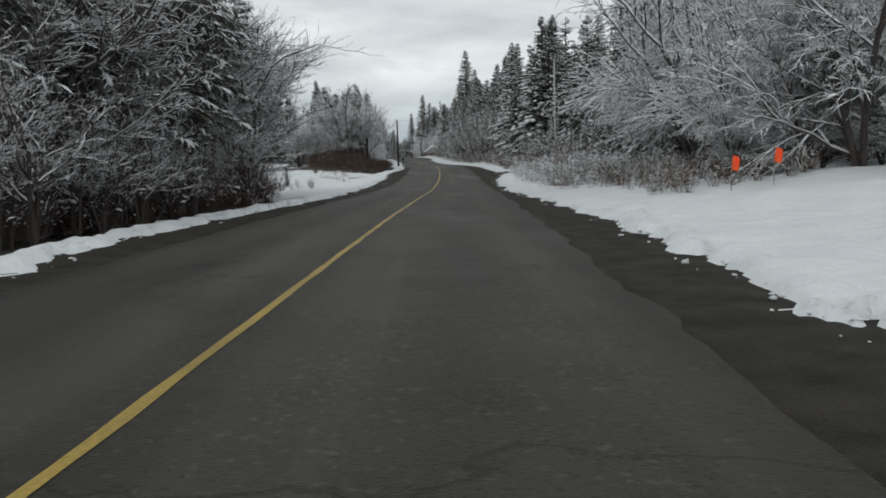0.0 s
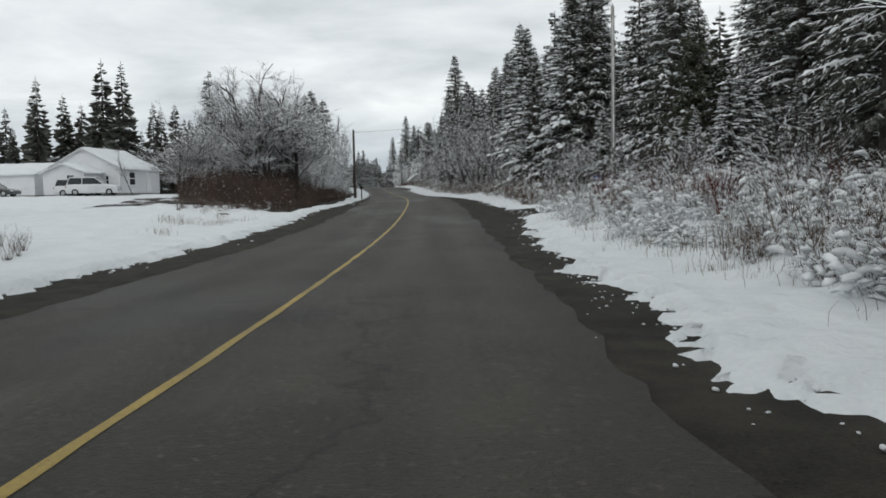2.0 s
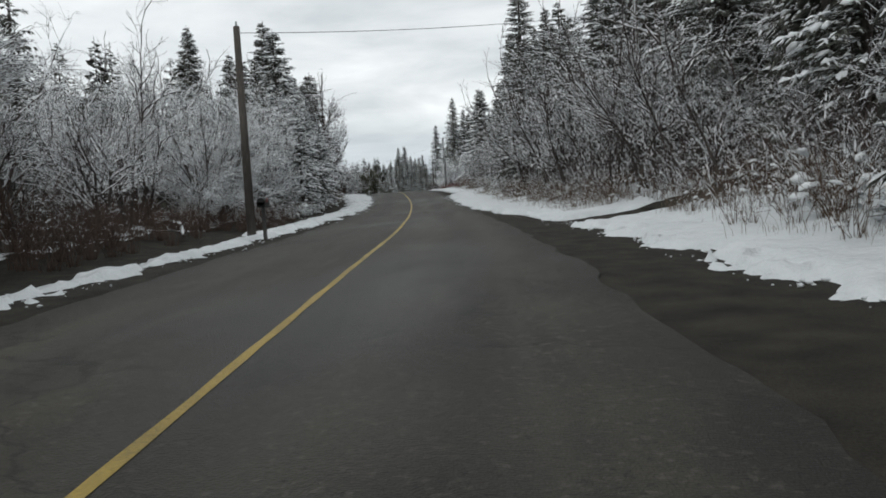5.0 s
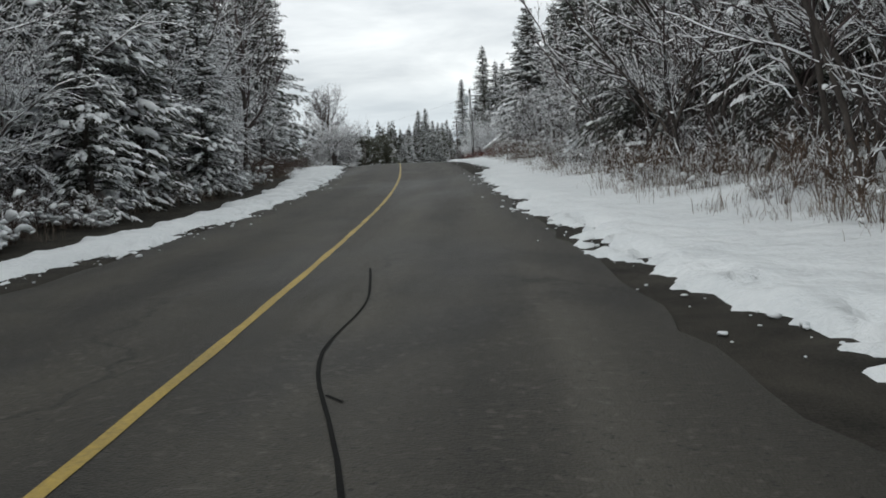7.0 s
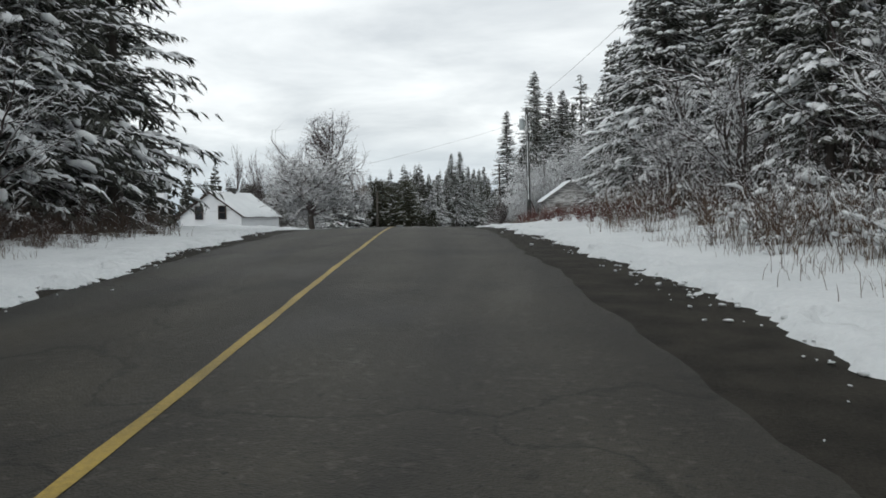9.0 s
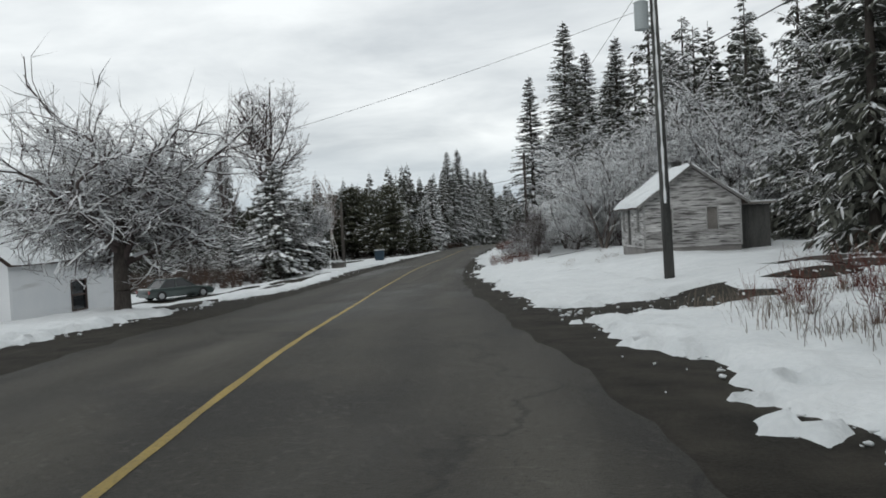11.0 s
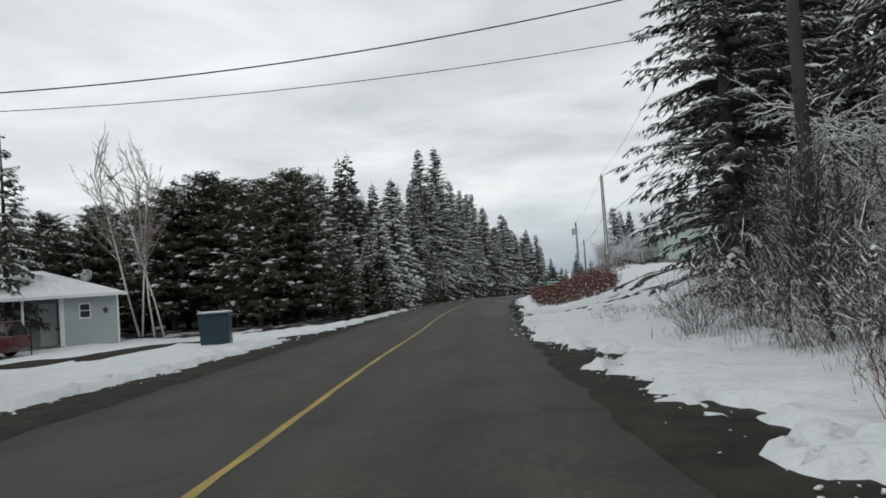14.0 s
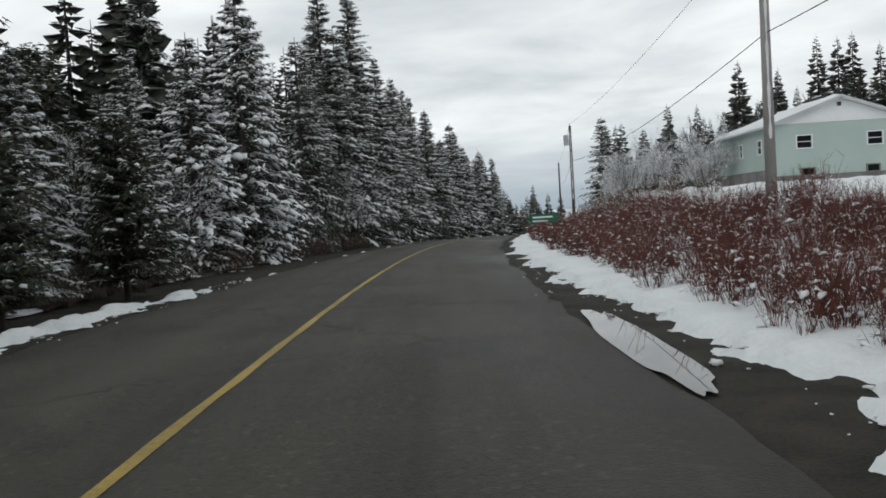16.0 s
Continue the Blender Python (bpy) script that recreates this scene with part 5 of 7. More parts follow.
woods(-62, -32, 266, 275, 3.2, 3, 6)
for x in np.arange(-85, -33, 3.6):
    for k in range(2):
        spr(x, 288 + 6 * k + rng.uniform(-4, 4) - 0.2 * (x + 33), rng.uniform(8, 12), None, True)
for x in np.arange(-75, -42, 4):
    spr(x, 245 + rng.uniform(-9, 9), rng.uniform(7, 11), None, True)
for x, y, h, turn, tilt in ((-30.2, 298.9, 0.78, 0.6, (0.0, -0.20)), (-29.9, 298.6, 0.74, 3.1, (0.0, -0.08)), (-29.2, 298.5, 0.76, 2.6, (0.0, 0.13)), (-28.9, 298.8, 0.70, 4.4, (0.05, 0.26))):
    plant(BIRCH, x, y, h, turn, tilt=tilt, width=0.9)
woods(-62, -26, 314, 332, 2.8, 6.5, 8.5)
for k in range(40):
    y = rng.uniform(322, 346)
    spr(off(y, -rng.uniform(10, 24)), y, rng.uniform(8, 12), None, True)
# the cedar and spruce wall beyond the driveway
for x in np.arange(-56, -24, 2.1):
    for y in (303.5, 308):
        plant(CEDAR[rng.integers(2)], x + rng.uniform(-0.7, 0.7), y + rng.uniform(-1.0, 1.0) - 0.1 * (x + 26), rng.uniform(0.56, 0.90) + 0.06 * (y > 305), rng.uniform(0, 6.28), width=1.35)
for x, y, h in ((-24.5, 301.0, 7.3), (-22.6, 302.5, 7.6), (-23.6, 306.5, 8.6), (-24.2, 311, 9.3), (-25.8, 306, 8.5), (-25.2, 315.5, 9.0), (-24.6, 320, 7.0), (-20.4, 304.0, 3.6), (-19.9, 309, 3.2), (-19.8, 314, 4.0)):
    plant(CEDAR[rng.integers(2)], x, y, h / 10, rng.uniform(0, 6.28), width=1.15)
for x, y, h, k in ((-22.2, 309, 4.4, 0), (-21.8, 313.5, 5.6, 2), (-21.2, 318.5, 6.5, 0), (-21.4, 325, 8.5, 2), (-20.8, 330, 11.5, 2), (-21.6, 336.5, 12.0, 1), (-20.1, 350.8, 17.8, 3), (-18.6, 355.5, 18.6, 1), (-20.5, 343, 12.5, 3), (-21.0, 352, 15, 0), (-17.6, 366, 16, 0), (-16.8, 375, 16, 3), (-16.2, 386, 17, 1), (-16.0, 404, 19.5, 1)):
    spr(x, y, h, k)
y = 322.0
while y < 430:
    for lo, hi, far in ((7.6, 9.5, False), (10, 14, True), (14, 21, True)):
        spr(off(y, -rng.uniform(lo, hi)) - (1.0 if y < 345 else 0), y, rng.uniform(5, 7.5) if y < 328 else rng.uniform(7, 12) if y < 345 else rng.uniform(11, 15), (0, 1, 3, 3)[rng.integers(4)], far)
    y += rng.uniform(2.4, 3.6)
for y in np.arange(312, 372, 6.0):
    bare(BARE, off(y, -rng.uniform(6.4, 8.5)), y, rng.uniform(0.35, 0.55))
for y in np.arange(310, 380, 1.8):
    spr(off(y, -rng.uniform(8, 12)), y, rng.uniform(2.5, 4.5), None, True)
for y in np.arange(400, 520, 7):
    for s in (-14, -10, 13, 18, 24):
        spr(off(y, s + rng.uniform(-2, 2)), y, rng.uniform(8, 13), None, True)
for x in np.arange(-60, 90, 3.2):
    for k in range(2):
        spr(x + 25, 530 + 14 * k + rng.uniform(-6, 6), rng.uniform(9, 14), None, True)

# the rest of the woods, joined
for kinds, places, near in ((FAR_SPRUCE, FAR_PLACES, ""), (NEAR_WOOD, NEAR_PLACES, "near_")):
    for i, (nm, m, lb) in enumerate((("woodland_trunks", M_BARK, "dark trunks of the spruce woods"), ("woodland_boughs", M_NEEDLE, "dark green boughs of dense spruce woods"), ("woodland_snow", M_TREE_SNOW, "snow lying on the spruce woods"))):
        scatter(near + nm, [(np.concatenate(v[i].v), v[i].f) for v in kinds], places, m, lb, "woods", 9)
for root in SPRUCE + MID + TOWER + PINE + CEDAR + BARE + BIG + LADEN + CLEAN + SAPLING + [BIRCH, APPLE, GRAND]:
    discard(root)

# brush and grass along the verges
SHRUB = [make_shrub(s, 1.25, 18, 0.5, 0.32, 3, 0.0065, 5, 0.7) for s in range(101, 105)]
SNOWY = [make_shrub(s, 1.3, 14, 0.85, 1.0, 4, 0.008, 60, 1.7) for s in range(151, 155)]
DUSK = [make_shrub(s, 1.35, 24, 0.45, 0.03, 2, 0.008) for s in range(131, 135)]
TALL = [make_shrub(s, 2.3, 16, 0.6, 0.5, 5, 0.008, 8, 0.7) for s in range(111, 115)]
TUFT = [make_tuft(s, 0.50, 34, 0.30) for s in range(121, 125)]


def strip(y0, y1, s0, s1, n, size=1.0, g=rng):
    return [(off(y, s), y, size) for y, s in zip(g.uniform(y0, y1, n), g.uniform(s0, s1, n)) if size < 0.62 or not in_view(off(y, s), y)]


def brush(name, variants, places, stem, label, snow_label, seed):
    scatter(name, [v[0] for v in variants], places, stem, label, "brush", seed)
    scatter("brush_snow", [v[1] for v in variants], places, M_TREE_SNOW, snow_label, "snow", seed)


red = strip(55, 76, 8.6, 11, 26) + strip(186, 216, 6.6, 9.5, 100, 0.6) + strip(256, 266, 5.2, 8.0, 38, 0.55) + [(x, y, 0.66 + 0.16 * float(wob(x, y, 5.0, 2)) - 0.25 * max(0.0, 302.0 - y) / 2) for x, y in zip(rng.uniform(-10, 2.0, 2300), rng.uniform(299.6, 345, 2300)) if off(y, 5.0) + 0.4 * float(wob(x, y, 3.0, 5)) < x < min(-7.1 + 0.33 * (y - 300), off(y, 10.5)) + 0.5 * float(wob(x, y, 2.6, 1))]
OSIER = [make_shrub(s, 1.25, 22, 0.42, 0.03, 2, 0.008, 9, 0.8) for s in range(141, 145)]
brush("red_brush", OSIER, red, M_RED, "dense red osier stems dusted with snow", "dabs of snow on red stems", 5)
brown = strip(25, 33, 7.6, 13, 90, 0.65) + strip(32.5, 52, 6.6, 14, 190, 0.7) + strip(37, 76, 7.5, 10, 30) + strip(84, 115, 7.0, 10, 130) + strip(122, 200, 6.8, 9, 170, 0.9) + strip(312, 375, -10, -6.0, 130, 0.7) + strip(330, 380, 7, 14, 90)
brush("brown_brush", SHRUB, brown, M_BROWN, "brown leafless roadside brush with snow", "dabs of snow on brown brush", 6)
dusk = strip(84, 130, -13, -6.4, 230, 0.8) + strip(90, 112, -14.5, -8.4, 130, 1.5) + strip(126, 136, -9.5, -5.6, 45, 0.7) + strip(136, 172, -10.5, -6.6, 110, 0.6) + strip(168, 200, -11, -7.4, 110, 0.75) + strip(16, 42, -14, -7.2, 130, 0.9) + strip(30, 46, -17, -8.2, 150, 1.4) + strip(36, 47, -14, -7.6, 110, 1.1) + strip(42, 56, -30, -14, 150, 0.9) + strip(304, 350, -9, -5.2, 170, 0.6) + [(x, y, 1.1) for x, y in zip(rng.uniform(-46, -26.5, 170), rng.uniform(257.5, 267, 170))] + strip(170, 190, -10.5, -6.6, 120, 0.6) + strip(46, 62, -17, -9, 70, 0.5)
brush("dark_brush", DUSK, dusk, M_DUSK, "dense dark brown brush beside the road", "specks of snow in dark brush", 16)
brush("snowy_brush", SNOWY, strip(36, 47, 6.8, 16.5, 26, 0.6) + strip(42, 77, 6.6, 9.5, 130, 0.6) + strip(44, 78, 8.4, 13.5, 150, 0.85) + strip(86, 112, 8, 11.5, 60, 0.8) + strip(160, 182, 8, 11, 60, 0.8) + strip(134, 168, -11, -6.4, 110, 0.75), M_TWIG, "low brush weighed down by fresh snow", "clumps of snow on low brush", 17)
tall = strip(56, 76, 10.5, 12.5, 20) + strip(85, 216, 8.5, 13, 250) + [(x, y, 1.0) for x, y in zip(rng.uniform(-36, -25.5, 60), rng.uniform(265, 275, 60))] + strip(100, 130, -16, -9.5, 60) + strip(136, 190, -13, -8, 110) + strip(263, 277, 6.6, 9.8, 100, 0.65) + strip(277, 284, 8.5, 12, 40, 0.7) + strip(312, 370, -11, -7, 80) + strip(14, 44, -15, -7.2, 130) + [(x, y, 1.0) for x, y in zip(rng.uniform(-3, 9, 70), rng.uniform(257, 268, 70))]
brush("thicket", TALL, tall, M_TWIG, "tangled grey thicket with snow caught in it", "snow caught in a thicket", 7)
grass = strip(36, 76, 6.0, 9, 80) + strip(84, 116, 7, 9, 70) + strip(122, 216, 6.2, 9.5, 380) + strip(50, 100, -15, -7, 160, 0.9) + strip(136, 200, -8.5, -6.3, 160) + strip(264, 290, 6.0, 8.5, 60, 0.8) + strip(302, 332, 5.6, 7, 25, 0.7) + strip(234, 254, 8, 19, 16, 0.7)
scatter("dry_grass", TUFT, grass, M_STRAW, "dry straw-coloured grass poking through the snow", "grass", 8)


# ---- houses ----
def wall_cells(bm, x0, x1, z0, z1, holes, y0, y1):
    """A wall in the xz plane, from y0 to y1 thick, with real openings."""
    xs = sorted({x0, x1, *(h[0] for h in holes), *(h[1] for h in holes)})
    zs = sorted({z0, z1, *(h[2] for h in holes), *(h[3] for h in holes)})
    for a, b in zip(xs, xs[1:]):
        for c, d in zip(zs, zs[1:]):
            m, n = (a + b) / 2, (c + d) / 2
            if not any(h[0] < m < h[1] and h[2] < n < h[3] for h in holes):
                box(bm, a, b, y0, y1, c, d)
    bmesh.ops.remove_doubles(bm, verts=bm.verts[:], dist=0.0005)


def window_unit(root, m, w, h, trim, sash=True, label="", pane=M_GLASS):
    """A window of w by h, its lower middle at m, facing -y."""
    f = 0.055
    bm = boxes((-w / 2 - f, -w / 2, -0.03, 0.09, -f, h + f), (w / 2, w / 2 + f, -0.03, 0.09, -f, h + f), (-w / 2, w / 2, -0.03, 0.09, h, h + f), (-w / 2, w / 2, -0.05, 0.09, -f, 0))
    ob = part("window", bm, trim, root, label)
    ob.matrix_basis = m
    part("pane", boxes((-w / 2, w / 2, 0.055, 0.065, 0, h)), pane, ob)
    if sash:
        part("sash_bar", boxes((-w / 2, w / 2, 0.02, 0.054, h * 0.48, h * 0.54)), trim, ob)
    return ob


def house(name, label, corner, yaw, w, l, z0, wall_h, rise, wall_mat, trim, front=(), left=(), right=(), base_h=0.35, over=0.30, boards=0.0, chimney=None, base_mat=None, snow=0.13, category="house"):
    """A gabled house. Its front gable runs from corner (front left) along local x; the ridge runs along local y.
    Openings: (middle, sill, width, height, kind)."""
    root = tagged(new(name), label, category)
    root.matrix_basis = pose(corner[0], corner[1], z0, 0, 0, yaw)
    th = 0.14
    hole = lambda o: (o[0] - o[2] / 2, o[0] + o[2] / 2, o[1], o[1] + o[3])
    # foundation
    bm = bmesh.new()
    box(bm, 0.04, w - 0.04, 0.04, l - 0.04, -1.2, base_h)
    part("foundation", bm, base_mat or M_CONC, root)
    # gable walls
    for nm, y0, y1, ops in (("front_wall", 0, th, front), ("back_wall", l - th, l, ())):
        bm = bmesh.new()
        wall_cells(bm, 0, w, base_h, wall_h, [hole(o) for o in ops if o[1] + o[3] <= wall_h], y0, y1)
        v = [bm.verts.new(c) for c in ((0, y0, wall_h), (w, y0, wall_h), (w / 2, y0, wall_h + rise), (0, y1, wall_h), (w, y1, wall_h), (w / 2, y1, wall_h + rise))]
        for f in ((0, 1, 2), (5, 4, 3), (0, 3, 4, 1), (1, 4, 5, 2), (2, 5, 3, 0)):
            bm.faces.new([v[i] for i in f])
        part(nm, bm, wall_mat, root)
    # side walls, built along x and turned
    for nm, ops, m in (("left_wall", left, Matrix.Translation((0, l, 0)) @ Matrix.Rotation(radians(-90), 4, "Z")), ("right_wall", right, Matrix.Translation((w, 0, 0)) @ Matrix.Rotation(radians(90), 4, "Z"))):
        bm = bmesh.new()
        wall_cells(bm, th, l - th, base_h, wall_h, [hole(o) for o in ops], 0, th)
        ob = part(nm, bm, wall_mat, root)
        ob.matrix_basis = m
    sides = ((front, Matrix.Identity(4)), (left, Matrix.Translation((0, l, 0)) @ Matrix.Rotation(radians(-90), 4, "Z")), (right, Matrix.Translation((w, 0, 0)) @ Matrix.Rotation(radians(90), 4, "Z")))
    for ops, m in sides:
        for o in ops:
            t = m @ Matrix.Translation((o[0], -0.012 if o[1] + o[3] <= wall_h else -0.09, o[1]))
            if o[4] == "door":
                d = part("door", boxes((-o[2] / 2, o[2] / 2, 0.03, 0.075, 0.0, o[3])), M_DARKWOOD if trim is not M_TRIM or boards else M_TRIM, root)
                d.matrix_basis = t
                part("door_frame", boxes((-o[2] / 2 - 0.08, -o[2] / 2, -0.02, 0.10, 0, o[3] + 0.08), (o[2] / 2, o[2] / 2 + 0.08, -0.02, 0.10, 0, o[3] + 0.08), (-o[2] / 2, o[2] / 2, -0.02, 0.10, o[3], o[3] + 0.08)), trim, d)
                part("door_handle", tubes((Vector((o[2] * 0.36, 0.03, 1.0)), Vector((o[2] * 0.36, -0.03, 1.0)), 0.025, 0.03)), M_METAL, d)
            else:
                # these get a plain grey pane in place of dark glass
                if o[4] == "grey_pane":
                    window_unit(root, t, o[2], o[3], trim, False, "window with a plain grey pane in place of dark glass", M_GREYWOOD)
                elif o[4] == "cellar":
                    window_unit(root, t @ Matrix.Translation((0, -0.04, 0)), o[2], o[3], M_CONC, False, "small dark basement window")
                else:
                    window_unit(root, t, o[2], o[3], trim)
    # roof: two slabs, each with its layer of snow
    hyp = math.hypot(w / 2, rise)
    ang = math.atan2(rise, w / 2)
    ln = hyp + over / math.cos(ang) + 0.02
    for sg, nm in ((1, "roof"), (-1, "roof")):
        bm = bmesh.new()
        box(bm, 0, ln, -over, l + over, 0, 0.09)
        r = part(nm, bm, M_DARKTRIM if trim is not M_TRIM else M_TRIM, root)
        turn = Matrix.Translation((w / 2, 0, wall_h + rise + 0.01)) @ Matrix.Rotation(0 if sg > 0 else math.pi, 4, "Z") @ Matrix.Rotation(ang, 4, "Y")
        if sg < 0:
            turn = turn @ Matrix.Translation((0, -l, 0))
        r.matrix_basis = turn
        bm = bmesh.new()
        n = 16
        bmesh.ops.create_grid(bm, x_segments=n, y_segments=n, size=0.5)
        for vv in bm.verts:
            u, q = vv.co.x + 0.5, vv.co.y + 0.5
            e = min(u * 0.2 + 1, (1 - u) * ln / 0.25, q * l / 0.25, (1 - q) * l / 0.25)
            vv.co = Vector((0.0 + u * (ln + 0.03), -over + 0.02 + q * (l + 2 * over - 0.04), 0.095 + snow * min(1, max(0, e)) ** 0.5 + 0.02 * math.sin(u * 9 + q * 14)))
        part("roof_snow", bm, M_SNOW, r, smooth=True)
    if chimney:
        c = part("chimney", boxes((-0.22, 0.22, -0.22, 0.22, -0.6, 0.42), (-0.26, 0.26, -0.26, 0.26, 0.42, 0.5)), M_DARKWOOD, root)
        c.matrix_basis = Matrix.Translation((w / 2 + chimney[0], chimney[1], wall_h + rise))
    # corner boards and fascia
    for x, y in ((0, 0), (w, 0), (0, l), (w, l)):
        sx, sy = (1 if x else -1), (1 if y else -1)
        bm = boxes((x - 0.09 * (x > 0) - 0.0 + 0.006 * sx, x + 0.09 * (x == 0) + 0.006 * sx, y - 0.03 if y == 0 else y, y if y == 0 else y + 0.03, base_h, wall_h))
        part("corner_board", bm, wall_mat if trim is M_DARKTRIM or wall_mat is M_MINT else trim, root)
    for sg in (1, -1):
        bm = bmesh.new()
        a, b = Vector((w / 2, -over - 0.02, wall_h + rise - 0.02)), Vector((w / 2 + sg * (w / 2 + over), -over - 0.02, wall_h - over * math.tan(ang) - 0.02))
        v = [bm.verts.new(c) for c in (a, b, b + Vector((0, 0, 0.15)), a + Vector((0, 0, 0.15)))]
        bm.faces.new(v)
        bmesh.ops.solidify(bm, geom=bm.faces[:], thickness=0.03)
        part("bargeboard", bm, trim, root)
    if boards:
        # overlapping clapboards, one by one
        def board(x0, x1, z, m):
            bm = bmesh.new()
            v = [bm.verts.new(c) for c in ((x0, -0.004, z + boards * 1.02), (x1, -0.004, z + boards * 1.02), (x1, -0.026, z), (x0, -0.026, z), (x0, 0.0, z), (x1, 0.0, z))]
            for f in ((0, 3, 2, 1), (3, 4, 5, 2)):
                bm.faces.new([v[i] for i in f])
            ob = part("clapboard", bm, wall_mat, root)
            ob.matrix_basis = m

        for ops, m, full, gable in ((front, Matrix.Identity(4), w, True), (left, sides[1][1], l, False)):
            z = base_h
            while z < (wall_h + rise if gable else wall_h) - boards * 0.8:
                a, b = 0.1, full - 0.1
                if z > wall_h - boards:
                    t = max(0.0, (z + boards - wall_h) / rise) * w / 2
                    a, b = t + 0.02, full - t - 0.02
                cuts = sorted((o[0] - o[2] / 2 - 0.08, o[0] + o[2] / 2 + 0.08) for o in ops if o[1] - 0.08 < z + boards / 2 < o[1] + o[3] + 0.08)
                for c, d in cuts:
                    if c - a > 0.05:
                        board(a, c, z, m)
                    a = d
                if b - a > 0.05:
                    board(a, b, z, m)
                z += boards
    return root


# the abandoned clapboard house
OLD = house("old_house", "small abandoned house with peeling grey clapboards and snowy roof", (-0.04, 242.0), 4, 4.75, 5.9, 1.90, 2.52, 1.68, M_OLDWOOD, M_OLDTRIM,
            front=((1.15, 1.06, 0.50, 1.14, "grey_pane"), (3.34, 1.14, 0.50, 1.08, "grey_pane")),
            left=((4.75, 1.12, 0.55, 1.15, "window"), (2.35, 0.42, 0.85, 1.88, "door"), (0.95, 1.12, 0.55, 1.15, "window")), base_h=0.33, boards=0.125, chimney=(0.1, 3.2))
m = OLD.matrix_basis
lean = part("lean_to", boxes((4.78, 6.45, 0.9, 0.98, -0.3, 2.25), (6.38, 6.46, 0.98, 4.2, -0.3, 2.05), (4.78, 6.46, 4.2, 4.28, -0.3, 2.2)), M_DARKWOOD, OLD, "dark board lean-to")
lr = part("lean_to_roof", boxes((4.7, 6.7, 0.65, 4.5, 2.28, 2.36)), M_GREYWOOD, OLD)
part("lean_to_snow", boxes((4.7, 6.68, 0.67, 4.48, 2.364, 2.43), bevel=0.02), M_SNOW, OLD)

# the white farmhouse below the road
FARM = house("farmhouse", "white wooden farmhouse with brown window trim and snowy roof", (-31.15, 231.0), -4, 5.55, 8.2, -0.9, 4.2, 1.95, M_WHITE, M_DARKTRIM,
             front=((1.75, 3.95, 0.60, 1.05, "window"), (3.85, 3.95, 0.60, 1.05, "window"), (1.3, 0.75, 0.7, 0.4, "window"), (4.0, 0.75, 0.7, 0.4, "window")),
             right=((4.3, 1.95, 1.0, 1.25, "window"), (1.6, 0.75, 0.6, 0.4, "window"), (6.6, 0.75, 0.6, 0.4, "window")), base_h=0.3, chimney=(0.2, 4.0), over=0.25)
shed = part("side_shed", boxes((-2.2, -0.01, 0.6, 6.0, 0.0, 2.85)), M_WHITE, FARM)
bm = bmesh.new()
v = [bm.verts.new(c) for c in ((-2.5, 0.3, 2.75), (0, 0.3, 4.05), (0, 6.3, 4.05), (-2.5, 6.3, 2.75))]
bm.faces.new(v)
bmesh.ops.solidify(bm, geom=bm.faces[:], thickness=-0.16)
part("side_shed_roof", bm, M_SNOW, FARM)
tagged(part("concrete_chimney", boxes((-31.45, -30.8, 227.3, 227.9, -0.5, 5.2), bevel=0.03), M_WHITE, None), "tall pale block chimney standing by the farmhouse", "chimney")

# the mint bungalow on the hill
MINT = house("mint_house", "pale mint-green bungalow with white trim on a concrete basement", (4.6, 338.3), -2, 6.75, 9.2, 2.45, 3.1, 1.2, M_MINT, M_TRIM,
             front=((1.55, 1.84, 0.74, 0.62, "window"), (5.15, 1.84, 0.74, 0.62, "window"), (1.7, 0.44, 0.6, 0.32, "cellar"), (5.0, 0.46, 0.6, 0.32, "cellar")),
             left=((7.2, 1.75, 0.5, 0.7, "window"), (4.2, 1.75, 0.5, 0.7, "window"), (2.2, 1.75, 0.5, 0.7, "window")), base_h=0.84, over=0.35, chimney=(-1.0, 6.5))
bm = bmesh.new()
v = [bm.verts.new(c) for y in (-0.025, -0.004) for c in ((0.05, y, 3.1), (6.7, y, 3.1), (3.375, y, 4.28))]
for f in ((0, 1, 2), (5, 4, 3), (0, 3, 4, 1), (1, 4, 5, 2), (2, 5, 3, 0)):
    bm.faces.new([v[i] for i in f])
part("gable_panel", bm, M_TRIM, MINT, "white gable siding")
part("gable_vent", boxes((3.27, 3.48, -0.045, -0.027, 3.88, 4.08)), M_DARKTRIM, MINT)
part("deck", boxes((6.95, 9.9, 2.2, 5.2, 0.45, 0.72), (7.1, 7.22, 2.3, 2.42, -0.6, 0.45), (9.7, 9.82, 2.3, 2.42, -0.6, 0.45)), M_DARKWOOD, MINT, "dark wooden deck")
part("deck_rail", boxes((6.95, 9.9, 2.2, 2.28, 1.38, 1.48), (6.95, 9.9, 2.2, 2.26, 1.03, 1.11), *[(x, x + 0.09, 2.2, 2.28, 0.72, 1.38) for x in (6.97, 7.93, 8.87, 9.81)]), M_DARKWOOD, MINT)

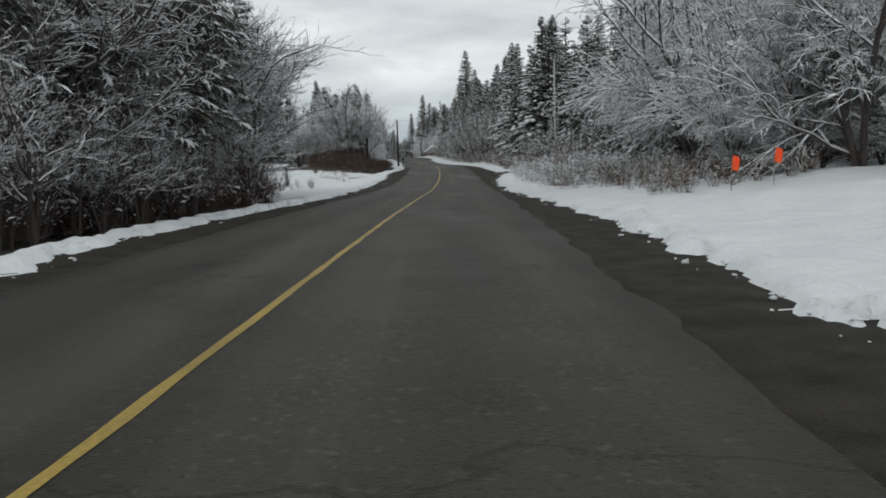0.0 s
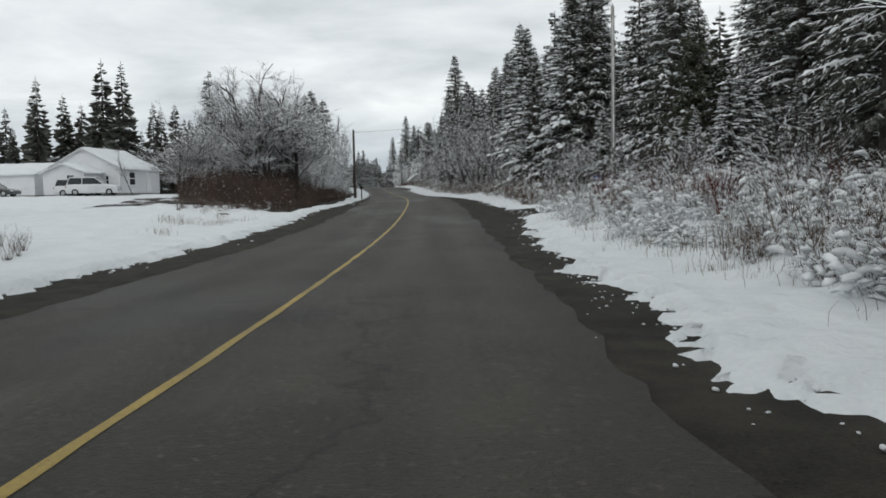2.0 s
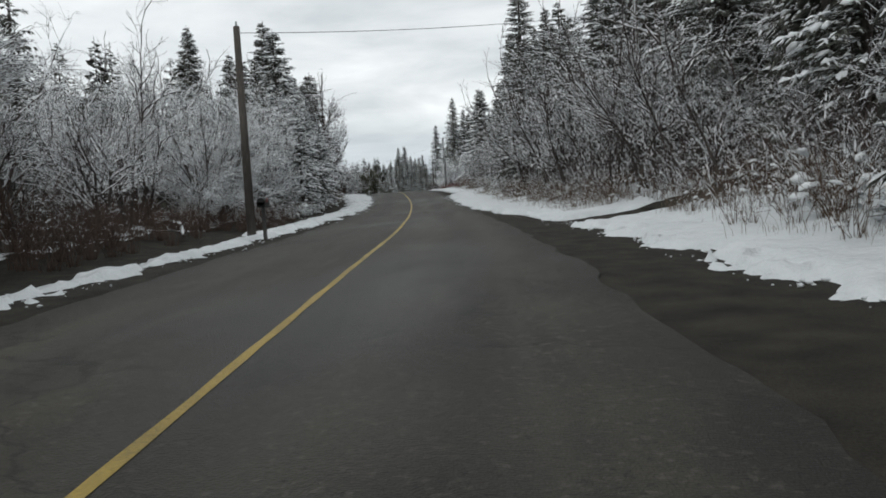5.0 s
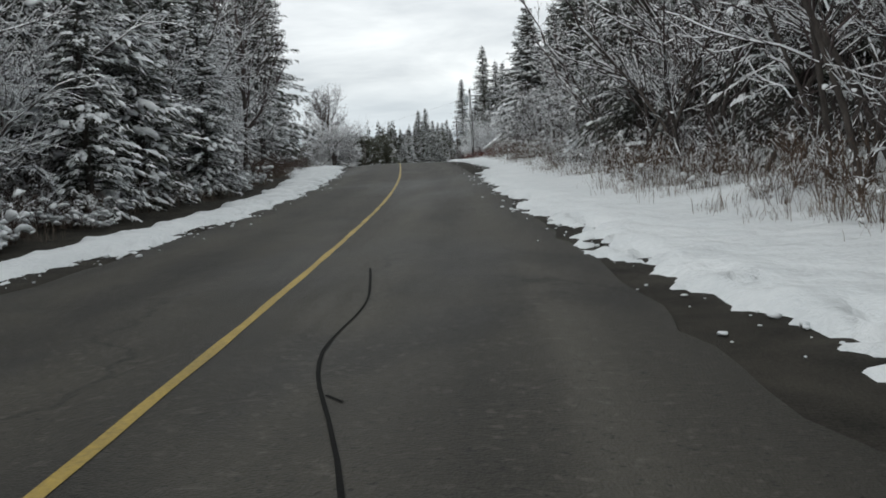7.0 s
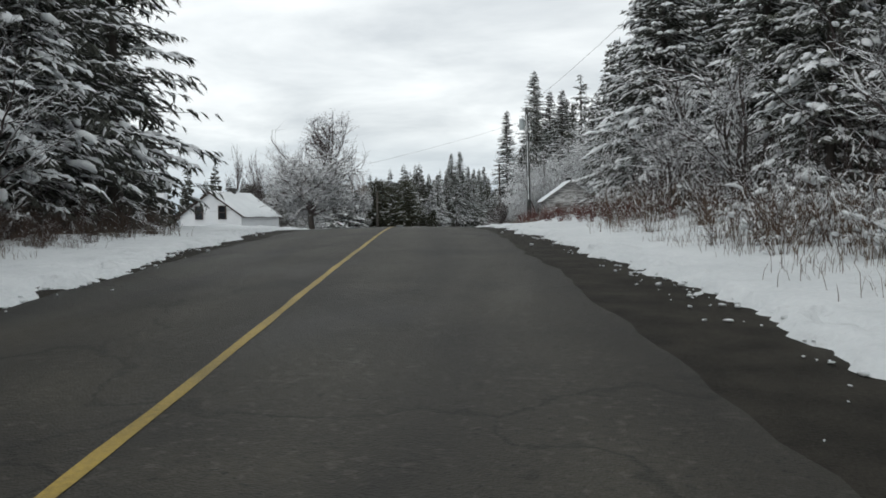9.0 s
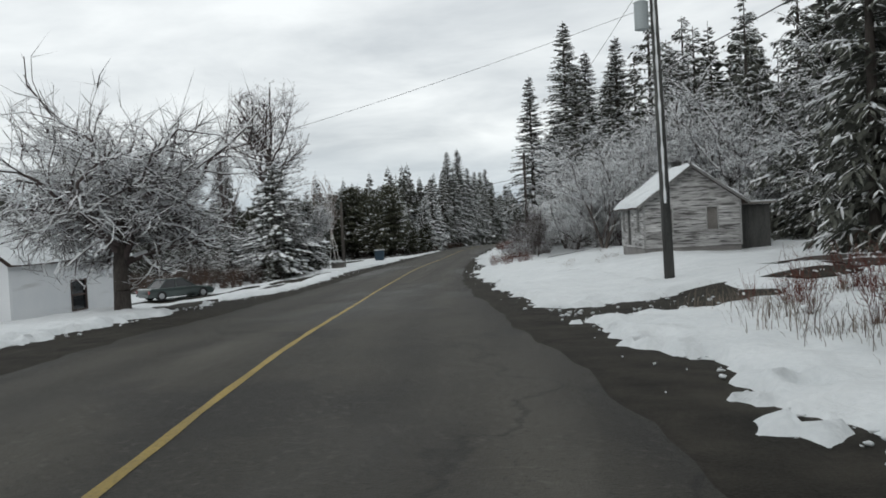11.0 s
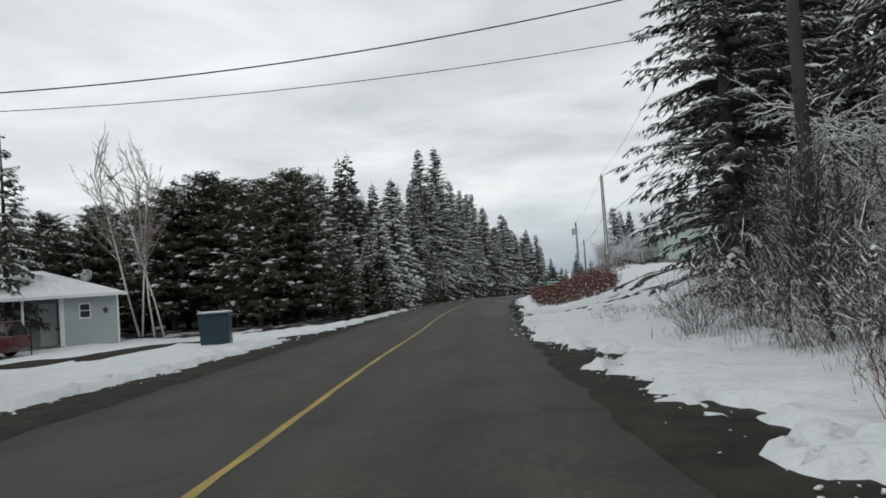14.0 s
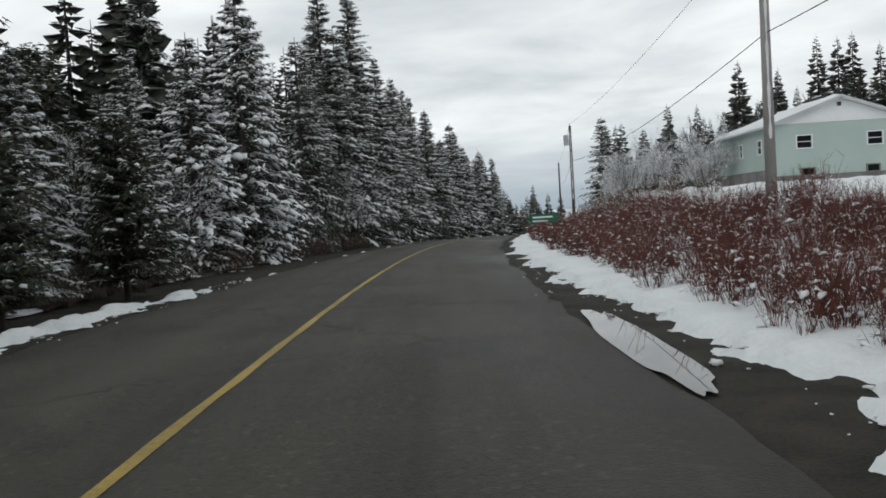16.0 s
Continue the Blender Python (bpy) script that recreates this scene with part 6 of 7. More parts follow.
# the white bungalow with its garage wing
BUNG = house("bungalow", "white bungalow with a low gabled roof under snow", (-36.8, 125.1), -8, 8.0, 9.0, 1.55, 2.9, 2.1, M_WHITE, M_TRIM,
             front=((2.6, 1.4, 0.9, 1.1, "window"), (6.6, 1.2, 0.3, 0.9, "window")), right=((2.6, 1.2, 1.3, 1.3, "window"), (6.4, 0.4, 1.1, 2.1, "door")), base_h=0.3)
WING = house("garage", "white garage wing with a wide door and snowy roof", (-44.5, 136.5), -98, 9.5, 7.2, 1.55, 2.5, 1.2, M_WHITE, M_TRIM, right=(), base_h=0.3, category="garage")
PORCH = house("porch", "small gabled white porch in front of the bungalow", (-35.6, 121.4), -8, 4.4, 3.6, 1.5, 2.45, 0.85, M_WHITE, M_TRIM, front=((2.9, 1.25, 0.75, 0.95, "window"),), base_h=0.3, category="porch")

# the grey house with its porch
GREY = tagged(new("grey_house"), "grey-sided bungalow with white corner trim and open porch", "house")
GREY.matrix_basis = pose(-37.16, 291.65, 0.4, 0, 0, 27) @ Matrix.Diagonal((0.8, 1.0, 1.0, 1.0))
bm = bmesh.new()
wall_cells(bm, 7.6, 10.6, 0.0, 2.35, [(8.55, 9.05, 1.35, 1.95)], 0, 0.14)
box(bm, 0, 7.6, 1.8, 1.94, 0, 2.35)
box(bm, 7.6, 7.74, 0.14, 1.8, 0, 2.35)
box(bm, 10.46, 10.6, 0.14, 7.5, 0, 2.35)
box(bm, 0, 10.46, 7.36, 7.5, 0, 2.35)
box(bm, 0, 0.14, 1.94, 7.36, 0, 2.35)
part("wall", bm, M_GREYSIDE, GREY)
window_unit(GREY, Matrix.Translation((8.8, -0.012, 1.35)), 0.5, 0.6, M_TRIM)
d = part("door", boxes((6.3, 7.2, 1.74, 1.795, 0.1, 2.1)), M_TRIM, GREY)
window_unit(GREY, Matrix.Translation((3.8, 1.78, 0.9)), 1.8, 1.1, M_TRIM)
for x in (0.1, 3.2, 5.5, 7.45):
    part("porch_post", boxes((x, x + 0.15, 0.02, 0.17, 0.0, 2.35), bevel=0.01), M_TRIM, GREY)
for x in (7.6, 10.52):
    part("corner_board", boxes((x, x + 0.1, -0.03, 0.0, 0, 2.35)), M_TRIM, GREY)
part("porch_floor", boxes((0, 7.6, 0, 1.8, -0.25, 0.1)), M_GREYWOOD, GREY)
bm = bmesh.new()
v = [bm.verts.new(c) for c in ((-0.5, -0.5, 2.4), (11.1, -0.5, 2.4), (11.1, 8, 2.4), (-0.5, 8, 2.4), (3.2, 3.75, 3.75), (6.4, 3.75, 3.75))]
for f in ((0, 1, 5, 4), (1, 2, 5), (2, 3, 4, 5), (3, 0, 4), (3, 2, 1, 0)):
    bm.faces.new([v[i] for i in f])
rf = part("roof", bm, M_SNOW, GREY, "low hipped roof under snow")
part("fascia", boxes((-0.5, 11.1, -0.52, -0.49, 2.28, 2.42), (11.09, 11.12, -0.5, 8, 2.28, 2.42)), M_TRIM, GREY)
# a barn star on the wall
bm = bmesh.new()
c = bm.verts.new((9.9, -0.05, 1.62))
ring = [bm.verts.new((9.9 + r * math.sin(k * math.pi / 5), -0.015, 1.62 + r * math.cos(k * math.pi / 5))) for k, r in zip(range(10), [0.22, 0.09] * 5)]
for k in range(10):
    bm.faces.new((c, ring[k], ring[(k + 1) % 10]))
part("barn_star", bm, M_DARKTRIM, GREY, "dark metal barn star")
lamp = tagged(new("yard_lamp"), "black yard lamp post with two small heads", "lamp post")
lamp.location = put(-31.6, 291.6)
part("post", tubes(((0, 0, -0.1), (0, 0, 1.45), 0.03, 0.025)), M_WIRE, lamp)
for sx in (-1, 1):
    part("lamp_head", tubes(((sx * 0.14, 0, 1.25), (sx * 0.14, 0, 1.42), 0.06, 0.035), ((0, 0, 1.3), (sx * 0.14, 0, 1.27), 0.012, 0.012)), M_WIRE, lamp)
dish = tagged(new("satellite_dish"), "grey satellite dish on a short mast behind the roof", "dish")
dish.location = (-35.0, 303.0, 3.0)
part("mast", tubes(((0, 0, -2.7), (0, 0, 0.9), 0.03, 0.03)), M_METAL, dish)
bm = bmesh.new()
bmesh.ops.create_cone(bm, cap_ends=False, segments=20, radius1=0.38, radius2=0.08, depth=0.12)
bmesh.ops.solidify(bm, geom=bm.faces[:], thickness=0.015)
ob = part("reflector", bm, M_GREYSIDE, dish, smooth=True)
ob.matrix_basis = pose(0, -0.1, 1.0, 70, 0, 0)


# ---- poles and lines ----
def pole(x, y, top, z_ground, r=0.14, m=M_POLE, lean=(0.0, 0.0), can=False, arm=False, snow=True, label="weathered wooden utility pole"):
    root = tagged(new("utility_pole"), label, "utility pole", "utility poles along the road")
    root.location = (x, y, z_ground)
    h = top - z_ground
    part("pole", tubes(((0, 0, -0.4), (lean[0], lean[1], h), r, r * 0.68), sides=14), m, root, smooth=True)
    bm = tubes(((lean[0], lean[1], h - 0.02), (lean[0], lean[1], h + 0.16), 0.045, 0.03))
    part("insulator", bm, M_GREYSIDE, root)
    if arm:
        part("crossarm", boxes((lean[0] - 0.62, lean[0] + 0.12, lean[1] - 0.05, lean[1] + 0.05, h - 0.32, h - 0.22)), m, root)
    if can:
        part("transformer", tubes(((lean[0] - 0.36, lean[1], h - 1.6), (lean[0] - 0.36, lean[1], h - 0.8), 0.21, 0.21), ((lean[0] - 0.36, lean[1], h - 0.8), (lean[0] - 0.36, lean[1], h - 0.74), 0.23, 0.12), ((lean[0] - 0.2, lean[1], h - 1.2), (lean[0], lean[1], h - 1.2), 0.04, 0.04), sides=16), M_GREYSIDE, root)
    if snow:
        bm = bmesh.new()
        k = 24
        rows = []
        for j in range(k + 1):
            u = 0.25 + 0.7 * j / k
            rr = (r * (1 - 0.32 * u)) + 0.012
            wv = 0.3 + 0.2 * math.sin(j * 1.9) * math.sin(j * 0.7)
            rows.append([bm.verts.new((lean[0] * u + rr * math.cos(a), lean[1] * u + rr * math.sin(a), h * u)) for a in (-1.75 - wv * 0.7, -1.75, -1.75 + wv * 0.7)])
        for a, b in zip(rows, rows[1:]):
            for q in (0, 1):
                bm.faces.new((a[q], a[q + 1], b[q + 1], b[q]))
        part("snow", bm, M_TREE_SNOW, root, "wind-blown snow stuck to the pole")
    return Vector((x + lean[0], y + lean[1], top))


def wire(a, b, sag, r=0.012, label="thin overhead cable strung between poles"):
    a, b = Vector(a), Vector(b)
    bag = Bag()
    n = 28
    p = np.array([a.lerp(b, k / n) - Vector((0, 0, 4 * sag * (k / n) * (1 - k / n))) for k in range(n + 1)])
    d = unit(np.gradient(p, axis=0))
    x = unit(np.cross(d, np.array([0, 0, 1.0])))
    y = np.cross(d, x)
    v = np.stack([p + (x * math.cos(q * 2.0944) + y * math.sin(q * 2.0944)) * r for q in range(3)], 1).reshape(-1, 3)
    i = np.arange(n)[:, None] * 3
    bag.add(v, np.concatenate([i + [q, (q + 1) % 3, 3 + (q + 1) % 3, 3 + q] for q in range(3)]))
    return link("overhead_cable", bag.mesh("overhead_cable"), M_WIRE, label=label, category="cable", group="overhead cables")


gz = lambda x, y: float(ground_z(x, y))
P1 = pole(13.2, 84.4, 11.4, gz(13.2, 84.4), m=M_POLE_GREY, label="tall grey utility pole at the wood's edge")
P1B = pole(10.8, 131, 11.2, gz(10.8, 131))
P1C = pole(7.1, 178, 12.4, gz(7.1, 178), m=M_POLE_GREY, label="tall grey utility pole among the spruces")
P2 = pole(-4.2, 119, 7.45, gz(-4.2, 119), 0.15, snow=False, label="dark wooden pole at the road's edge")
P3 = pole(-1.47, 226.3, 11.0, gz(-1.47, 226.3), 0.16, M_DARKWOOD, (-0.14, 0.0), can=True, label="dark utility pole streaked with snow, with a transformer")
P4 = pole(-5.8, 274, 10.0, gz(-5.8, 274), 0.15, M_BARK, arm=True, snow=False, label="utility pole with a short crossarm beside bushes")
P5 = pole(-3.85, 318.2, 9.15, gz(-3.85, 318.2), 0.16, M_POLE_GREY, label="pale grey utility pole rising from red brush")
P6 = pole(-1.6, 364, 8.7, gz(-1.6, 364), 0.15, can=True, label="utility pole with a transformer near the crest")
P6B = pole(3.5, 405, 8.0, gz(3.5, 405), 0.14, snow=False)
P7 = pole(-22.4, 273.5, 6.6, gz(-22.4, 273.5), 0.16, snow=False, label="short dark pole at the driveway")
line = [P1, P1B, P1C, P3, P4, P5, P6, P6B]
for a, b in zip(line, line[1:]):
    wire(a + Vector((0, 0, 0.15)), b + Vector((0, 0, 0.15)), 0.5, 0.009)
    wire(a - Vector((0, 0, 2.9)), b - Vector((0, 0, 2.9)), 0.6, 0.016)
wire(P7 - Vector((0, 0, 0.05)), P4 - Vector((0, 0, 2.1)), 0.45, 0.016)
wire(P7 - Vector((0, 0, 0.4)), P4 - Vector((0, 0, 3.1)), 0.35, 0.009)
wire(P7 - Vector((0, 0, 0.3)), (-33.5, 294.5, 2.7), 0.4, 0.009)
wire(P3 - Vector((0, 0, 0.9)), (-28.3, 231.3, 5.2), 0.5, 0.007)
wire(P2 - Vector((0, 0, 0.2)), P1B - Vector((0, 0, 1.6)), 0.25, 0.012)


# ---- vehicles ----
def car(name, label, x, y, z, yaw, length, width, height, paint, bonnet=0.9, tall=False, snow=True):
    root = tagged(new(name), label, "car", "parked cars")
    root.matrix_basis = pose(x, y, z, 0, 0, yaw)
    L, W, H = length, width, height
    belt = 0.60 * H if not tall else 0.62 * H
    low = 0.22
    # side outline of the lower body, from tail to nose along +y
    prof = [(-L / 2, 0.42), (-L / 2 + 0.04, belt - 0.06), (-L / 2 + 0.25, belt), (L / 2 - 1.25, belt), (L / 2 - bonnet * 0.3, belt - 0.14), (L / 2 - 0.06, belt - 0.28), (L / 2, 0.45), (L / 2 - 0.1, low), (-L / 2 + 0.15, low)]
    bm = bmesh.new()
    rows = [[bm.verts.new((sx, py, pz)) for py, pz in prof] for sx in (-W / 2, W / 2)]
    n = len(prof)
    bm.faces.new(rows[0])
    bm.faces.new(rows[1][::-1])
    for k in range(n):
        bm.faces.new((rows[0][k], rows[1][k], rows[1][(k + 1) % n], rows[0][(k + 1) % n]))
    bmesh.ops.recalc_face_normals(bm, faces=bm.faces[:])
    bmesh.ops.bevel(bm, geom=bm.edges[:], offset=0.07, segments=3, affect="EDGES", profile=0.6)
    part("body", bm, paint, root, smooth=True)
    rear = -L / 2 + (0.10 if tall else 0.75)
    cab = [(rear, belt - 0.03), (rear + (0.22 if tall else 0.55), H), (L / 2 - 2.15, H), (L / 2 - 1.35, belt - 0.03)]
    for nm, grow, mat_, z1 in (("glasshouse", 0.0, M_GLASS, 0.0), ):
        bm = bmesh.new()
        rows = []
        for sx in (-1, 1):
            rows.append([bm.verts.new((sx * (W / 2 - (0.06 if pz < H else 0.20)), py, pz - (0.05 if pz == H else 0))) for py, pz in cab])
        bm.faces.new(rows[0])
        bm.faces.new(rows[1][::-1])
        for k in range(4):
            bm.faces.new((rows[0][k], rows[1][k], rows[1][(k + 1) % 4], rows[0][(k + 1) % 4]))
        bmesh.ops.recalc_face_normals(bm, faces=bm.faces[:])
        part(nm, bm, mat_, root)
    bm = bmesh.new()
    box(bm, -W / 2 + 0.17, W / 2 - 0.17, cab[1][0] - 0.06, cab[2][0] + 0.08, H - 0.07, H, bevel=0.03)
    part("car_roof", bm, paint, root, smooth=True)
    if snow:
        part("roof_snow", boxes((-W / 2 + 0.22, W / 2 - 0.22, cab[1][0], cab[2][0], H + 0.003, H + 0.05), bevel=0.02), M_SNOW, root)
    for sx in (-1, 1):
        for k, (py, lean_) in enumerate(((cab[1][0] + 0.0, 0), ((cab[1][0] + cab[2][0]) / 2, 0), (cab[2][0], 0))):
            by = {0: cab[0][0], 1: py, 2: cab[3][0]}[k]
            part("pillar", tubes(((sx * (W / 2 - 0.05), by, belt - 0.03), (sx * (W / 2 - 0.19), py, H - 0.05), 0.045, 0.035), sides=6), paint, root)
        for py in (-L / 2 + 0.85, L / 2 - 0.85):
            wh = part("wheel", tubes(((sx * (W / 2 - 0.19), py, 0.32), (sx * (W / 2 + 0.015), py, 0.32), 0.32, 0.32), sides=24), M_TYRE, root)
            part("rim", tubes(((sx * (W / 2 + 0.0), py, 0.32), (sx * (W / 2 + 0.03), py, 0.32), 0.20, 0.17), sides=16), M_METAL, wh)
        part("tail_light", boxes((sx * W / 2 - 0.12 * (sx > 0) - 0.02, sx * W / 2 + 0.12 * (sx < 0) + 0.02, -L / 2 - 0.015, -L / 2 + 0.06, belt - 0.32, belt - 0.14), bevel=0.01), M_CAR_RED, root)
        part("headlight", boxes((sx * W / 2 - 0.30 * (sx > 0) - 0.02, sx * W / 2 + 0.30 * (sx < 0) + 0.02, L / 2 - 0.14, L / 2 - 0.02, 0.50, 0.62), bevel=0.01), M_METAL, root)
    part("bumper", boxes((-W / 2 + 0.03, W / 2 - 0.03, -L / 2 - 0.05, -L / 2 + 0.08, 0.30, 0.46), bevel=0.03), paint, root)
    return root


car("parked_car", "dark green saloon car parked beside the lane", -28.8, 252.4, gz(-28.8, 252.4) + 0.03, -38, 4.6, 1.75, 1.38, M_CAR_GREEN, snow=False)
car("parked_suv", "silver sport utility vehicle parked before the bungalow", -29.4, 118.4, gz(-29.4, 118.4) + 0.03, -82, 4.8, 1.85, 1.75, M_CAR_SILVER, tall=True)
car("parked_suv", "pale grey sport utility vehicle half hidden by another", -31.6, 120.6, gz(-31.6, 120.6) + 0.03, -82, 4.6, 1.85, 1.68, M_CAR_SILVER, tall=True)
car("parked_car", "black saloon car parked by the garage", -39.5, 119.5, gz(-39.5, 119.5) + 0.03, -95, 4.5, 1.75, 1.42, M_CAR_BLACK)
car("parked_hatchback", "dark red hatchback parked in the driveway", -33.9, 291.0, gz(-33.9, 291.0) + 0.03, 95, 4.2, 1.75, 1.5, M_CAR_DARKRED, tall=True, snow=False)


# ---- roadside things ----
bin_ = tagged(new("garbage_box"), "dark blue garbage box with snow on its lid at the driveway", "garbage box")
bin_.matrix_basis = pose(-21.3, 285.2, gz(-21.3, 285.2) + 0.02, 0, 0, 8)
bm = bmesh.new()
box(bm, -0.5, 0.5, -0.36, 0.36, 0.0, 1.08, bevel=0.03)
for v in bm.verts:
    k = 1 - 0.10 * (1 - v.co.z / 1.08)
    v.co.x *= k
    v.co.y *= k
part("body", bm, M_BLUE, bin_)
part("lid", boxes((-0.53, 0.53, -0.39, 0.39, 1.082, 1.15), bevel=0.015), M_BLUE, bin_)
part("snow", boxes((-0.51, 0.51, -0.37, 0.37, 1.152, 1.215), bevel=0.025), M_SNOW, bin_)
part("peg", boxes((0.54, 0.59, -0.30, -0.25, 0.0, 0.5)), M_GREYWOOD, bin_)
crate = tagged(new("wooden_box"), "low grey wooden box with snow on top beside a pole", "box")
crate.matrix_basis = pose(-22.2, 270.4, gz(-22.2, 270.4) + 0.02, 0, 0, 10) @ Matrix.Diagonal((0.86, 0.9, 0.9, 1.0))
for k in range(5):
    part("plank", boxes((-0.65, 0.65, -0.42, -0.39, 0.005 + k * 0.135, 0.13 + k * 0.135), bevel=0.006), M_GREYWOOD, crate)
    part("plank", boxes((0.62, 0.65, -0.385, 0.40, 0.005 + k * 0.135, 0.13 + k * 0.135), bevel=0.006), M_GREYWOOD, crate)
    part("plank", boxes((-0.65, -0.62, -0.385, 0.40, 0.005 + k * 0.135, 0.13 + k * 0.135), bevel=0.006), M_GREYWOOD, crate)
part("back", boxes((-0.62, 0.62, 0.37, 0.40, 0.0, 0.68)), M_GREYWOOD, crate)
part("lid", boxes((-0.68, 0.68, -0.46, 0.43, 0.685, 0.72)), M_GREYWOOD, crate)
part("snow", boxes((-0.66, 0.66, -0.44, 0.41, 0.722, 0.81), bevel=0.03), M_SNOW, crate)

sgn_ = tagged(new("number_sign"), "small blue number sign on a dark post in the snow", "sign")
sgn_.matrix_basis = pose(12.75, 86.0, gz(12.75, 86.0), 0, 0, -8)
part("post", boxes((-0.03, 0.03, 0.0, 0.05, -0.2, 1.25)), M_DARKWOOD, sgn_)
pn = part("panel", boxes((-0.34, 0.16, -0.03, -0.005, 0.95, 1.22), bevel=0.008), M_SIGNBLUE, sgn_)
for k in range(4):
    part("bar", boxes((-0.29 + k * 0.105, -0.23 + k * 0.105, -0.035, -0.0305, 1.01, 1.16)), M_TRIM, pn)

mb = tagged(new("mailbox"), "dark rural mailbox on a wooden post by the road", "mailbox")
mb.matrix_basis = pose(-3.5, 118.0, gz(-3.5, 118.0), 0, 0, 0)
part("post", boxes((-0.05, 0.05, -0.05, 0.05, -0.2, 1.0)), M_DARKWOOD, mb)
bm = bmesh.new()
tube(bm, (0, -0.28, 1.17), (0, 0.28, 1.17), 0.13, 0.13, 14)
box(bm, -0.13, 0.13, -0.28, 0.28, 1.0, 1.17)
part("box", bm, M_WIRE, mb)
part("flag", boxes((0.135, 0.15, -0.1, 0.0, 1.15, 1.3)), M_CAR_RED, mb)

gs = tagged(new("road_sign"), "green road name sign on two posts at the crest", "sign")
gs.matrix_basis = pose(-5.7, 352, gz(-5.7, 352), 0, 0, 0)
for sx in (-0.7, 0.7):
    part("post", boxes((sx - 0.05, sx + 0.05, 0.0, 0.09, -0.2, 1.5)), M_GREYWOOD, gs)
pn = part("panel", boxes((-0.95, 0.95, -0.04, -0.005, 0.85, 1.5), bevel=0.01), M_SIGNGREEN, gs)
for k in range(2):
    part("bar", boxes((-0.75, 0.6 - 0.3 * k, -0.045, -0.0405, 1.24 - 0.26 * k, 1.34 - 0.26 * k)), M_TRIM, pn)

for x, y in ((8.95, 24.0), (10.05, 23.6)):
    fl = tagged(new("marker_flag"), "fluorescent orange flagging tied to a thin stake", "marker", "orange markers")
    fl.location = put(x, y)
    part("stake", tubes(((0, 0, -0.1), (0, 0, 1.15), 0.012, 0.01)), M_GREYWOOD, fl)
    bm = bmesh.new()
    bmesh.ops.create_grid(bm, x_segments=5, y_segments=7, size=0.5)
    for v in bm.verts:
        v.co = Vector((0.02 + (v.co.x + 0.5) * 0.20, -0.02 + 0.04 * math.sin(v.co.x * 7 + v.co.y * 5), 0.62 + (v.co.y + 0.5) * 0.42 - (v.co.x + 0.5) * 0.06))
    bmesh.ops.solidify(bm, geom=bm.faces[:], thickness=0.004)
    part("flagging", bm, M_ORANGE, fl)


# ---- driveways beyond the verge, wheel tracks, puddles and loose snow ----
def ribbon(name, pts, half, mat_, label, lift=0.025, category="driveway", ragged=0.25):
    pts = np.array(pts, float)
    t = np.concatenate([[0], np.cumsum(np.linalg.norm(np.diff(pts, axis=0), axis=1))])
    q = np.arange(0, t[-1], 0.3)
    x, y = np.interp(q, t, pts[:, 0]), np.interp(q, t, pts[:, 1])
    k = np.hanning(13) / np.hanning(13).sum()
    x, y = (np.convolve(np.pad(a, 6, mode="edge"), k, "valid") for a in (x, y))
    d = unit(np.stack([np.gradient(x), np.gradient(y)], 1))
    cs = np.linspace(-1, 1, 7)
    W2 = half * (1 + ragged * np.stack([wob(x, y, 3.0, 1) + 0.5 * wob(x, y, 0.9, 2), wob(x, y, 2.3, 5) + 0.5 * wob(x, y, 0.8, 4)], 1))
    S = np.where(cs[None] < 0, cs[None] * W2[:, :1], cs[None] * W2[:, 1:])
    X, Y = x[:, None] - d[:, 1:] * S, y[:, None] + d[:, :1] * S
    return link(name, grid_mesh(name, X, Y, ground_z(X, Y) + lift - 0.03 * np.abs(cs[None]) ** 3), mat_, label=label, category=category, kind="structure")


ribbon("driveway_1", [(10.2, 81.5), (12, 82), (22, 84.5), (34, 88)], 1.2, M_GRAVEL, "dark wet driveway leading into the woods")
ribbon("driveway_2", [(8.5, 118.7), (16, 120.5), (26, 122)], 1.5, M_GRAVEL, "dark gravel side lane")
ribbon("driveway_3", [(-22.5, 288.3), (-32, 286), (-45, 285)], 1.5, M_GRAVEL, "dark wet driveway before the grey house")
ribbon("driveway_6", [(-32, 249.6), (-28.2, 251.6), (-25.4, 253.1), (-22.6, 254.9), (-21.0, 257.2), (-20.2, 262.0)], 0.6, M_GRAVEL, "dark wet lane beside the verge")
ribbon("driveway_5", [(-5.0, 259.7), (-1, 260.1), (2.2, 260.4)], 0.16, M_GRAVEL, "thin dark melted track across the snow", ragged=0.7)
ribbon("driveway_4", [(-0.5, 219.1), (6, 221), (16, 222)], 1.0, M_GRAVEL, "half snow-covered gravel lane")
up = [(-11.0, 296.4), (-9.0, 297.0), (-7.0, 297.8), (-6.0, 299.4), (-5.4, 301.6), (-4.8, 304), (-3.8, 305.9), (-2.0, 307.2), (1.5, 308.6), (6, 312), (9.5, 320), (12.5, 329), (17, 335)]
for k in (-0.75, 0.75):
    pts = np.array(up, float)
    d = unit(np.gradient(pts, axis=0))
    pts, d = pts[3:], d[3:]
    ribbon("wheel_track_%d" % (1 if k < 0 else 2), np.stack([pts[:, 0] - d[:, 1] * k, pts[:, 1] + d[:, 0] * k], 1), 0.36, M_GRAVEL, "muddy wheel track up to the mint house", ragged=0.45)
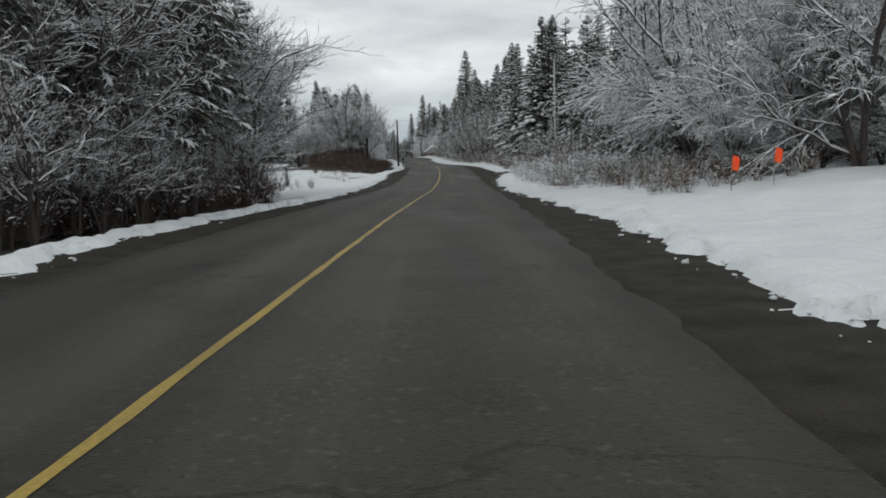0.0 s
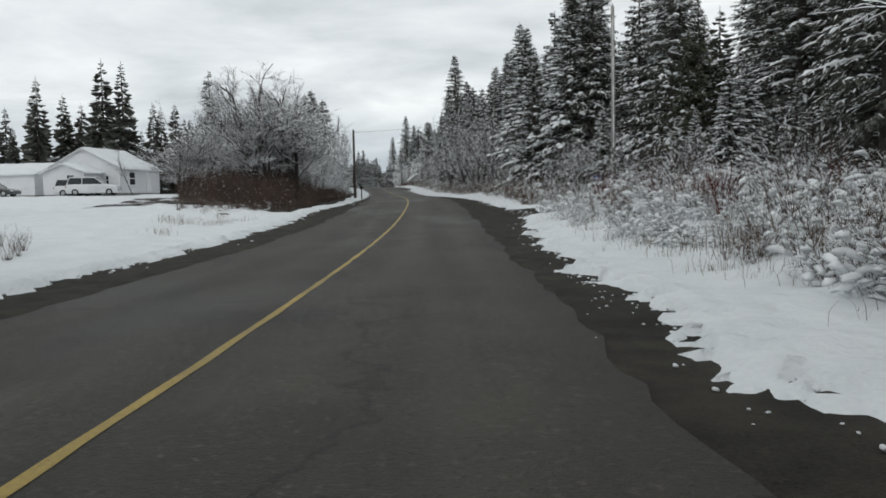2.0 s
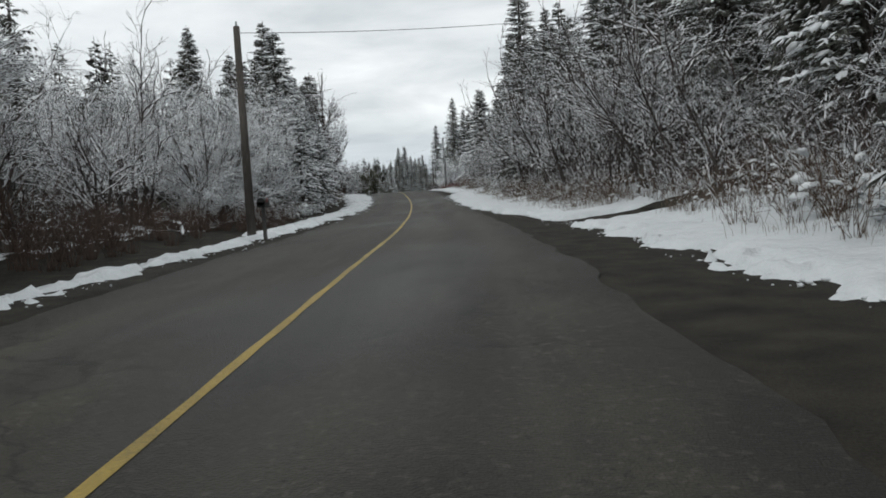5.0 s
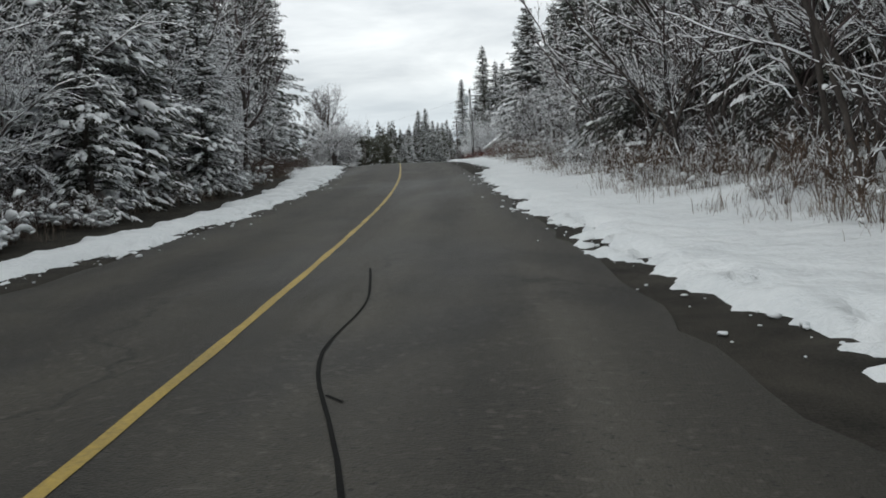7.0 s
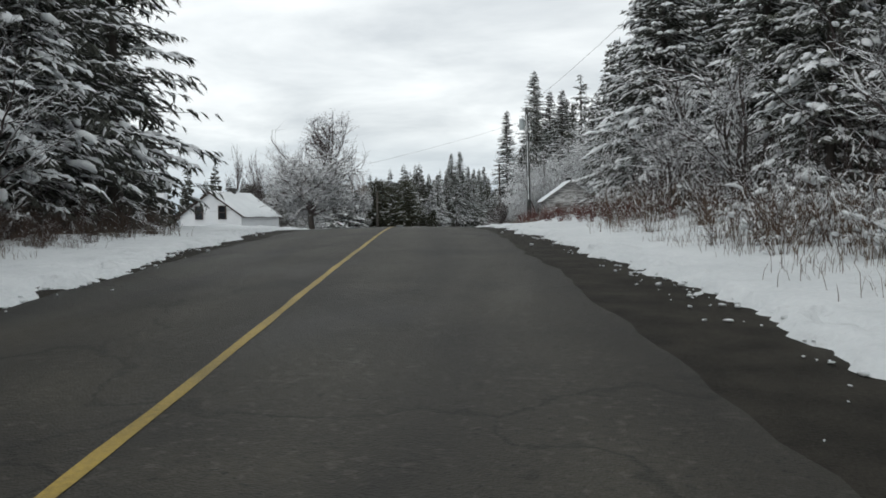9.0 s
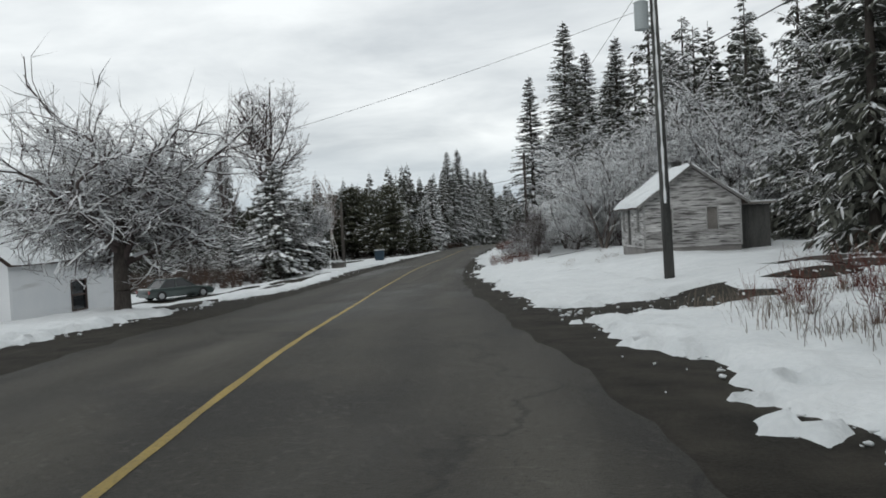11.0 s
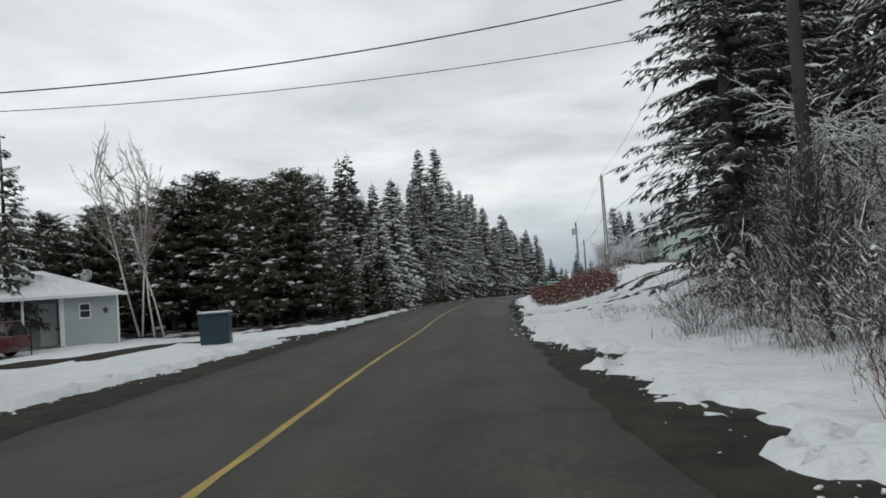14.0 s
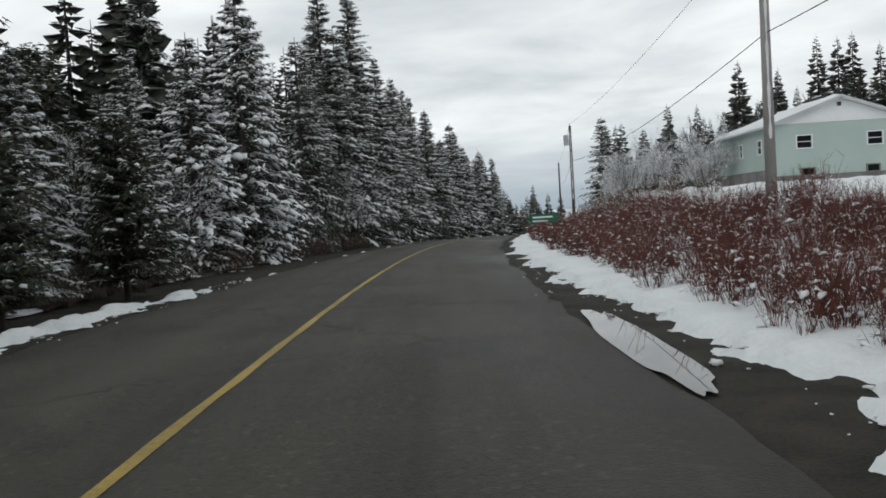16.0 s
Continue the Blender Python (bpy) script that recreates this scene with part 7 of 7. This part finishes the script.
for i, s in enumerate((1.4, 2.2, 3.0, 3.7)):
    ribbon("wheel_track_%d" % (3 + i), [(off(297, 9.2), 292.3 + s), (-2.5, 293.0 + s), (1.5, 294 + s), (8, 296 + s)], 0.14, M_GRAVEL, "faint wheel track in the snow", ragged=0.6)


def puddle(x, y, rx, ry, turn, seed):
    g = np.random.default_rng(seed)
    bm = bmesh.new()
    n = 48
    ring = []
    for k in range(n):
        a = k * 2 * math.pi / n
        r = 1 + 0.15 * math.sin(2 * a + seed) + 0.06 * math.sin(5 * a + 2 * seed) + 0.05 * math.sin(9 * a)
        px, py = rx * r * math.cos(a), ry * r * math.sin(a)
        ring.append(bm.verts.new((x + px * math.cos(turn) - py * math.sin(turn), y + px * math.sin(turn) + py * math.cos(turn), float(road_z(y + py)) + 0.022)))
    bm.faces.new(ring)
    tagged(part("puddle", bm, M_PUDDLE, None), "still meltwater puddle at the road's edge", "puddle", "", "structure")


for pts, w in (([(0.15, 138.4), (0.45, 136.6), (0.62, 135.3), (0.42, 134.2), (0.66, 133.1), (1.07, 132.1), (1.2, 131.2), (1.45, 130.2)], 0.012), ([(0.66, 133.1), (0.9, 132.7), (1.3, 132.6)], 0.010)):
    seal = ribbon("tar_seal", pts, w, M_TAR, "dark tar repair winding over the road", ragged=0.6, category="road repair")
    co = np.empty(len(seal.data.vertices) * 3)
    seal.data.vertices.foreach_get("co", co)
    co = co.reshape(-1, 3)
    co[:, 2] = road_z(co[:, 1]) + 0.012 + 0.05 * (1 - ((co[:, 0] - line_x(co[:, 1])) / 3.4) ** 2) + 0.005
    seal.data.vertices.foreach_set("co", co.ravel())


puddle(-10.85, 293.1, 0.26, 0.42, -0.5, 1)
puddle(-10.95, 295.5, 0.13, 0.62, 0.2, 3)
puddle(-11.05, 304.2, 0.22, 2.9, -0.03, 2)

# fallen trunks lying on the verge under snow
for x0, y0, x1, y1, r, up0 in ((5.0, 169.5, 6.9, 158.5, 0.12, 0.75), (5.6, 171.0, 8.5, 163.0, 0.09, 0.9), (7.2, 137.0, 9.6, 131.5, 0.08, 0.5), (-6.3, 118.6, -8.9, 124.5, 0.07, 0.3)):
    log = tagged(new("fallen_log"), "fallen bare trunk with snow lying along it", "log", "fallen logs on the verge")
    a, b = Vector(put(x0, y0, 0.10 + r)), Vector(put(x1, y1, up0))
    mid = (a + b) / 2 + Vector((0.15, 0.1, 0.12))
    part("trunk", tubes((a, mid, r * 0.7, r * 0.9), (mid, b, r * 0.9, r), sides=8), M_BARK, log)
    lift = Vector((0, 0, r * 0.75))
    part("snow", tubes((a + lift, mid + lift, r * 0.6, r * 0.8), (mid + lift, b + lift, r * 0.8, r * 0.85), sides=8), M_SNOW, log)
    for k, u in enumerate((0.35, 0.6, 0.8)):
        q = a.lerp(b, u) + Vector((0, 0, 0.08))
        part("branch", tubes((q, q + Vector((0.5 - 0.35 * k, 0.4 * (k - 1), 0.35)), r * 0.35, r * 0.12), sides=6), M_BARK, log)

# crumbs of snow along the edges
g = np.random.default_rng(77)
bag = Bag()
P = []
for y0, y1, s0, s1, n in ((172, 206, 4.2, 5.2, 260), (213, 222, 4.4, 8.0, 170), (252, 264, 4.0, 4.8, 80), (275, 291, 3.7, 4.5, 130), (288, 300, 4.6, 9.5, 320), (138, 158, 3.8, 4.4, 90), (74, 84, 5.5, 8, 40), (30, 60, 4.0, 4.6, 60), (-2, 24, 4.9, 5.4, 60), (286, 292, -7.0, -5.5, 30), (262, 282, -6.2, -5.2, 60), (230, 262, -5.2, -4.3, 90)):
    yy, ss = g.uniform(y0, y1, n), g.uniform(s0, s1, n)
    xx = ss + line_x(yy)
    zz = np.where(np.abs(ss) > 5.0, ground_z(xx, yy) - 0.03, road_z(yy) - 0.012)
    P.append(np.stack([xx, yy, zz + 0.015], 1))
for sgn, edge in ((1, EDGE_R), (-1, EDGE_L)):
    yy = g.uniform(4, 318, 2600)
    ss = np.interp(yy, *edge) - np.abs(g.normal(0, 0.38, 2600)) + 0.35
    xx = sgn * ss + line_x(yy)
    zz = np.where(ss > 5.0, ground_z(xx, yy) - 0.03, np.where(ss < 3.35, road_z(yy) + 0.012, road_z(yy) - 0.012))
    P.append(np.stack([xx, yy, zz + 0.012], 1))
P = np.concatenate(P)
n = len(P)
a = g.uniform(0, 6.28, n)
d = np.stack([np.cos(a), np.sin(a), 0 * a], 1)
L = 0.025 + 0.10 * g.random(n) ** 2.4
lumps(bag, P + np.array([0, 0, 0.01]), d, L, L * g.uniform(0.5, 0.9, n), L * g.uniform(0.12, 0.28, n), 0.0, 5)
link("loose_snow", bag.mesh("loose_snow"), M_SNOW, label="loose crumbs of ploughed snow on the shoulder", category="snow", kind="stuff", smooth=True)
